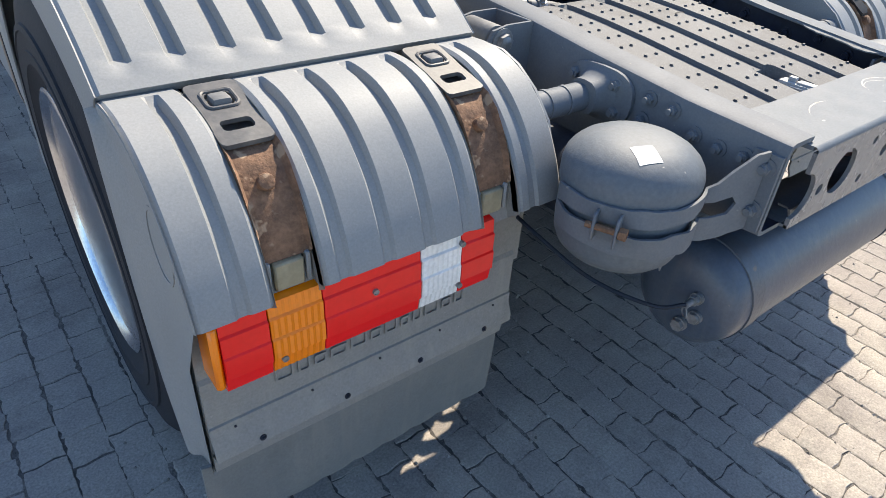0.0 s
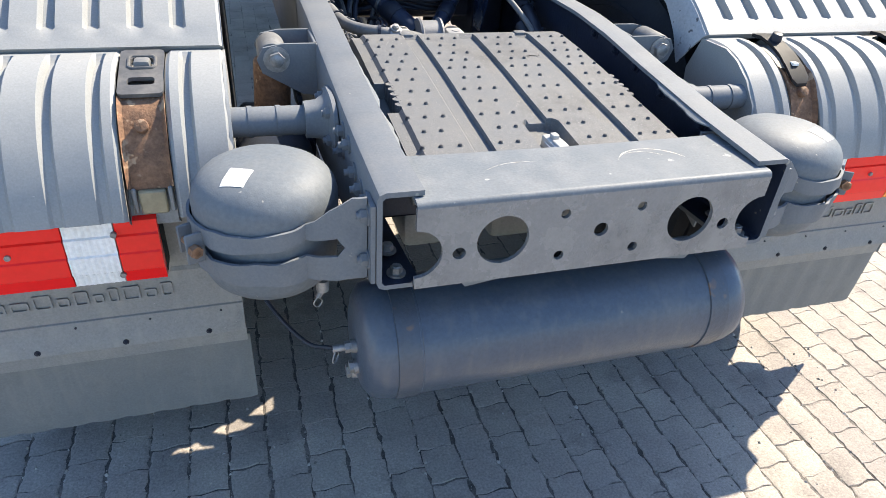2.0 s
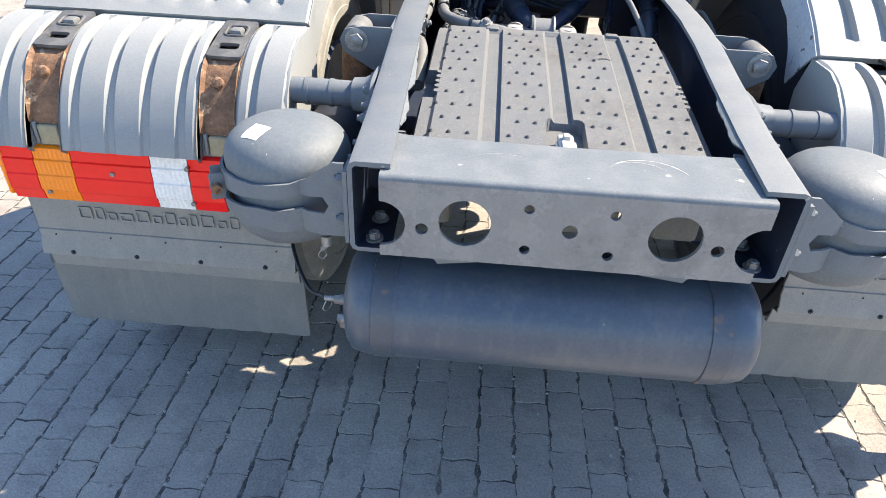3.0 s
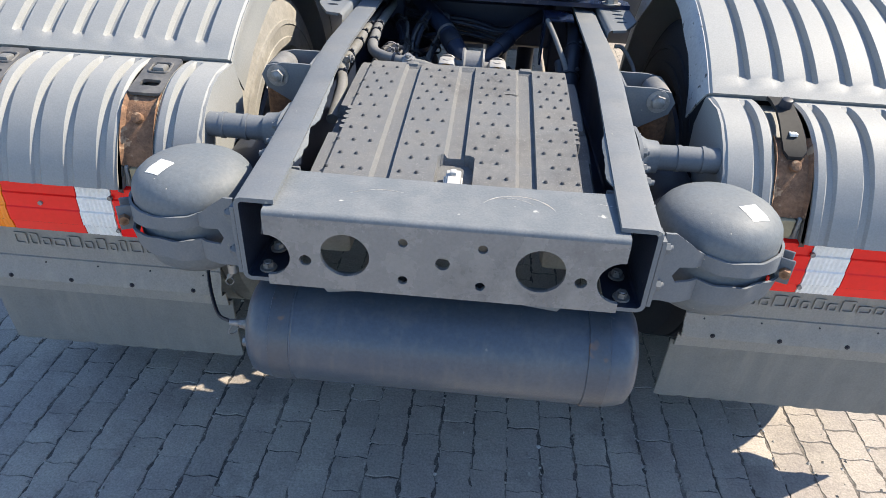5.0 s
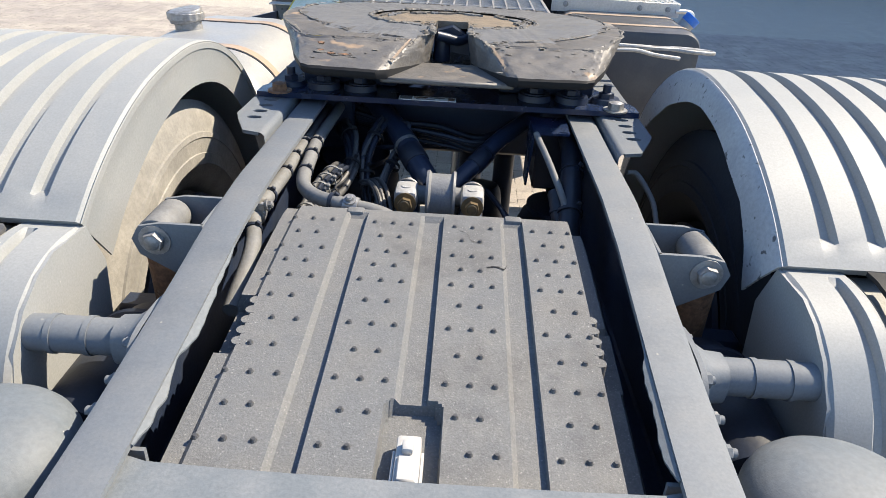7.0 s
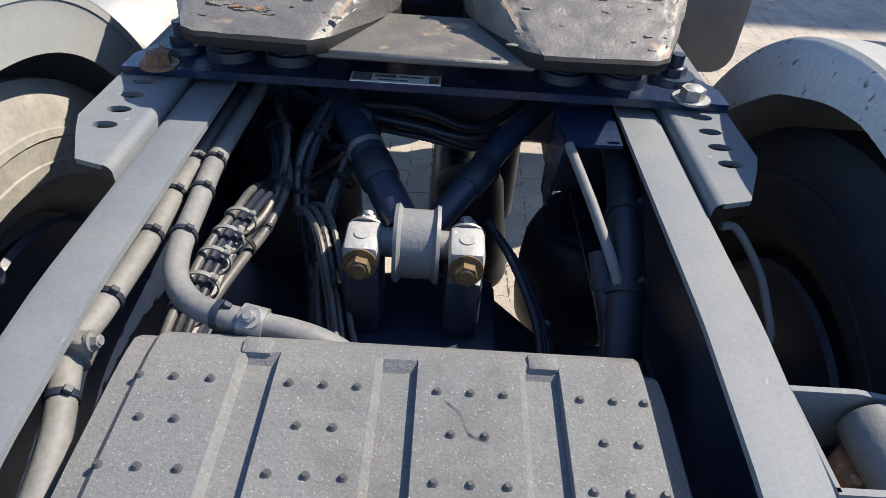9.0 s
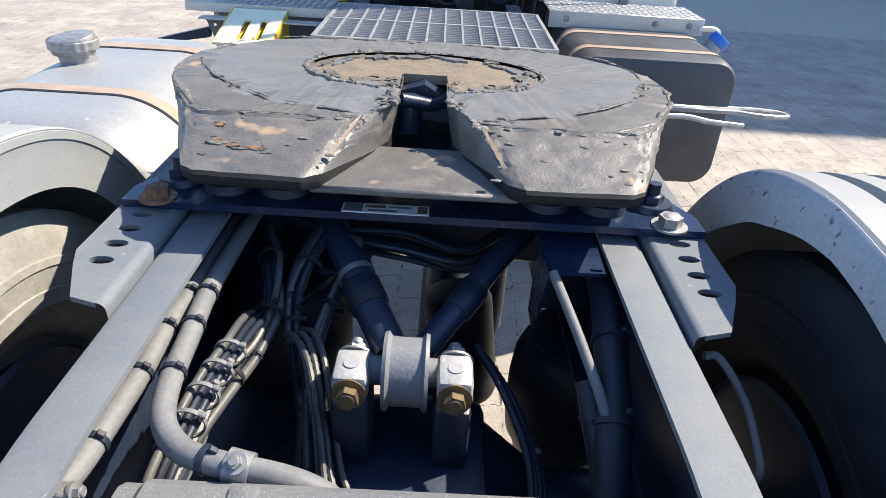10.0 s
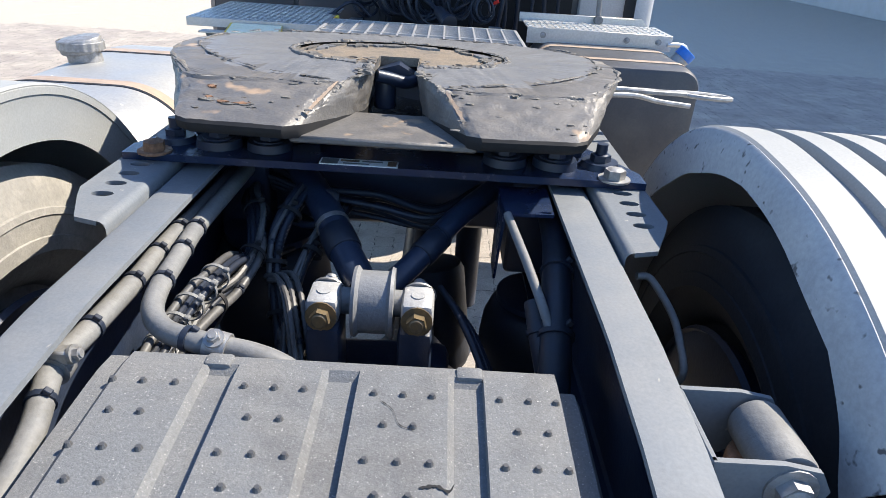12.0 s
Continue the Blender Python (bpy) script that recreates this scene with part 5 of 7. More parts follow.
for k in range(110):
    side = rr.choice((-1, 1))
    x = side * rr.uniform(0.12, 0.37)
    t = rr.random() ** 1.4
    p = Vector((x, lerp(1.39, 1.225, t), lerp(1.195, 1.157, t)))
    if k % 3 == 0:
        p = Vector((side * rr.uniform(0.05, 0.075), rr.uniform(1.44, 1.62), 1.208))
    elif k % 3 == 1:
        q = OUTER[rr.randrange(len(OUTER))]
        p = Vector((q[0] + rr.uniform(-0.012, 0.012), q[1] + rr.uniform(-0.012, 0.012), top_z(q[1]) + 0.001))
    bm = B()
    bmesh.ops.create_icosphere(bm, subdivisions=1, radius=rr.uniform(0.0015, 0.0055), matrix=Matrix.Translation(p) @ Matrix.Diagonal((2.0, 1.3, 0.35, 1)))
    for v in bm.verts:
        v.co += Vector((noise.noise(v.co * 190), noise.noise(v.co * 170), 0)) * 0.004
    part("grease_lump", bm, crust, top_plate, smooth=30)
RAMP = Matrix.Translation((0, 1.39, 1.1965)) @ Euler((radians(13.3), 0, 0)).to_matrix().to_4x4()
for cx, cy, rx, ry, mt in ((-0.322, -0.095, 0.018, 0.006, crust), (-0.258, -0.108, 0.016, 0.006, crust), (-0.30, -0.103, 0.009, 0.004, rust), (-0.262, -0.106, 0.012, 0.0045, rust), (-0.335, -0.045, 0.008, 0.005, rust), (-0.285, -0.11, 0.012, 0.003, crust), (-0.245, -0.118, 0.007, 0.003, crust), (-0.328, -0.088, 0.006, 0.004, rust)):
    bm = B()
    lp = [(cx + rx * math.cos(a) * (1 + 0.9 * noise.noise((cx * 90, 3.5 * math.cos(a), 2.5 * math.sin(a)))), cy + ry * math.sin(a) * (1 + 0.9 * noise.noise((cy * 70, 5 * math.cos(a), 3 * math.sin(a))))) for a in (2 * math.pi * q / 26 for q in range(26))]
    plate(bm, lp, [], 0.004, RAMP @ Matrix.Translation((0, 0, 0.0004 if mt is crust else 0.0009)))
    part("flaked_spot", bm, mt, fifth, "flaked rusty spot")
for sd in (-1, 1):
    bm = B()
    n = 20
    lp = []
    for k in range(n + 1):
        u = k / n
        a = Vector((sd * lerp(0.103, 0.155, u), lerp(1.395, 1.25, u), lerp(1.1965, 1.149, u) + 0.0032))
        h = 0.011 * (0.4 + 0.9 * abs(noise.noise((k * 0.4, sd, 3.0)))) * min(1, k / 3, (n - k) / 3 + 0.05)
        lp.append([a + Vector((-h * 0.2 * sd, 0, -h * 0.15)), a + Vector((h * sd, 0, 0.0006))])
    rings(bm, lp, closed=False)
    bmesh.ops.recalc_face_normals(bm, faces=bm.faces[:])
    part("rust_streak", bm, ochre, fifth, "ochre rust streak")
for x, y in ((-0.105, 1.612), (0.135, 1.60)):
    bm = B()
    ring_tube(bm, (x, y, 1.202), (x, y, 1.2065), 0.022 if x < 0 else 0.014, 0.012 if x < 0 else 0.009, 20)
    part("pin_eye", bm, grease_sand, top_plate)
bm = B()
box(bm, -0.17, 0.17, 1.245, 1.435, 1.116, 1.13, 0.004)
part("throat_floor", bm, grease, fifth)
for s in (-1, 1):
    bm = B()
    box(bm, s * 0.40, s * 0.14, 1.40, 1.85, 1.066, 1.13, 0.01, 2)
    part("pedestal", bm, frame_dark, fifth)
    for x in (0.235, 0.335):
        bm = B()
        cyl(bm, (s * x, 1.36, 1.066), (s * x, 1.36, 1.082), 0.045, 0.043, seg=20)
        hexbolt(bm, (s * x, 1.36, 1.082), (0, 0, 1), 0.021, 0.016)
        part("foot_bolt", bm, frame_dark, fifth)
bm = B()
cyl(bm, (-0.028, 1.60, 1.10), (-0.028, 1.60, 1.178), 0.026, 0.022, seg=18, w=0.006)
prism(bm, [(-0.05, 1.13), (0.055, 1.115), (0.055, 1.165), (0.0, 1.195), (-0.05, 1.18)], FACE_BACK, 1.62, 1.70)
sweep(bm, [(-0.045, 1.56, 1.18), (-0.015, 1.575, 1.172), (0.02, 1.60, 1.16), (0.05, 1.63, 1.165)], 0.014, 10)
part("jaw", bm, frame_dark, fifth)
bm = B()
sweep(bm, [(0.48, 1.70, 1.155), (0.56, 1.71, 1.152), (0.62, 1.715, 1.15)], 0.008, 8)
box(bm, 0.50, 0.70, 1.70, 1.725, 1.146, 1.156, 0.002)
sweep(bm, [(0.68, 1.712, 1.15), (0.74, 1.70, 1.147), (0.80, 1.712, 1.143), (0.822, 1.735, 1.14), (0.80, 1.748, 1.142), (0.74, 1.742, 1.147), (0.68, 1.73, 1.15)], 0.006, 8)
part("pull_handle", bm, steel, fifth, "pale steel release handle")
bm = B()
sweep(bm, [(0.46, 1.62, 1.155), (0.55, 1.64, 1.155), (0.62, 1.66, 1.14), (0.70, 1.675, 1.13)], 0.006, 8)
part("lever", bm, steel, fifth)

# ---- axle and its upper arm ----
axle = thing("rear_axle", (0.0, 1.12, 0.3), "dark rear axle housing under the chassis", "axle")
bm = B()
cyl(bm, (-0.64, AXLE_Y, AXLE_Z), (0.64, AXLE_Y, AXLE_Z), 0.085, seg=24)
lathe(bm, [(-0.26, 0.085), (-0.2, 0.14), (-0.1, 0.2), (0.02, 0.215), (0.12, 0.19), (0.2, 0.13), (0.26, 0.085)], (0.0, AXLE_Y, AXLE_Z), "x", 32)
part("housing", bm, frame_dark, axle)
bm = B()
box(bm, -0.125, 0.145, 0.9, 1.2, 0.66, 0.74, 0.02, 2)
ped = part("pedestal", bm, frame_dark, axle)
for x in (-0.079, 0.079):
    bm = B()
    box(bm, x - 0.03, x + 0.03, 1.03, 1.12, 0.735, 0.862, 0.012, 2)
    part("post", bm, frame_dark, ped)
for x in (-0.1, 0.12):
    bm = B()
    hexbolt(bm, (x, 0.93, 0.74), (0, 0, 1), 0.02, 0.018)
    part("bolt", bm, steel, ped)

arm = thing("upper_arm", (0.0, 1.1, 0.85), "dusty cast upper suspension arm with two clamped ends", "suspension arm")
bm = B()
lathe(bm, [(-0.036, 0.05), (-0.036, 0.062), (-0.03, 0.064), (-0.024, 0.056), (0.024, 0.056), (0.03, 0.064), (0.036, 0.062), (0.036, 0.05)], (0.003, 1.10, 0.88), "x", 40)
part("eye", bm, cast_grey, arm)
bm = B()
cyl(bm, (-0.1, 1.10, 0.88), (0.1, 1.10, 0.88), 0.024, seg=20)
part("pin", bm, cast_grey, arm)
for s in (-1, 1):
    x = s * 0.081
    bm = B()
    box(bm, x - 0.028, x + 0.028, 1.04, 1.118, 0.86, 0.912, 0.012, 2)
    cyl(bm, (x, 1.075, 0.908), (x, 1.075, 0.914), 0.012, seg=14)
    cl = part("clamp", bm, clamp_pale, arm, "pale clamp block")
    bm = B()
    hexbolt(bm, (x, 1.118, 0.887), (0, 1, 0.25), 0.021, 0.02, True, 0.014)
    part("nut", bm, steel, cl)
    bm = B()
    hexbolt(bm, (x, 1.04, 0.882), (0, -1, 0.12), 0.018, 0.02, True)
    part("bolt_head", bm, yellow_zinc, cl, "yellow-plated bolt head")
    bm = B()
    d = [(s * 0.022, 1.14, 0.885), (s * (0.078 if s < 0 else 0.095), 1.24, 0.925), (s * (0.125 if s < 0 else 0.155), 1.33, 0.96), (s * (0.24 if s < 0 else 0.3), 1.55, 0.995)]
    sweep(bm, d, 0.031 if s < 0 else 0.023, 18)
    rod = part("rod", bm, frame_dark, arm, "dark steel rod")
    for u in ((0.42, 0.47) if s < 0 else (0.3,)):
        bm = B()
        p = Vector(d[1]).lerp(Vector(d[2]), u)
        dd = (Vector(d[2]) - Vector(d[1])).normalized()
        cyl(bm, p - dd * 0.003, p + dd * 0.003, 0.0345 if s < 0 else 0.027, seg=20)
        part("band", bm, steel if s < 0 else black_rubber, rod)
    bm = B()
    p = Vector(d[1])
    dd = (Vector(d[2]) - Vector(d[0])).normalized()
    cyl(bm, p - dd * 0.03, p + dd * 0.03, 0.035 if s < 0 else 0.027, seg=22, w=0.006)
    part("sleeve", bm, black_rubber, rod)

# ---- fuel tank, plastic tank, cab and catwalk ----
fuel = thing("fuel_tank", (-0.95, 2.3, 0.4), "dull aluminium fuel tank with two tan straps and a silver cap", "fuel tank")


def d_section(cx, cz, hx, hz, r, n=8):
    return [(cx + x, cz + z) for x, z in rrect(-hx, hx, -hz, hz, r, n)]


bm = B()
lp = []
for y, k in ((1.70, 0.82), (1.705, 0.88), (1.725, 0.94), (1.765, 0.98), (1.82, 1.0), (2.56, 1.0), (2.61, 0.985), (2.635, 0.95), (2.64, 0.9)):
    lp.append([(-0.94 + (x + 0.94) * k, y, 0.69 + (z - 0.69) * k) for x, z in d_section(-0.94, 0.69, 0.335, 0.33, 0.22, 16)])
rings(bm, lp, cap0=True, cap1=True)
bmesh.ops.recalc_face_normals(bm, faces=bm.faces[:])
part("shell", bm, tank_alu, fuel)
for y in (1.985, 2.46):
    bm = B()
    lp = []
    for yy, k in ((y - 0.025, 1.0), (y - 0.025, 1.012), (y + 0.025, 1.012), (y + 0.025, 1.0)):
        lp.append([(-0.94 + (x + 0.94) * k, yy, 0.69 + (z - 0.69) * k) for x, z in d_section(-0.94, 0.69, 0.335, 0.33, 0.22, 16)])
    rings(bm, lp)
    part("strap", bm, strap_steel, fuel, "tan steel strap")
    bm = B()
    lp = []
    for yy, k in ((y - 0.032, 1.0), (y - 0.032, 1.006), (y - 0.0255, 1.006), (y - 0.0255, 1.0)):
        lp.append([(-0.94 + (x + 0.94) * k, yy, 0.69 + (z - 0.69) * k) for x, z in d_section(-0.94, 0.69, 0.335, 0.33, 0.22, 16)])
    rings(bm, lp)
    part("strap_rubber", bm, black_rubber, fuel)
bm = B()
cyl(bm, (-1.06, 2.27, 0.99), (-1.068, 2.265, 1.055), 0.052, seg=28)
cyl(bm, (-1.067, 2.266, 1.05), (-1.073, 2.262, 1.092), 0.066, seg=36, w=0.006)
lp = []
for z, k in ((1.056, 1.0), (1.058, 1.04), (1.082, 1.04), (1.084, 1.0)):
    lp.append([(-1.07 + 0.066 * k * (1.03 if q % 4 < 2 else 0.99) * math.cos(math.pi * q / 36), 2.264 + 0.066 * k * (1.03 if q % 4 < 2 else 0.99) * math.sin(math.pi * q / 36), z) for q in range(72)])
rings(bm, lp)
part("cap", bm, steel, fuel, "silver tank cap")

tank_r = thing("plastic_tank", (0.8, 2.9, 0.55), "black plastic tank with tan straps and a blue cap", "tank")
bm = B()
lp = []
for y, k in ((2.6, 0.93), (2.605, 0.965), (2.625, 0.99), (2.66, 1.0), (3.2, 1.0), (3.22, 0.97)):
    lp.append([(0.79 + (x - 0.79) * k, y, 0.82 + (z - 0.82) * k) for x, z in d_section(0.79, 0.82, 0.30, 0.235, 0.08, 8)])
rings(bm, lp, cap0=True, cap1=True)
bmesh.ops.recalc_face_normals(bm, faces=bm.faces[:])
part("shell", bm, tank_black, tank_r)
for y in (2.72, 2.98):
    bm = B()
    lp = []
    for yy, k in ((y - 0.02, 1.0), (y - 0.02, 1.012), (y + 0.02, 1.012), (y + 0.02, 1.0)):
        lp.append([(0.79 + (x - 0.79) * k, yy, 0.82 + (z - 0.82) * k) for x, z in d_section(0.79, 0.82, 0.30, 0.235, 0.08, 8)])
    rings(bm, lp)
    part("strap", bm, strap_steel, tank_r, "tan steel strap")
bm = B()
cyl(bm, (1.07, 2.95, 0.99), (1.115, 2.95, 1.045), 0.034, 0.036, seg=20)
nk = part("filler_neck", bm, tank_alu, tank_r)
bm = B()
cyl(bm, (1.112, 2.95, 1.042), (1.135, 2.95, 1.072), 0.04, seg=20, w=0.004)
part("cap", bm, blue_plastic, nk, "blue cap")

grate = thing("catwalk_grating", (0.0, 2.72, 1.08), "galvanised steel catwalk grating behind the cab", "grating")
GX0, GX1, GY0, GY1, GZ = -0.385, 0.40, 2.42, 3.02, 1.10
for y in (GY0, 2.72, GY1):
    bm = B()
    box(bm, GX0, GX1, y - 0.006, y + 0.006, GZ - 0.03, GZ + 0.002)
    part("frame_bar", bm, galv, grate)
for x in (GX0, GX1):
    bm = B()
    box(bm, x - 0.006, x + 0.006, GY0, GY1, GZ - 0.03, GZ + 0.002)
    part("frame_bar", bm, galv, grate)
for k in range(1, 13):
    x = lerp(GX0, GX1, k / 13)
    bm = B()
    box(bm, x - 0.0035, x + 0.0035, GY0, GY1, GZ - 0.02, GZ + 0.001)
    part("bar", bm, galv, grate)
for k in range(1, 22):
    y = lerp(GY0, GY1, k / 22)
    bm = B()
    box(bm, GX0, GX1, y - 0.0014, y + 0.0014, GZ - 0.022, GZ - 0.002)
    part("cross_bar", bm, galv, grate)


def tread_platform(x0, x1, y0, y1, z, label):
    t = thing("tread_platform", ((x0 + x1) / 2, (y0 + y1) / 2, z - 0.05), label, "platform", "tread platforms")
    bm = B()
    box(bm, x0, x1, y0, y1, z - 0.005, z, 0.001)
    sh = part("tread_sheet", bm, alu_tread, t)
    bm = B()
    nx, ny = int((x1 - x0) / 0.03), int((y1 - y0) / 0.03)
    for i in range(nx):
        for j in range(ny):
            cx, cy = x0 + 0.015 + i * 0.03, y0 + 0.015 + j * 0.03
            m = Matrix.Translation((cx, cy, z)) @ Euler((0, 0, radians(45 if (i + j) % 2 else -45))).to_matrix().to_4x4()
            r = bmesh.ops.create_cube(bm, size=1.0, matrix=m @ Matrix.Diagonal((0.022, 0.006, 0.005, 1)))
    tagged(part("tread_pattern", bm, alu_tread, sh), kind="stuff")
    bm = B()
    box(bm, x0, x1, y0 - 0.004, y0, z - (0.065 if x0 > 0 else 0.035), z, 0.001)
    part("edge_plate", bm, alu_tread, t)
    return t


tread_platform(0.46, 1.10, 3.08, 3.36, 1.112, "pale aluminium tread platform behind the cab")
tread_platform(-1.0, -0.42, 3.0, 3.62, 1.075, "shaded aluminium tread platform behind the cab")

chock = thing("wheel_chock", (-0.72, 2.95, 0.93), "yellow plastic wheel chock with two slots beside the catwalk", "wheel chock")
bm = B()
# the sloping face looks back along the truck
CHOCK = Matrix.Translation((-0.7, 2.70, 0.993)) @ Euler((radians(14), 0, 0)).to_matrix().to_4x4()
plate(bm, [(-0.105, 0.0), (0.1, 0.0), (0.108, 0.289), (-0.098, 0.289)], [rrect(-0.035, -0.008, 0.03, 0.2, 0.008), rrect(0.03, 0.057, 0.03, 0.2, 0.008)], 0.012, CHOCK)
part("sloping_face", bm, chock_glare, chock, "sloping face with two slots, paled by sun glare")
bm = B()
for xa, xb in ((-0.81, -0.80), (-0.603, -0.593)):
    prism(bm, [(2.70, 0.93), (3.0, 0.93), (3.0, 1.062), (2.98, 1.06), (2.70, 0.988)], FACE_SIDE, xa, xb)
box(bm, -0.80, -0.603, 2.72, 3.0, 0.93, 0.94)
part("body", bm, yellow_paint, chock)
for xr in (-0.722, -0.659):
    bm = B()
    prism(bm, [(2.75, 0.945), (2.98, 0.945), (2.98, 1.04), (2.75, 0.985)], FACE_SIDE, xr - 0.016, xr - 0.008)
    part("rib", bm, yellow_paint, chock)

cab = thing("truck_cab", (0.0, 4.6, 0.5), "dark grey truck cab with a pale corner panel", "truck cab")
bm = B()
lp = []
for y, k in ((3.75, 0.97), (3.79, 1.0), (5.9, 1.0), (5.98, 0.95)):
    lp.append([(x * k, y, 2.0 + (z - 2.0) * k) for x, z in rrect(-1.16, 1.16, 0.75, 3.3, 0.12, 6)])
rings(bm, lp, cap0=True, cap1=True)
bmesh.ops.recalc_face_normals(bm, faces=bm.faces[:])
part("shell", bm, cab_paint, cab)

# ---- unseen warehouse block, added and sized for its shade on the yard ----
hall = thing("warehouse", (24.0, 22.0, 0.0), "tall pale warehouse block, unseen, that shades the yard", "warehouse")
bm = B()
box(bm, 11.3, 36.0, 10.75, 60.0, -0.02, 13.4, 0.02)
part("wall", bm, cab_white, hall)
bm = B()
box(bm, 11.25, 36.05, 10.7, 60.05, 13.4, 13.5)
part("roof_edge", bm, frame_grey, hall)

# ---- hoses and cables inside the rails ----
def hose(name, pts, r, mat, label, ties=(), rib=0.0, tie_mat=None, group="chassis hoses"):
    t = thing(name, pts[0], label, "hose", group)
    bm = B()
    sweep(bm, pts, r, 12 if not rib else 8, 8, rib)
    part("tube", bm, mat, t)
    C = curve_pts(pts, 24)
    for y in ties:
        i = min(range(1, len(C) - 1), key=lambda k: abs(C[k].y - y))
        d = (C[i + 1] - C[i - 1]).normalized()
        bm = B()
        cyl(bm, C[i] - d * 0.004, C[i] + d * 0.004, r * 1.16, seg=14)
        box(bm, -0.005, 0.005, -0.004, 0.004, r * 1.0, r * 1.45, 0.001, m=Matrix.Translation(C[i]) @ Euler((0, radians(35), 0)).to_matrix().to_4x4())
        part("cable_tie", bm, tie_mat or black_rubber, t)
    return t


ha = hose("air_hose", [(-0.345, 1.9, 0.965), (-0.344, 1.3, 0.975), (-0.342, 1.14, 0.982), (-0.345, 1.05, 0.98), (-0.342, 0.958, 0.98), (-0.347, 0.82, 0.978), (-0.351, 0.748, 0.975), (-0.325, 0.64, 0.955), (-0.32, 0.5, 0.92)], 0.0155, hose_grey, "dusty grey air hose clipped inside the chassis rail", (1.135, 1.05, 0.955, 0.835, 0.70))
bm = B()
cyl(bm, (-0.348, 0.742, 0.974), (-0.349, 0.762, 0.976), 0.0205, seg=16)
box(bm, -0.352, -0.325, 0.742, 0.762, 0.985, 1.004, 0.003)
hexbolt(bm, (-0.325, 0.752, 0.996), (1, 0, 0.2), 0.008, 0.01)
part("pipe_clip", bm, steel, ha, "zinc pipe clip")
hb = hose("air_hose", [(-0.312, 1.9, 0.975), (-0.313, 1.3, 0.985), (-0.312, 1.138, 0.987), (-0.302, 1.02, 0.987), (-0.294, 0.926, 0.986), (-0.277, 0.866, 0.985), (-0.244, 0.828, 0.984), (-0.203, 0.813, 0.982), (-0.171, 0.811, 0.976), (-0.123, 0.806, 0.97), (-0.084, 0.803, 0.955), (-0.04, 0.80, 0.92)], 0.0155, hose_grey, "dusty grey air hose bending across in front of the cover", (1.13, 1.05, 0.95, 0.815))
bm = B()
cyl(bm, (-0.186, 0.8125, 0.979), (-0.158, 0.8095, 0.974), 0.0205, seg=16)
hexbolt(bm, (-0.172, 0.802, 0.994), (0, -0.5, 1), 0.009, 0.01)
part("hose_clamp", bm, steel, hb, "zinc hose clamp with a brassy bolt")
for k, (dx, dz, r) in enumerate(((0, 0, 0.0065), (0.012, -0.004, 0.006), (0.022, -0.008, 0.006), (-0.008, -0.016, 0.006), (0.014, -0.02, 0.0055))):
    hose("cable", [(-0.30 + dx, 0.80, 0.90 + dz), (-0.292 + dx, 0.87 + 0.3 * dz, 0.93 + dz), (-0.282 + dx, 0.985, 0.945 + dz), (-0.27 + dx, 1.06, 0.945 + dz), (-0.268 + dx * 1.2, 1.16, 0.925 + dz), (-0.262 + dx * 1.4, 1.25, 0.88 + dz), (-0.22 + dx, 1.36, 0.86 + dz * 2)], r, conduit_mat if k == 0 else black_rubber, "dusty cable in a tied bundle beside the rail", (1.03, 0.985, 0.93) if k == 2 else (), 0.2 if k == 1 else 0.0, hose_grey, "tied cable bundle")
for k, (dx, dy) in enumerate(((0, 0), (0.014, 0.006), (0.027, 0.016), (0.01, -0.014))):
    hose("conduit", [(-0.215 + dx, 1.20 + dy, 0.862), (-0.19 + dx, 1.178 + dy, 0.874), (-0.166 + dx, 1.13 + dy, 0.868), (-0.148 + dx, 1.08 + dy, 0.84), (-0.134 + dx, 1.04 + dy, 0.80), (-0.115 + dx * 1.2, 0.97 + dy, 0.755), (-0.07 + dx * 1.5, 0.88 + dy, 0.73)], 0.0062, conduit_mat, "grey corrugated cable conduit in a hanging bundle", (1.06,) if k == 1 else (), 0.22, black_rubber, "corrugated conduits")
hose("steel_pipe", [(0.232, 1.19, 1.025), (0.262, 1.06, 0.985), (0.297, 0.95, 0.915), (0.33, 0.84, 0.80)], 0.008, hose_grey, "pale steel pipe sloping down inside the rail")
hose("wrapped_hose", [(0.333, 1.4, 0.985), (0.329, 1.213, 0.975), (0.315, 1.08, 0.955), (0.303, 0.97, 0.915), (0.295, 0.88, 0.84)], 0.026, black_rubber, "black fabric-wrapped hose inside the rail", (1.1, 0.97))
hose("wrapped_hose", [(0.275, 1.03, 0.94), (0.283, 0.98, 0.90), (0.295, 0.94, 0.85), (0.30, 0.88, 0.78)], 0.02, black_rubber, "black fabric-wrapped hose inside the rail", (0.99,))
hose("brake_pipe", [(0.43, 1.03, 1.0), (0.455, 1.03, 0.995), (0.487, 0.99, 0.953), (0.486, 0.93, 0.93), (0.483, 0.90, 0.915), (0.48, 0.9, 0.89)], 0.006, hose_grey, "thin bent brake pipe outside the rail")
for k in range(7):
    z = 0.965 - 0.014 * (k % 4)
    y = 1.38 + 0.012 * k
    hose("cable", [(-0.26, y + 0.06, z + 0.01), (-0.15, y + 0.02 * math.sin(k), z), (-0.02, y - 0.015 * math.cos(k * 2), z - 0.015), (0.1, y - 0.02, z - 0.03 + 0.01 * math.sin(k * 3)), (0.2, y + 0.05, z)], 0.007 + 0.002 * (k % 3), black_rubber, "black cable slung across under the mounting plate", (), 0.2 if k % 3 == 0 else 0.0, None, "cables under the mounting plate")
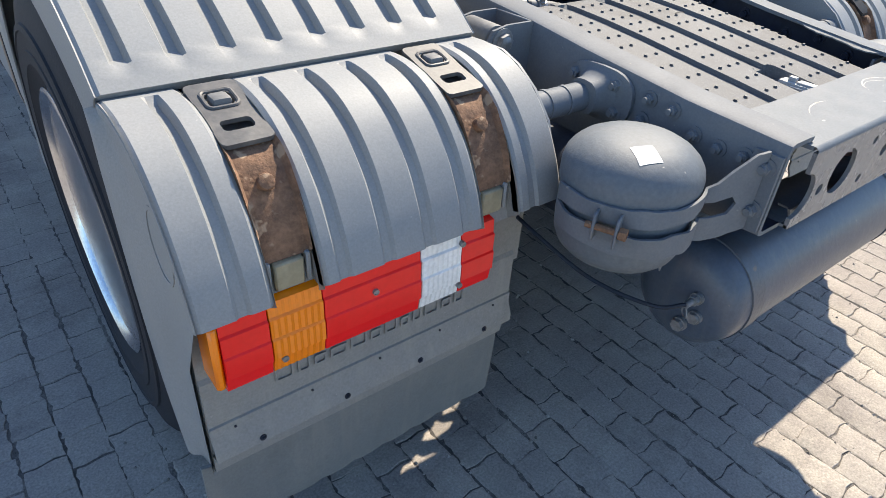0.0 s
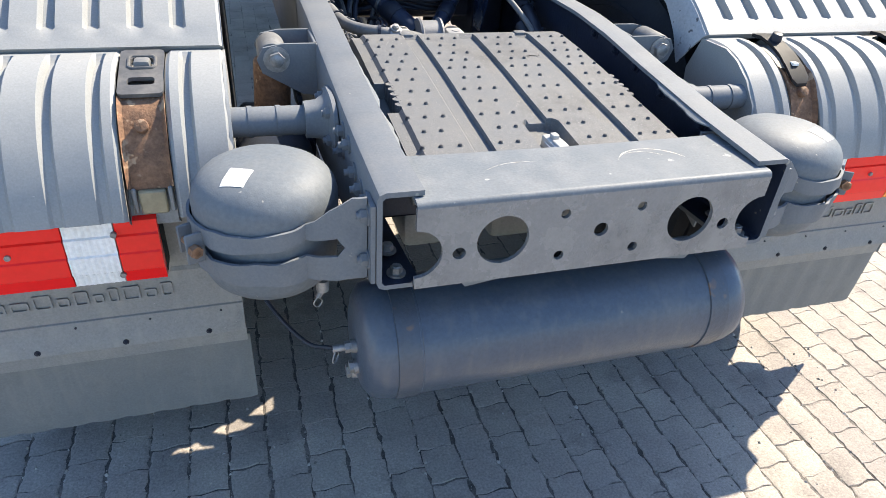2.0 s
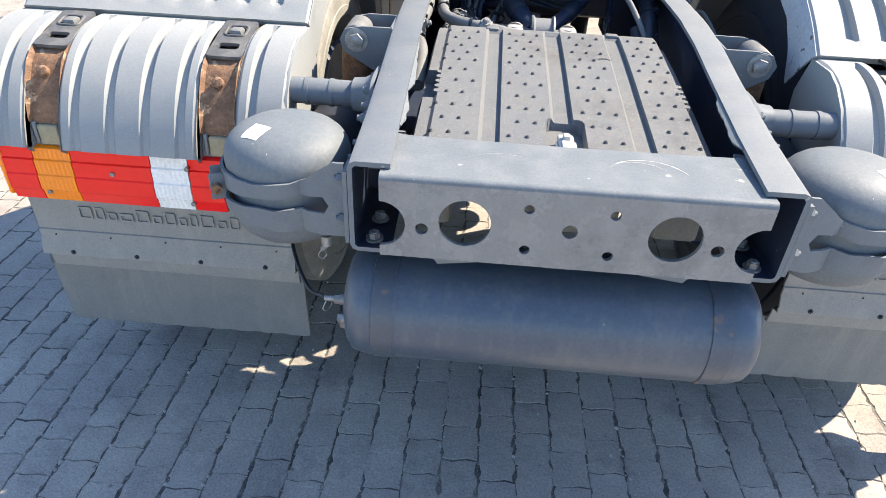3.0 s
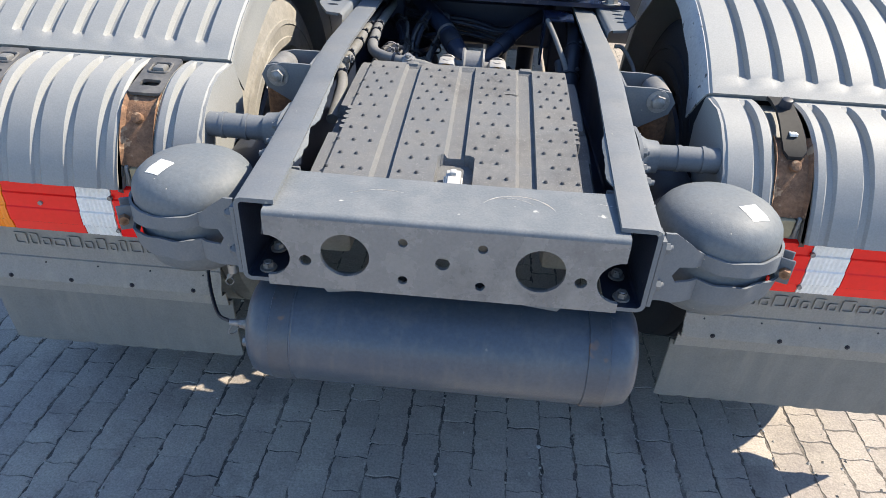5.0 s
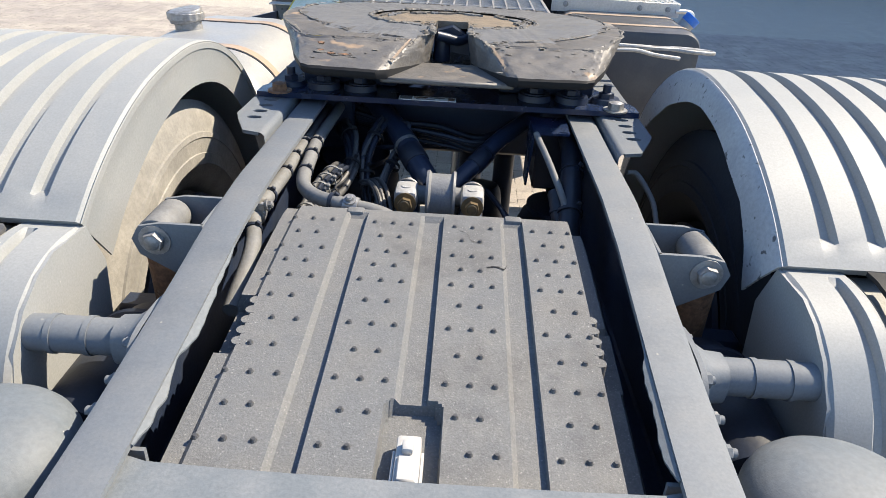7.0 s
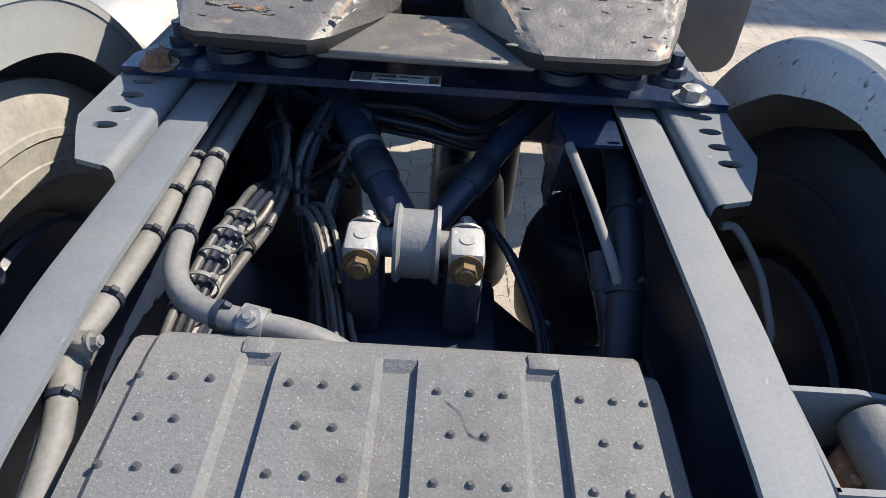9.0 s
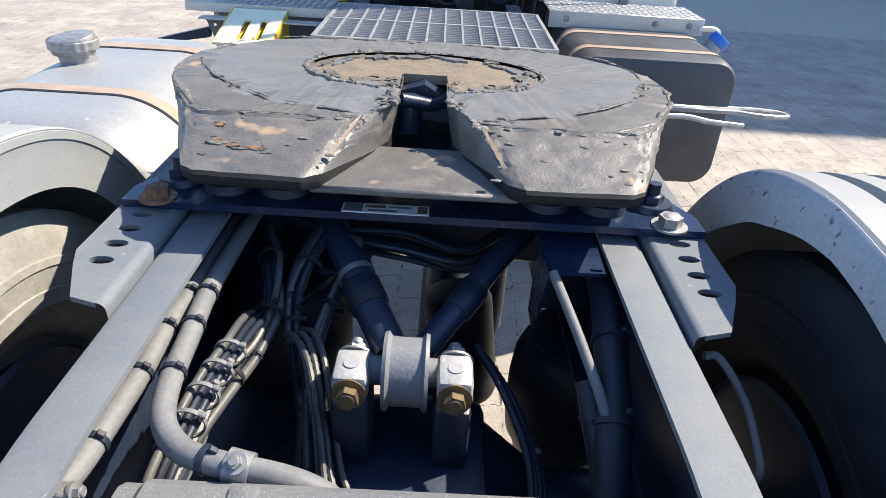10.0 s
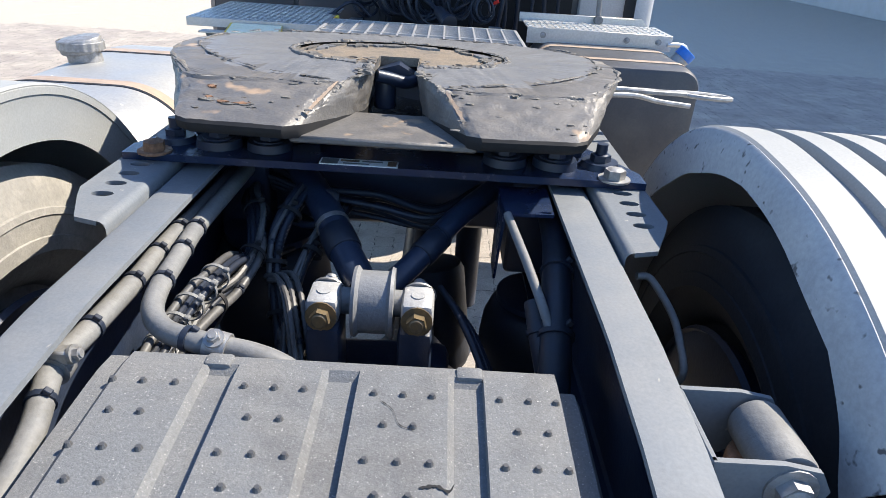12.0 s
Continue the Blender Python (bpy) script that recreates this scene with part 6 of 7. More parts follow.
hose("cable", [(-0.17, 1.36, 0.97), (-0.10, 1.33, 0.985), (-0.13, 1.31, 0.93), (-0.19, 1.34, 0.92), (-0.17, 1.37, 0.96)], 0.008, black_rubber, "black cable loop under the mounting plate", (), 0.0, None, "cables under the mounting plate")

tr = thing("cable_tray", (-0.3, 1.2, 0.7), "dark pressed steel cable tray beside the axle", "cable tray")
bm = B()
plate(bm, [(-0.385, 0.95), (-0.19, 0.95), (-0.17, 1.3), (-0.2, 1.62), (-0.385, 1.62)], [], 0.004, at_plane(FACE_UP, 0.62))
box(bm, -0.196, -0.19, 0.95, 1.28, 0.62, 0.66)
part("sheet", bm, frame_dark, tr)
wr = random.Random(21)
LOOM_A = [(-0.15, 1.42, 0.985), (-0.175, 1.34, 0.97), (-0.2, 1.27, 0.925), (-0.205, 1.22, 0.87), (-0.185, 1.17, 0.81), (-0.165, 1.1, 0.75), (-0.15, 1.0, 0.70)]
LOOM_B = [(-0.315, 1.5, 0.93), (-0.285, 1.38, 0.95), (-0.25, 1.29, 0.945), (-0.235, 1.22, 0.915), (-0.25, 1.13, 0.89), (-0.27, 1.05, 0.885), (-0.285, 0.95, 0.88), (-0.3, 0.85, 0.86)]
LOOM_C = [(-0.075, 1.46, 0.93), (-0.09, 1.36, 0.935), (-0.125, 1.28, 0.91), (-0.15, 1.2, 0.86), (-0.155, 1.12, 0.8), (-0.14, 1.02, 0.73)]
for lm, n, sp in ((LOOM_A, 6, 0.013), (LOOM_B, 6, 0.013), (LOOM_C, 4, 0.010)):
    for k in range(n):
        off = Vector((wr.uniform(-1, 1), wr.uniform(-1, 1), wr.uniform(-1, 1))) * sp
        pts = [Vector(p) + off + Vector((wr.uniform(-1, 1), wr.uniform(-1, 1), wr.uniform(-1, 1))) * 0.005 for p in lm]
        hose("cable", pts, wr.choice((0.0055, 0.007, 0.0085)), black_rubber if k % 3 else conduit_mat, "dark cable sagging in a tied loom beside the axle", (1.25, 1.12) if k == 0 else (), 0.2 if k % 2 else 0.0, None, "dark cable looms")
    C = curve_pts(lm, 8)
    for q in (0.25, 0.48, 0.7):
        p = C[int(q * (len(C) - 1))]
        d = (C[int(q * (len(C) - 1)) + 1] - p).normalized()
        tie = thing("cable_tie", p, "black cable tie round a cable loom", "cable tie", "loom ties")
        bm = B()
        ring_tube(bm, p - d * 0.004, p + d * 0.004, sp + 0.0125, sp + 0.0105, 18)
        box(bm, -0.005, 0.005, -0.004, 0.004, sp + 0.011, sp + 0.02, 0.001, m=Matrix.Translation(p) @ Euler((0, radians(25), 0)).to_matrix().to_4x4())
        part("band", bm, lamp_body, tie)
# ladder of pale ties round the bundle beside the rail
for k, y in enumerate((1.055, 1.01, 0.965, 0.92, 0.875)):
    x, z = interp(y, (0.80, 0.87, 0.985, 1.06), (-0.286, -0.28, -0.268, -0.258)), interp(y, (0.80, 0.87, 0.985, 1.06), (0.895, 0.922, 0.938, 0.938))
    tie = thing("cable_tie", (x, y, z), "pale grey cable tie round the bundle beside the rail", "cable tie", "bundle ties")
    bm = B()
    ring_tube(bm, (x, y - 0.0035, z), (x, y + 0.0035, z), 0.0245, 0.0225, 20)
    box(bm, x + 0.015, x + 0.025, y - 0.005, y + 0.005, z + 0.011, z + 0.019, 0.002)
    part("band", bm, hose_grey, tie)
# slack cables over the pedestal at the other side of the arm
for k in range(4):
    hose("cable", [(0.12 + 0.008 * k, 1.2, 0.86 - 0.01 * k), (0.16 + 0.01 * k, 1.12, 0.84 - 0.012 * k), (0.2 + 0.008 * k, 1.03, 0.79 - 0.01 * k), (0.205 + 0.006 * k, 0.95, 0.75), (0.18, 0.87, 0.73)], 0.0065, black_rubber, "black cable lying over the axle pedestal", (1.05,) if k == 3 else (), 0.2 if k % 2 else 0.0, hose_grey, "cables over the pedestal")


def bellows(side):
    global SIDE
    SIDE = side
    t = thing("air_spring", (0.29, 1.42, 0.35), "large black rubber air spring beside the axle", "air spring", "air springs")
    bm = B()
    dx, dz = (0.0, 0.0) if side > 0 else (-0.095, 0.13)
    lathe(bm, [(0.33, 0.08), (0.38, 0.1), (0.42, 0.11), (0.45, 0.126), (0.5, 0.132), (0.6, 0.132), (0.66, 0.126), (0.695, 0.112), (0.71, 0.09), (0.714, 0.0)], (0.357 + dx, 1.43, dz), "z", 40)
    part("rubber_bag", bm, black_rubber, t)
    bm = B()
    cyl(bm, (0.357 + dx, 1.43, 0.713 + dz), (0.357 + dx, 1.43, 0.7285 + dz), 0.1, seg=30)
    part("top_plate", bm, frame_dark, t)
    bm = B()
    cyl(bm, (0.357 + dx, 1.43, 0.30), (0.357 + dx, 1.43, 0.34 + dz), 0.1, seg=30)
    box(bm, 0.3, 0.42, 1.1, 1.5, 0.28, 0.33, 0.01)
    part("lower_beam", bm, frame_dark, t)
    SIDE = 1


bellows(-1)
bellows(1)

cross = thing("cross_member", (0.0, 1.6, 0.78), "dark steel cross member between the rails", "cross member")
bm = B()
box(bm, -0.385, 0.385, 1.52, 1.66, 0.84, 1.0, 0.01)
part("box_section", bm, frame_dark, cross)
for s in (-1, 1):
    bm = B()
    box(bm, s * 0.385, s * 0.27, 1.46, 1.72, 0.76, 1.03, 0.008)
    part("gusset", bm, frame_dark, cross)
shaft = thing("drive_shaft", (0.02, 2.2, 0.5), "dark drive shaft running forward from the axle", "drive shaft")
bm = B()
cyl(bm, (0.06, 1.3, 0.53), (0.085, 3.3, 0.74), 0.055, seg=24)
part("tube", bm, frame_dark, shaft)
bm = B()
cyl(bm, (0.06, 1.28, 0.53), (0.062, 1.42, 0.545), 0.085, seg=24, w=0.01)
part("flange", bm, frame_dark, shaft)
brake = thing("brake_chamber", (0.13, 1.6, 0.4), "black brake chamber hanging beside the drive shaft", "brake chamber")
bm = B()
cyl(bm, (0.14, 1.58, 0.40), (0.10, 1.62, 0.70), 0.085, seg=28, w=0.03)
part("canister", bm, black_rubber, brake)
bm = B()
cyl(bm, (0.085, 1.85, 0.55), (0.085, 1.85, 0.95), 0.042, seg=20)
cyl(bm, (0.2, 1.75, 0.5), (0.2, 1.75, 0.9), 0.035, seg=20)
part("pipe_neck", bm, frame_dark, brake)
gear = thing("gearbox", (0.0, 3.6, 0.3), "dark gearbox under the cab", "gearbox")
bm = B()
box(bm, -0.28, 0.28, 3.15, 4.5, 0.34, 0.86, 0.08, 3)
part("casing", bm, frame_dark, gear)
for s in (-1, 1):
    bm = B()
    box(bm, s * 0.392, s * 0.31, 3.1, 3.7, 0.74, 0.82, 0.01)
    part("mount", bm, frame_dark, gear)
gus = thing("gusset_plate", (0.27, 1.25, 1.02), "dark blue steel gusset plate tucked under the mounting plate", "gusset plate")
bm = B()
plate(bm, [(0.228, 1.185), (0.316, 1.188), (0.320, 1.32), (0.222, 1.32)], [rrect(0.292, 0.312, 1.193, 1.2, 0.002)], 0.006, at_plane(FACE_UP, 1.03))
part("sheet", bm, plate_blue, gus)
bm = B()
prism(bm, [(1.185, 1.025), (1.32, 1.025), (1.32, 0.86), (1.25, 0.86)], FACE_SIDE, 0.224, 0.229)
part("web", bm, plate_blue, gus)


# canister and arm added on each side to keep stray sun off the ground
def stray_sun_block(side):
    global SIDE
    SIDE = side
    t = thing("brake_chamber", (0.505, 0.52, 0.72), "black brake chamber added between rail and wheel against stray sun", "brake chamber", "spring brake chambers")
    bm = B()
    lathe(bm, [(0.29, 0.0), (0.292, 0.045), (0.305, 0.078), (0.5, 0.082), (0.53, 0.082), (0.535, 0.09), (0.545, 0.09), (0.55, 0.07), (0.6, 0.066), (0.62, 0.03), (0.7, 0.02)], (0.505, 0.0, 0.79), "y", 32)
    part("canister", bm, black_rubber, t)
    bm = B()
    box(bm, 0.40, 0.62, 0.66, 0.72, 0.60, 0.80, 0.01)
    box(bm, 0.42, 0.58, 0.66, 1.55, 0.44, 0.54, 0.015)
    part("mounting_arm", bm, frame_dark, t)
    SIDE = 1


stray_sun_block(-1)
stray_sun_block(1)
# unseen sheet added under the chassis; its holes shape the ground's sun spots
tray = thing("sunspot_mask", (-0.2, 0.75, 0.6), "added dark sheet whose holes shape the sun spots on the ground", "guard plate")
bm = B()

plate(bm, [(-0.38, 0.55), (0.2, 0.55), (0.2, 0.92), (-0.38, 0.92)], [
    [(-0.335, 0.672), (-0.275, 0.684), (-0.2, 0.686), (-0.168, 0.694), (-0.185, 0.704), (-0.215, 0.708), (-0.228, 0.726), (-0.25, 0.716), (-0.275, 0.716), (-0.3, 0.696)],
    [(-0.19, 0.752), (-0.155, 0.738), (-0.105, 0.744), (-0.08, 0.758), (-0.105, 0.768), (-0.118, 0.788), (-0.135, 0.774), (-0.165, 0.77)],
    [(-0.092, 0.79), (-0.05, 0.786), (-0.022, 0.8), (-0.02, 0.85), (-0.045, 0.828), (-0.075, 0.808)],
], 0.004, at_plane(FACE_UP, 0.66))
box(bm, 0.196, 0.2, 0.55, 0.92, 0.5, 0.66)
box(bm, -0.1, 0.1, 0.9, 1.0, 0.6, 0.656)
part("sheet", bm, frame_dark, tray)

# ---- behind the cab ----
for x0, x1 in ((-1.12, -0.70), (-0.68, -0.25)):
    bm = B()
    box(bm, x0, x1, 3.735, 3.752, 0.95, 3.1, 0.012, 2)
    part("wall_panel", bm, cab_paint, cab)
bm = B()
box(bm, 0.79, 1.03, 3.70, 3.752, 1.0, 3.1, 0.02, 2)
part("corner_panel", bm, cab_white, cab, "white corner panel")
bm = B()
lp = [[(1.10 + 0.07 * math.cos(a), 3.70 + 0.08 * math.sin(a), z) for a in (radians(-120 + 24 * k) for k in range(11))] for z in (0.95, 1.2, 1.23, 3.1)]
rings(bm, lp, closed=False)
part("side_flap", bm, cab_white, cab, "white curved side flap")
# flat black sheet on the wall, painting the shade of a recess
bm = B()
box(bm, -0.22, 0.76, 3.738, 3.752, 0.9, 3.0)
part("equipment_recess", bm, lamp_body, cab, "black sheet for the shade of a recess")
for s in (-1, 1):
    bm = B()
    box(bm, s * 0.394, s * 0.31, 3.6, 5.8, 0.72, 0.80, 0.01)
    part("cab_mount", bm, frame_dark, cab)


def coil(cx, cy, cz, r, spread, n, seed, tube=0.0075):
    """Loops of a hose hung together, each turned a little."""
    t = thing("coiled_hose", (cx, cy, cz - r), "black coiled air hose hung behind the cab", "coiled hose", "coiled air hoses")
    q = random.Random(seed)
    pts = []
    for k in range(n):
        m = Matrix.Translation((cx + q.uniform(-1, 1) * spread, cy + q.uniform(-0.4, 0.4) * spread, cz + q.uniform(-0.5, 0.3) * spread)) @ Euler((q.uniform(-0.3, 0.3), q.uniform(-0.4, 0.4), q.uniform(-0.9, 0.9))).to_matrix().to_4x4()
        rk = r * q.uniform(0.75, 1.15)
        for j in range(10):
            a = 2 * math.pi * j / 10
            pts.append(m @ Vector((rk * math.cos(a), 0.01 * j / 10, rk * 1.1 * math.sin(a))))
    bm = B()
    sweep(bm, pts, tube, 7, 3)
    part("tube", bm, black_rubber, t)


coil(-0.13, 3.52, 1.17, 0.085, 0.035, 8, 1)
coil(0.0, 3.48, 1.16, 0.09, 0.04, 9, 2)
coil(0.13, 3.5, 1.18, 0.09, 0.04, 8, 3)
coil(0.285, 3.44, 1.135, 0.05, 0.02, 6, 4, 0.0055)
coil(-0.3, 3.53, 1.16, 0.07, 0.05, 4, 5)
plug = thing("trailer_plug", (0.1, 3.25, 1.06), "black trailer cable plug lying on the catwalk", "plug")
bm = B()
cyl(bm, (0.065, 3.34, 1.125), (0.115, 3.22, 1.09), 0.026, 0.034, seg=20, w=0.004)
part("body", bm, black_rubber, plug)
bm = B()
cyl(bm, (0.112, 3.228, 1.092), (0.121, 3.206, 1.086), 0.038, seg=20, w=0.003)
part("collar", bm, black_rubber, plug)
hose("trailer_cable", [(0.07, 3.33, 1.12), (0.03, 3.42, 1.14), (-0.05, 3.52, 1.2), (-0.1, 3.6, 1.35)], 0.011, black_rubber, "black trailer cable hung behind the cab", group="cables behind the cab")
hose("trailer_cable", [(-0.45, 3.42, 1.07), (-0.38, 3.45, 1.12), (-0.33, 3.5, 1.11), (-0.27, 3.5, 1.06)], 0.008, black_rubber, "black trailer cable hung behind the cab", group="cables behind the cab")
for k in range(6):
    hose("trailer_cable", [(-0.35 + 0.14 * k, 3.66, 0.85), (-0.33 + 0.14 * k, 3.64 - 0.03 * (k % 2), 1.05), (-0.36 + 0.15 * k, 3.62, 1.25), (-0.3 + 0.13 * k, 3.66, 1.5)], 0.012, black_rubber, "black cable hung behind the cab", group="cables behind the cab")
conn = thing("air_coupling", (-0.44, 3.38, 1.04), "yellow and black air coupling beside the catwalk", "coupling")
bm = B()
cyl(bm, (-0.47, 3.40, 1.05), (-0.42, 3.36, 1.07), 0.02, seg=14, w=0.003)
part("body", bm, black_rubber, conn)
bm = B()
box(bm, -0.445, -0.405, 3.33, 3.36, 1.05, 1.075, 0.005)
part("grip", bm, yellow_paint, conn, "yellow grip")
tap = thing("air_tap", (0.33, 3.45, 1.1), "red-handled air tap behind the cab", "tap")
bm = B()
cyl(bm, (0.32, 3.46, 1.10), (0.32, 3.46, 1.15), 0.012, seg=12)
part("stem", bm, steel, tap)
bm = B()
sweep(bm, [(0.32, 3.46, 1.15), (0.33, 3.45, 1.163), (0.35, 3.44, 1.175)], 0.008, 8)
part("handle", bm, red_plastic, tap, "red handle")
pole = thing("grab_pole", (0.82, 3.34, 1.11), "grey steel pole standing on the platform", "pole")
bm = B()
cyl(bm, (0.82, 3.34, 1.112), (0.76, 3.42, 2.2), 0.012, seg=14)
part("tube", bm, hose_grey, pole)
bm = B()
cyl(bm, (0.82, 3.325, 1.13), (0.82, 3.355, 1.13), 0.02, seg=16)
part("foot", bm, hose_grey, pole)
rail_r = thing("platform_rail", (0.8, 3.37, 1.1), "bent flat steel rail along the platform", "rail")
bm = B()
box(bm, 0.45, 1.0, 3.362, 3.37, 1.1, 1.143, 0.002)
part("flat_bar", bm, alu_tread, rail_r)
bm = B()
lp = []
for x, z in ((1.0, 1.1215), (1.04, 1.12), (1.075, 1.107), (1.09, 1.08), (1.093, 1.04)):
    lp.append([(x - 0.004, 3.362, z + 0.0215 if x < 1.06 else z), (x - 0.004, 3.37, z + 0.0215 if x < 1.06 else z), (x, 3.37, z - 0.02), (x, 3.362, z - 0.02)])
rings(bm, lp, cap0=True, cap1=True)
part("bent_end", bm, alu_tread, rail_r)
bm = B()
sweep(bm, [(1.08, 3.08, 1.075), (1.14, 3.09, 1.075), (1.175, 3.10, 1.06), (1.18, 3.10, 1.02)], 0.011, 10)
part("tube_end", bm, alu_tread, rail_r)
for x in (0.53, 0.90, 1.04):
    bm = B()
    hexbolt(bm, (x, 3.0755, 1.083), (0, -1, 0), 0.009, 0.006)
    part("bolt", bm, steel, rail_r)
sup = thing("platform_support", (-0.65, 2.9, 0.9), "pale steel support strip and holed gusset beside the fuel tank", "support")
bm = B()
box(bm, -0.92, -0.385, 2.90, 2.96, 1.028, 1.034, 0.001)
part("strip", bm, alu_tread, sup)
bm = B()
plate(bm, [(-0.90, 1.028), (-0.79, 1.028), (-0.80, 0.95), (-0.87, 0.95)], [circle(-0.865, 1.005, 0.006, 10), circle(-0.84, 1.008, 0.006, 10), circle(-0.82, 1.0, 0.006, 10)], 0.004, at_plane(FACE_BACK, 2.93))
part("gusset", bm, frame_grey, sup)
bm = B()
prism(bm, [(-1.12, 0.93), (-0.90, 0.99), (-0.90, 0.95), (-1.12, 0.91)], FACE_BACK, 2.95, 2.98)
part("arm", bm, frame_dark, sup)
for s in (-1, 1):
    bm = B()
    box(bm, s * 0.43, s * 0.388, 2.7, 2.76, 0.9, 1.07, 0.004)
    part("catwalk_leg", bm, frame_dark, grate)
bm = B()
box(bm, 0.388, 0.52, 3.0, 3.08, 0.7, 0.78, 0.01)
part("bracket", bm, frame_dark, tank_r)

# ---- torn rubber strip along the inner edge of the rail ----
for sd in (-1, 1):
    strip = thing("rail_strip", (sd * 0.31, 0.3, 0.97), "torn grey rubber strip along the inner edge of the rail", "rubber strip", "rail edge strips")
    bm = B()
    n = 60
    lp = []
    for k in range(n + 1):
        y = lerp(0.152, 0.56 if sd < 0 else 0.4, k / n)
        zt = interp(y, RAIL_Y, RAIL_TOP) - 0.003
        xi = interp(y, RAIL_Y, RAIL_XI) - 0.0005
        w = 0.008 + 0.009 * noise.noise((y * 12, sd * 3.0, 1.0)) + 0.003 * noise.noise((y * 45, sd * 2.0, 4.0))
        w = max(0.001, w * min(1, k / 5 + 0.2, (n - k) / 16))
        lp.append([(sd * xi, y, zt), (sd * (xi - w), y, zt - w * 0.5), (sd * (xi - w), y, zt - w * 0.5 - 0.003), (sd * xi, y, zt - 0.004)])
    rings(bm, lp, cap0=True, cap1=True)
    bmesh.ops.recalc_face_normals(bm, faces=bm.faces[:])
    part("strip", bm, pot_grey, strip)

# ---- pipes and fittings on the back of the cab ----
for k, x in enumerate((0.40, 0.46, 0.535, 0.60, 0.67)):
    hose("cab_pipe", [(x, 3.70, 0.8), (x + 0.01, 3.69, 1.1), (x - 0.015 + 0.012 * (k % 3), 3.67, 1.35), (x + 0.01, 3.70, 1.7), (x, 3.72, 2.2)], 0.010 + 0.003 * (k % 2), black_rubber, "black pipe running up the back of the cab", (), 0.18 if k == 2 else 0.0, None, "pipes behind the cab")
for k, (x, z) in enumerate(((0.52, 1.30), (0.56, 1.27), (0.59, 1.31))):
    fit = thing("pipe_fitting", (x, 3.62, z), "bright steel pipe fitting behind the cab", "pipe fitting", "pipe fittings behind the cab")
    bm = B()
    cyl(bm, (x, 3.66, z - 0.03), (x, 3.65, z + 0.035), 0.012, seg=12, w=0.002)
    part("body", bm, steel, fit)
    bm = B()
    cyl(bm, (x - 0.02, 3.655, z), (x + 0.025, 3.655, z + 0.004), 0.014, seg=6)
    part("nut", bm, steel, fit)
    bm = B()
    box(bm, x - 0.01, x + 0.01, 3.655, 3.739, z - 0.02, z - 0.005)
    part("clip", bm, frame_dark, fit)
flapx = thing("cab_shield", (-0.12, 3.55, 1.1), "dusty brown triangular shield behind the cab", "shield")
bm = B()
prism(bm, [(-0.27, 1.08), (-0.16, 1.08), (-0.13, 1.42), (-0.16, 1.44)], FACE_BACK, 3.66, 3.672)
part("sheet", bm, hose_grey, flapx)
bm = B()
box(bm, -0.2, -0.15, 3.67, 3.739, 1.3, 1.32)
part("bracket", bm, frame_dark, flapx)

# ---- paving blocks ----
def paver_outline(k):
    """A small block, 0.1 wide: crumbled long sides, tight wavy ends."""
    rng = random.Random(k)
    w, l = 0.0505, 0.0556
    side = (0.0, 0.17, 0.34, 0.5, 0.66, 0.83)
    end = ((0.0, 0.0), (0.28, 0.004), (0.5, 0.001), (0.72, -0.004))
    pts = []
    for u in side:
        pts.append((w - 0.0005 - 0.009 * rng.random() ** 1.6, lerp(-l, l, u)))
    for u, d in end:
        pts.append((lerp(w - 0.002, -w + 0.002, u), l + d - rng.uniform(0.0, 0.0014)))
    for u in side:
        pts.append((-w + 0.0005 + 0.009 * rng.random() ** 1.6, lerp(l, -l, u)))
    for u, d in end:
        pts.append((lerp(-w + 0.002, w - 0.002, u), -l - d + rng.uniform(0.0, 0.0014)))
    return pts


def paver_loops(k):
    rng = random.Random(k + 50)
    o = paver_outline(k)
    tx, ty = rng.uniform(-0.008, 0.008), rng.uniform(-0.004, 0.004)
    low = [(x * 1.01, y, -0.012) for x, y in o]
    mid = [(x, y, -0.002 + rng.uniform(-0.0012, 0.0012) + tx * x + ty * y) for x, y in o]
    top = [(x * rng.uniform(0.84, 0.95), y * rng.uniform(0.965, 0.992), rng.uniform(-0.0008, 0.0008) + tx * x + ty * y) for x, y in o]
    return low, mid, top


PAVER = []
for k in range(10):
    bm = B()
    rings(bm, paver_loops(k), cap1=True)
    PAVER.append(finish("paver", bm, paver_mat, 25))


def paver_cells(x0, x1, y0, y1):
    for i in range(math.floor(x0 / 0.1), math.ceil(x1 / 0.1)):
        for j in range(math.floor(y0 / 0.112), math.ceil(y1 / 0.112)):
            yield i, j, i * 0.1 + 0.05, j * 0.112 + (0.056 if i % 2 else 0.0)


bm = B()
bm.faces.new([bm.verts.new(p) for p in ((-6.45, -2.5, -0.0026), (6.45, -2.5, -0.0026), (6.45, 8.9, -0.0026), (-6.45, 8.9, -0.0026))])
part("joint_bed", bm, joint_mat, ground)

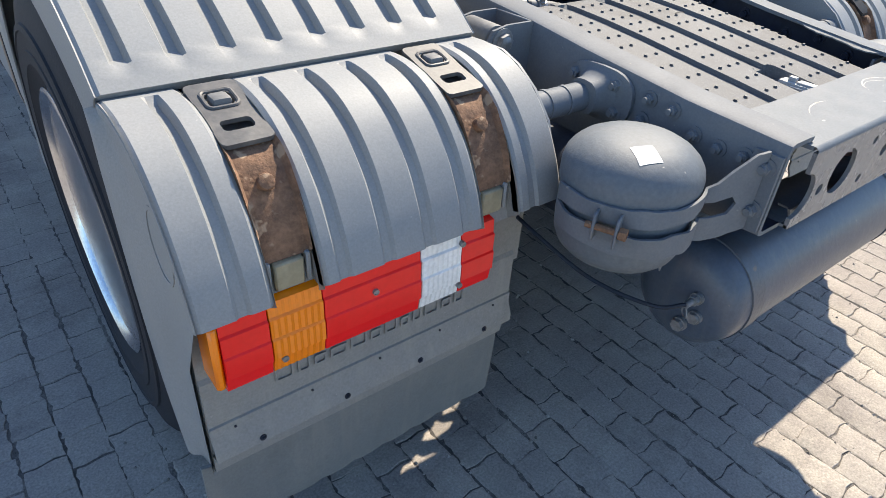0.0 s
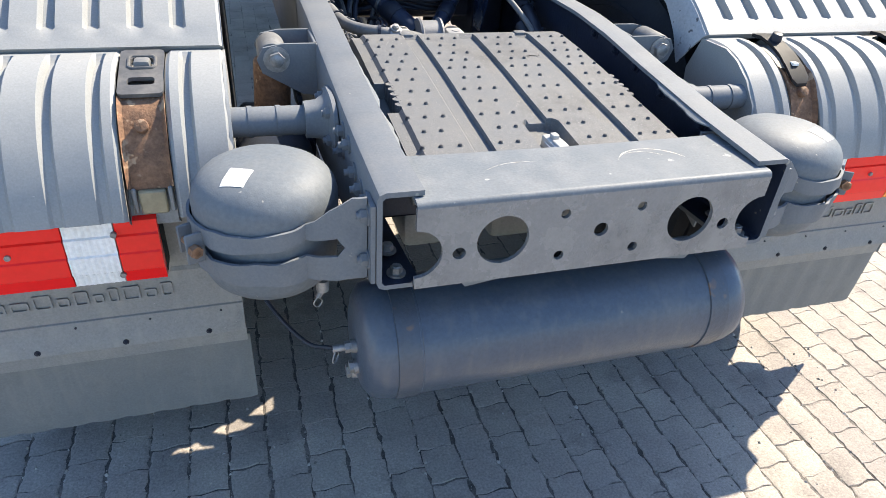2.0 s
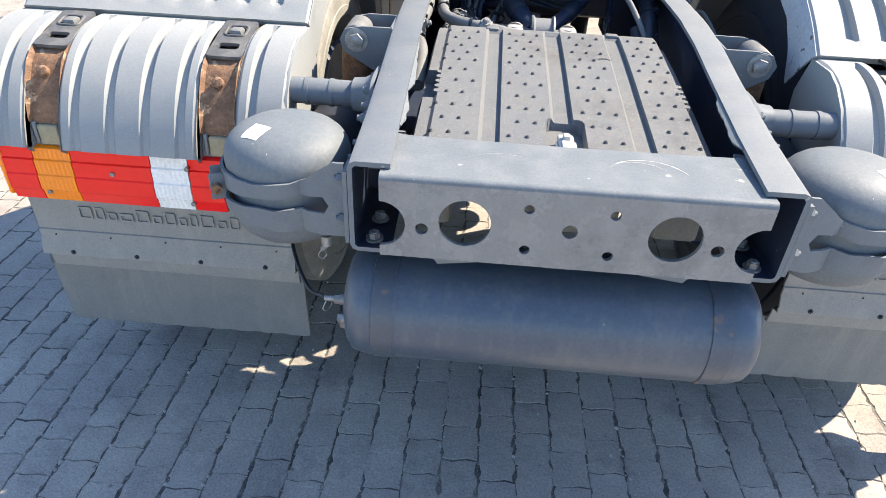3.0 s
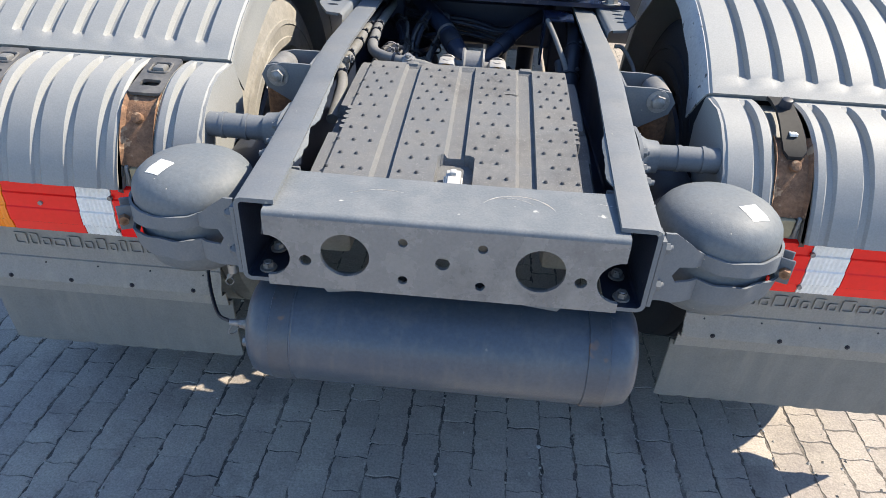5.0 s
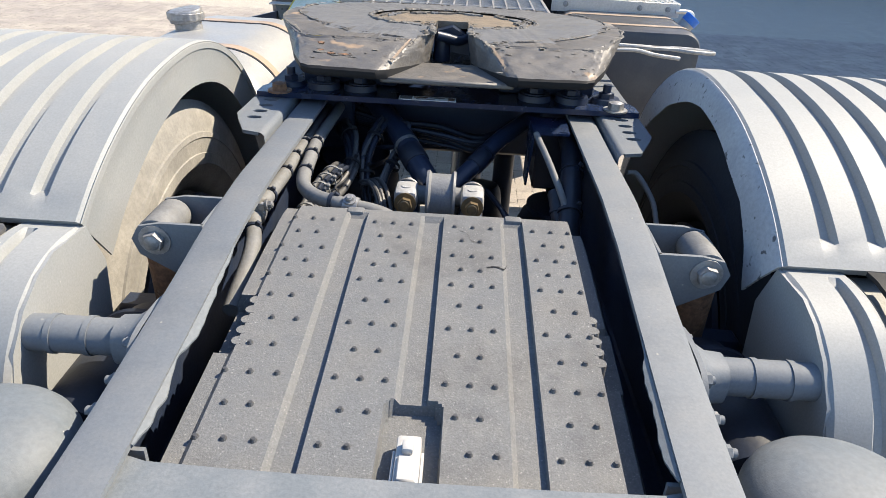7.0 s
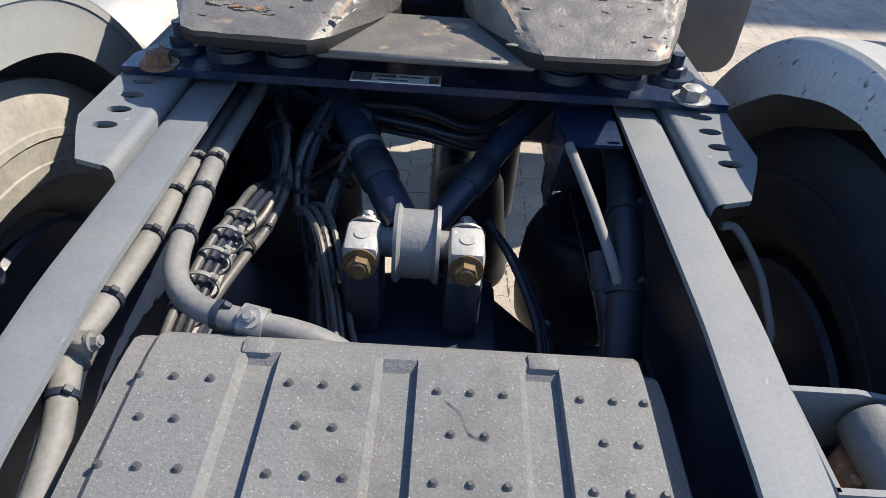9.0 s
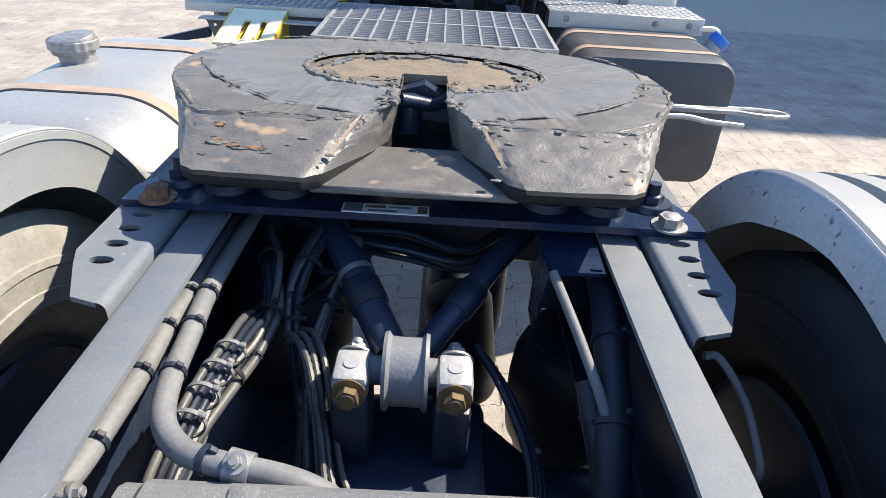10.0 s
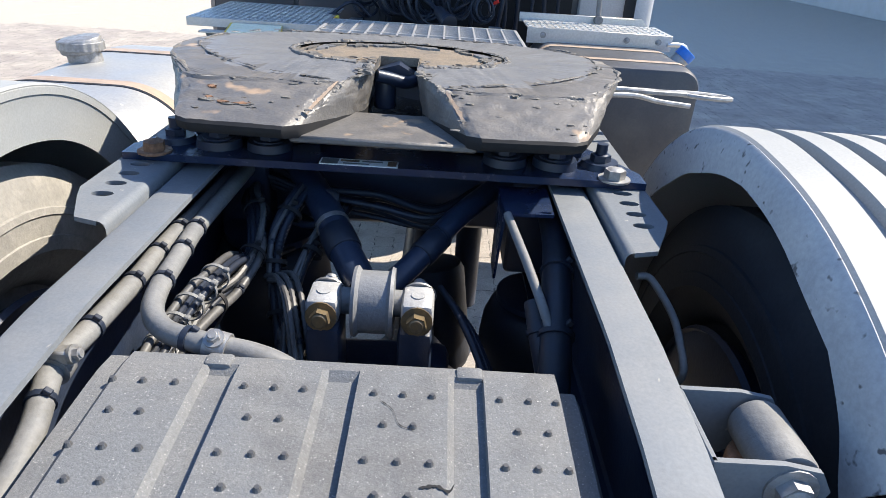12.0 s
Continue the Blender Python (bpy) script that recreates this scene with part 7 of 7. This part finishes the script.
NEAR = (-1.6, 1.0, -0.5, 0.75)
prng = random.Random(4)
singles = 0
far_v, far_f = [], []
for i, j, x, y in paver_cells(-6.5, 6.5, -2.6, 9.0):
    k = prng.randrange(10)
    dz = prng.uniform(-0.0006, 0.0008) * (0.3 if y > 1.8 else 1.0)
    x += 0.005 * noise.noise((y * 2.3, i * 0.35, 2.0))
    if NEAR[0] < x < NEAR[1] and NEAR[2] < y < NEAR[3] and singles < 300:
        ob = new("paver", PAVER[k])
        ob.parent = ground
        ob.location = (x + prng.uniform(-0.0015, 0.0015), y + prng.uniform(-0.003, 0.003), dz)
        ob.rotation_euler.z = radians(prng.uniform(-2.0, 2.0))
        singles += 1
    else:
        b = len(far_v)
        x, y = x + prng.uniform(-0.0015, 0.0015), y + prng.uniform(-0.003, 0.003)
        lo = paver_loops(k)
        n = len(lo[0])
        wide = 1.04 if y > 1.8 else 1.01
        far_v += [(x + px * wide, y + py * 1.005, (-0.0017 if y > 1.8 else -0.0045) + dz) for px, py, pz in lo[1]]
        far_v += [(x + px * 0.985, y + py * 0.974, pz * (0.15 if y > 1.8 else 0.35) - (0.0012 if y > 1.8 else 0.0002) + dz) for px, py, pz in lo[1]]
        far_f += [(b + q, b + (q + 1) % n, b + n + (q + 1) % n, b + n + q) for q in range(n)]
        far_f.append(tuple(b + n + q for q in range(n)))
me = bpy.data.meshes.new("paving")
me.from_pydata(far_v, [], far_f)
me.materials.append(paver_mat)
paving = new("paving", me)
paving.parent = ground
tagged(paving, kind="stuff")

# ---- loose grit on the paving ----
gr = random.Random(12)
gv, gf = [], []
for q in range(4200):
    near = q < 3000
    x, y = (gr.uniform(-1.6, 1.3), gr.uniform(-0.6, 0.9)) if near else (gr.uniform(-3.2, 3.2), gr.uniform(-1.2, 4.5))
    if gr.random() < 0.6:
        x = round(x / 0.1) * 0.1 + gr.uniform(-0.006, 0.006)
    r = 0.001 + 0.0065 * gr.random() ** 3.5
    b = len(gv)
    for a in range(5):
        w = 2 * math.pi * a / 5 + gr.uniform(-0.4, 0.4)
        k = gr.uniform(0.7, 1.3)
        gv.append((x + r * k * math.cos(w), y + r * k * math.sin(w), -0.002))
    gv.append((x + gr.uniform(-0.3, 0.3) * r, y + gr.uniform(-0.3, 0.3) * r, r * gr.uniform(0.5, 1.0)))
    gf += [(b + a, b + (a + 1) % 5, b + 5) for a in range(5)]
me = bpy.data.meshes.new("grit")
me.from_pydata(gv, [], gf)
me.materials.append(grit_mat)
grit = new("grit", me)
grit.parent = ground
tagged(grit, kind="stuff")
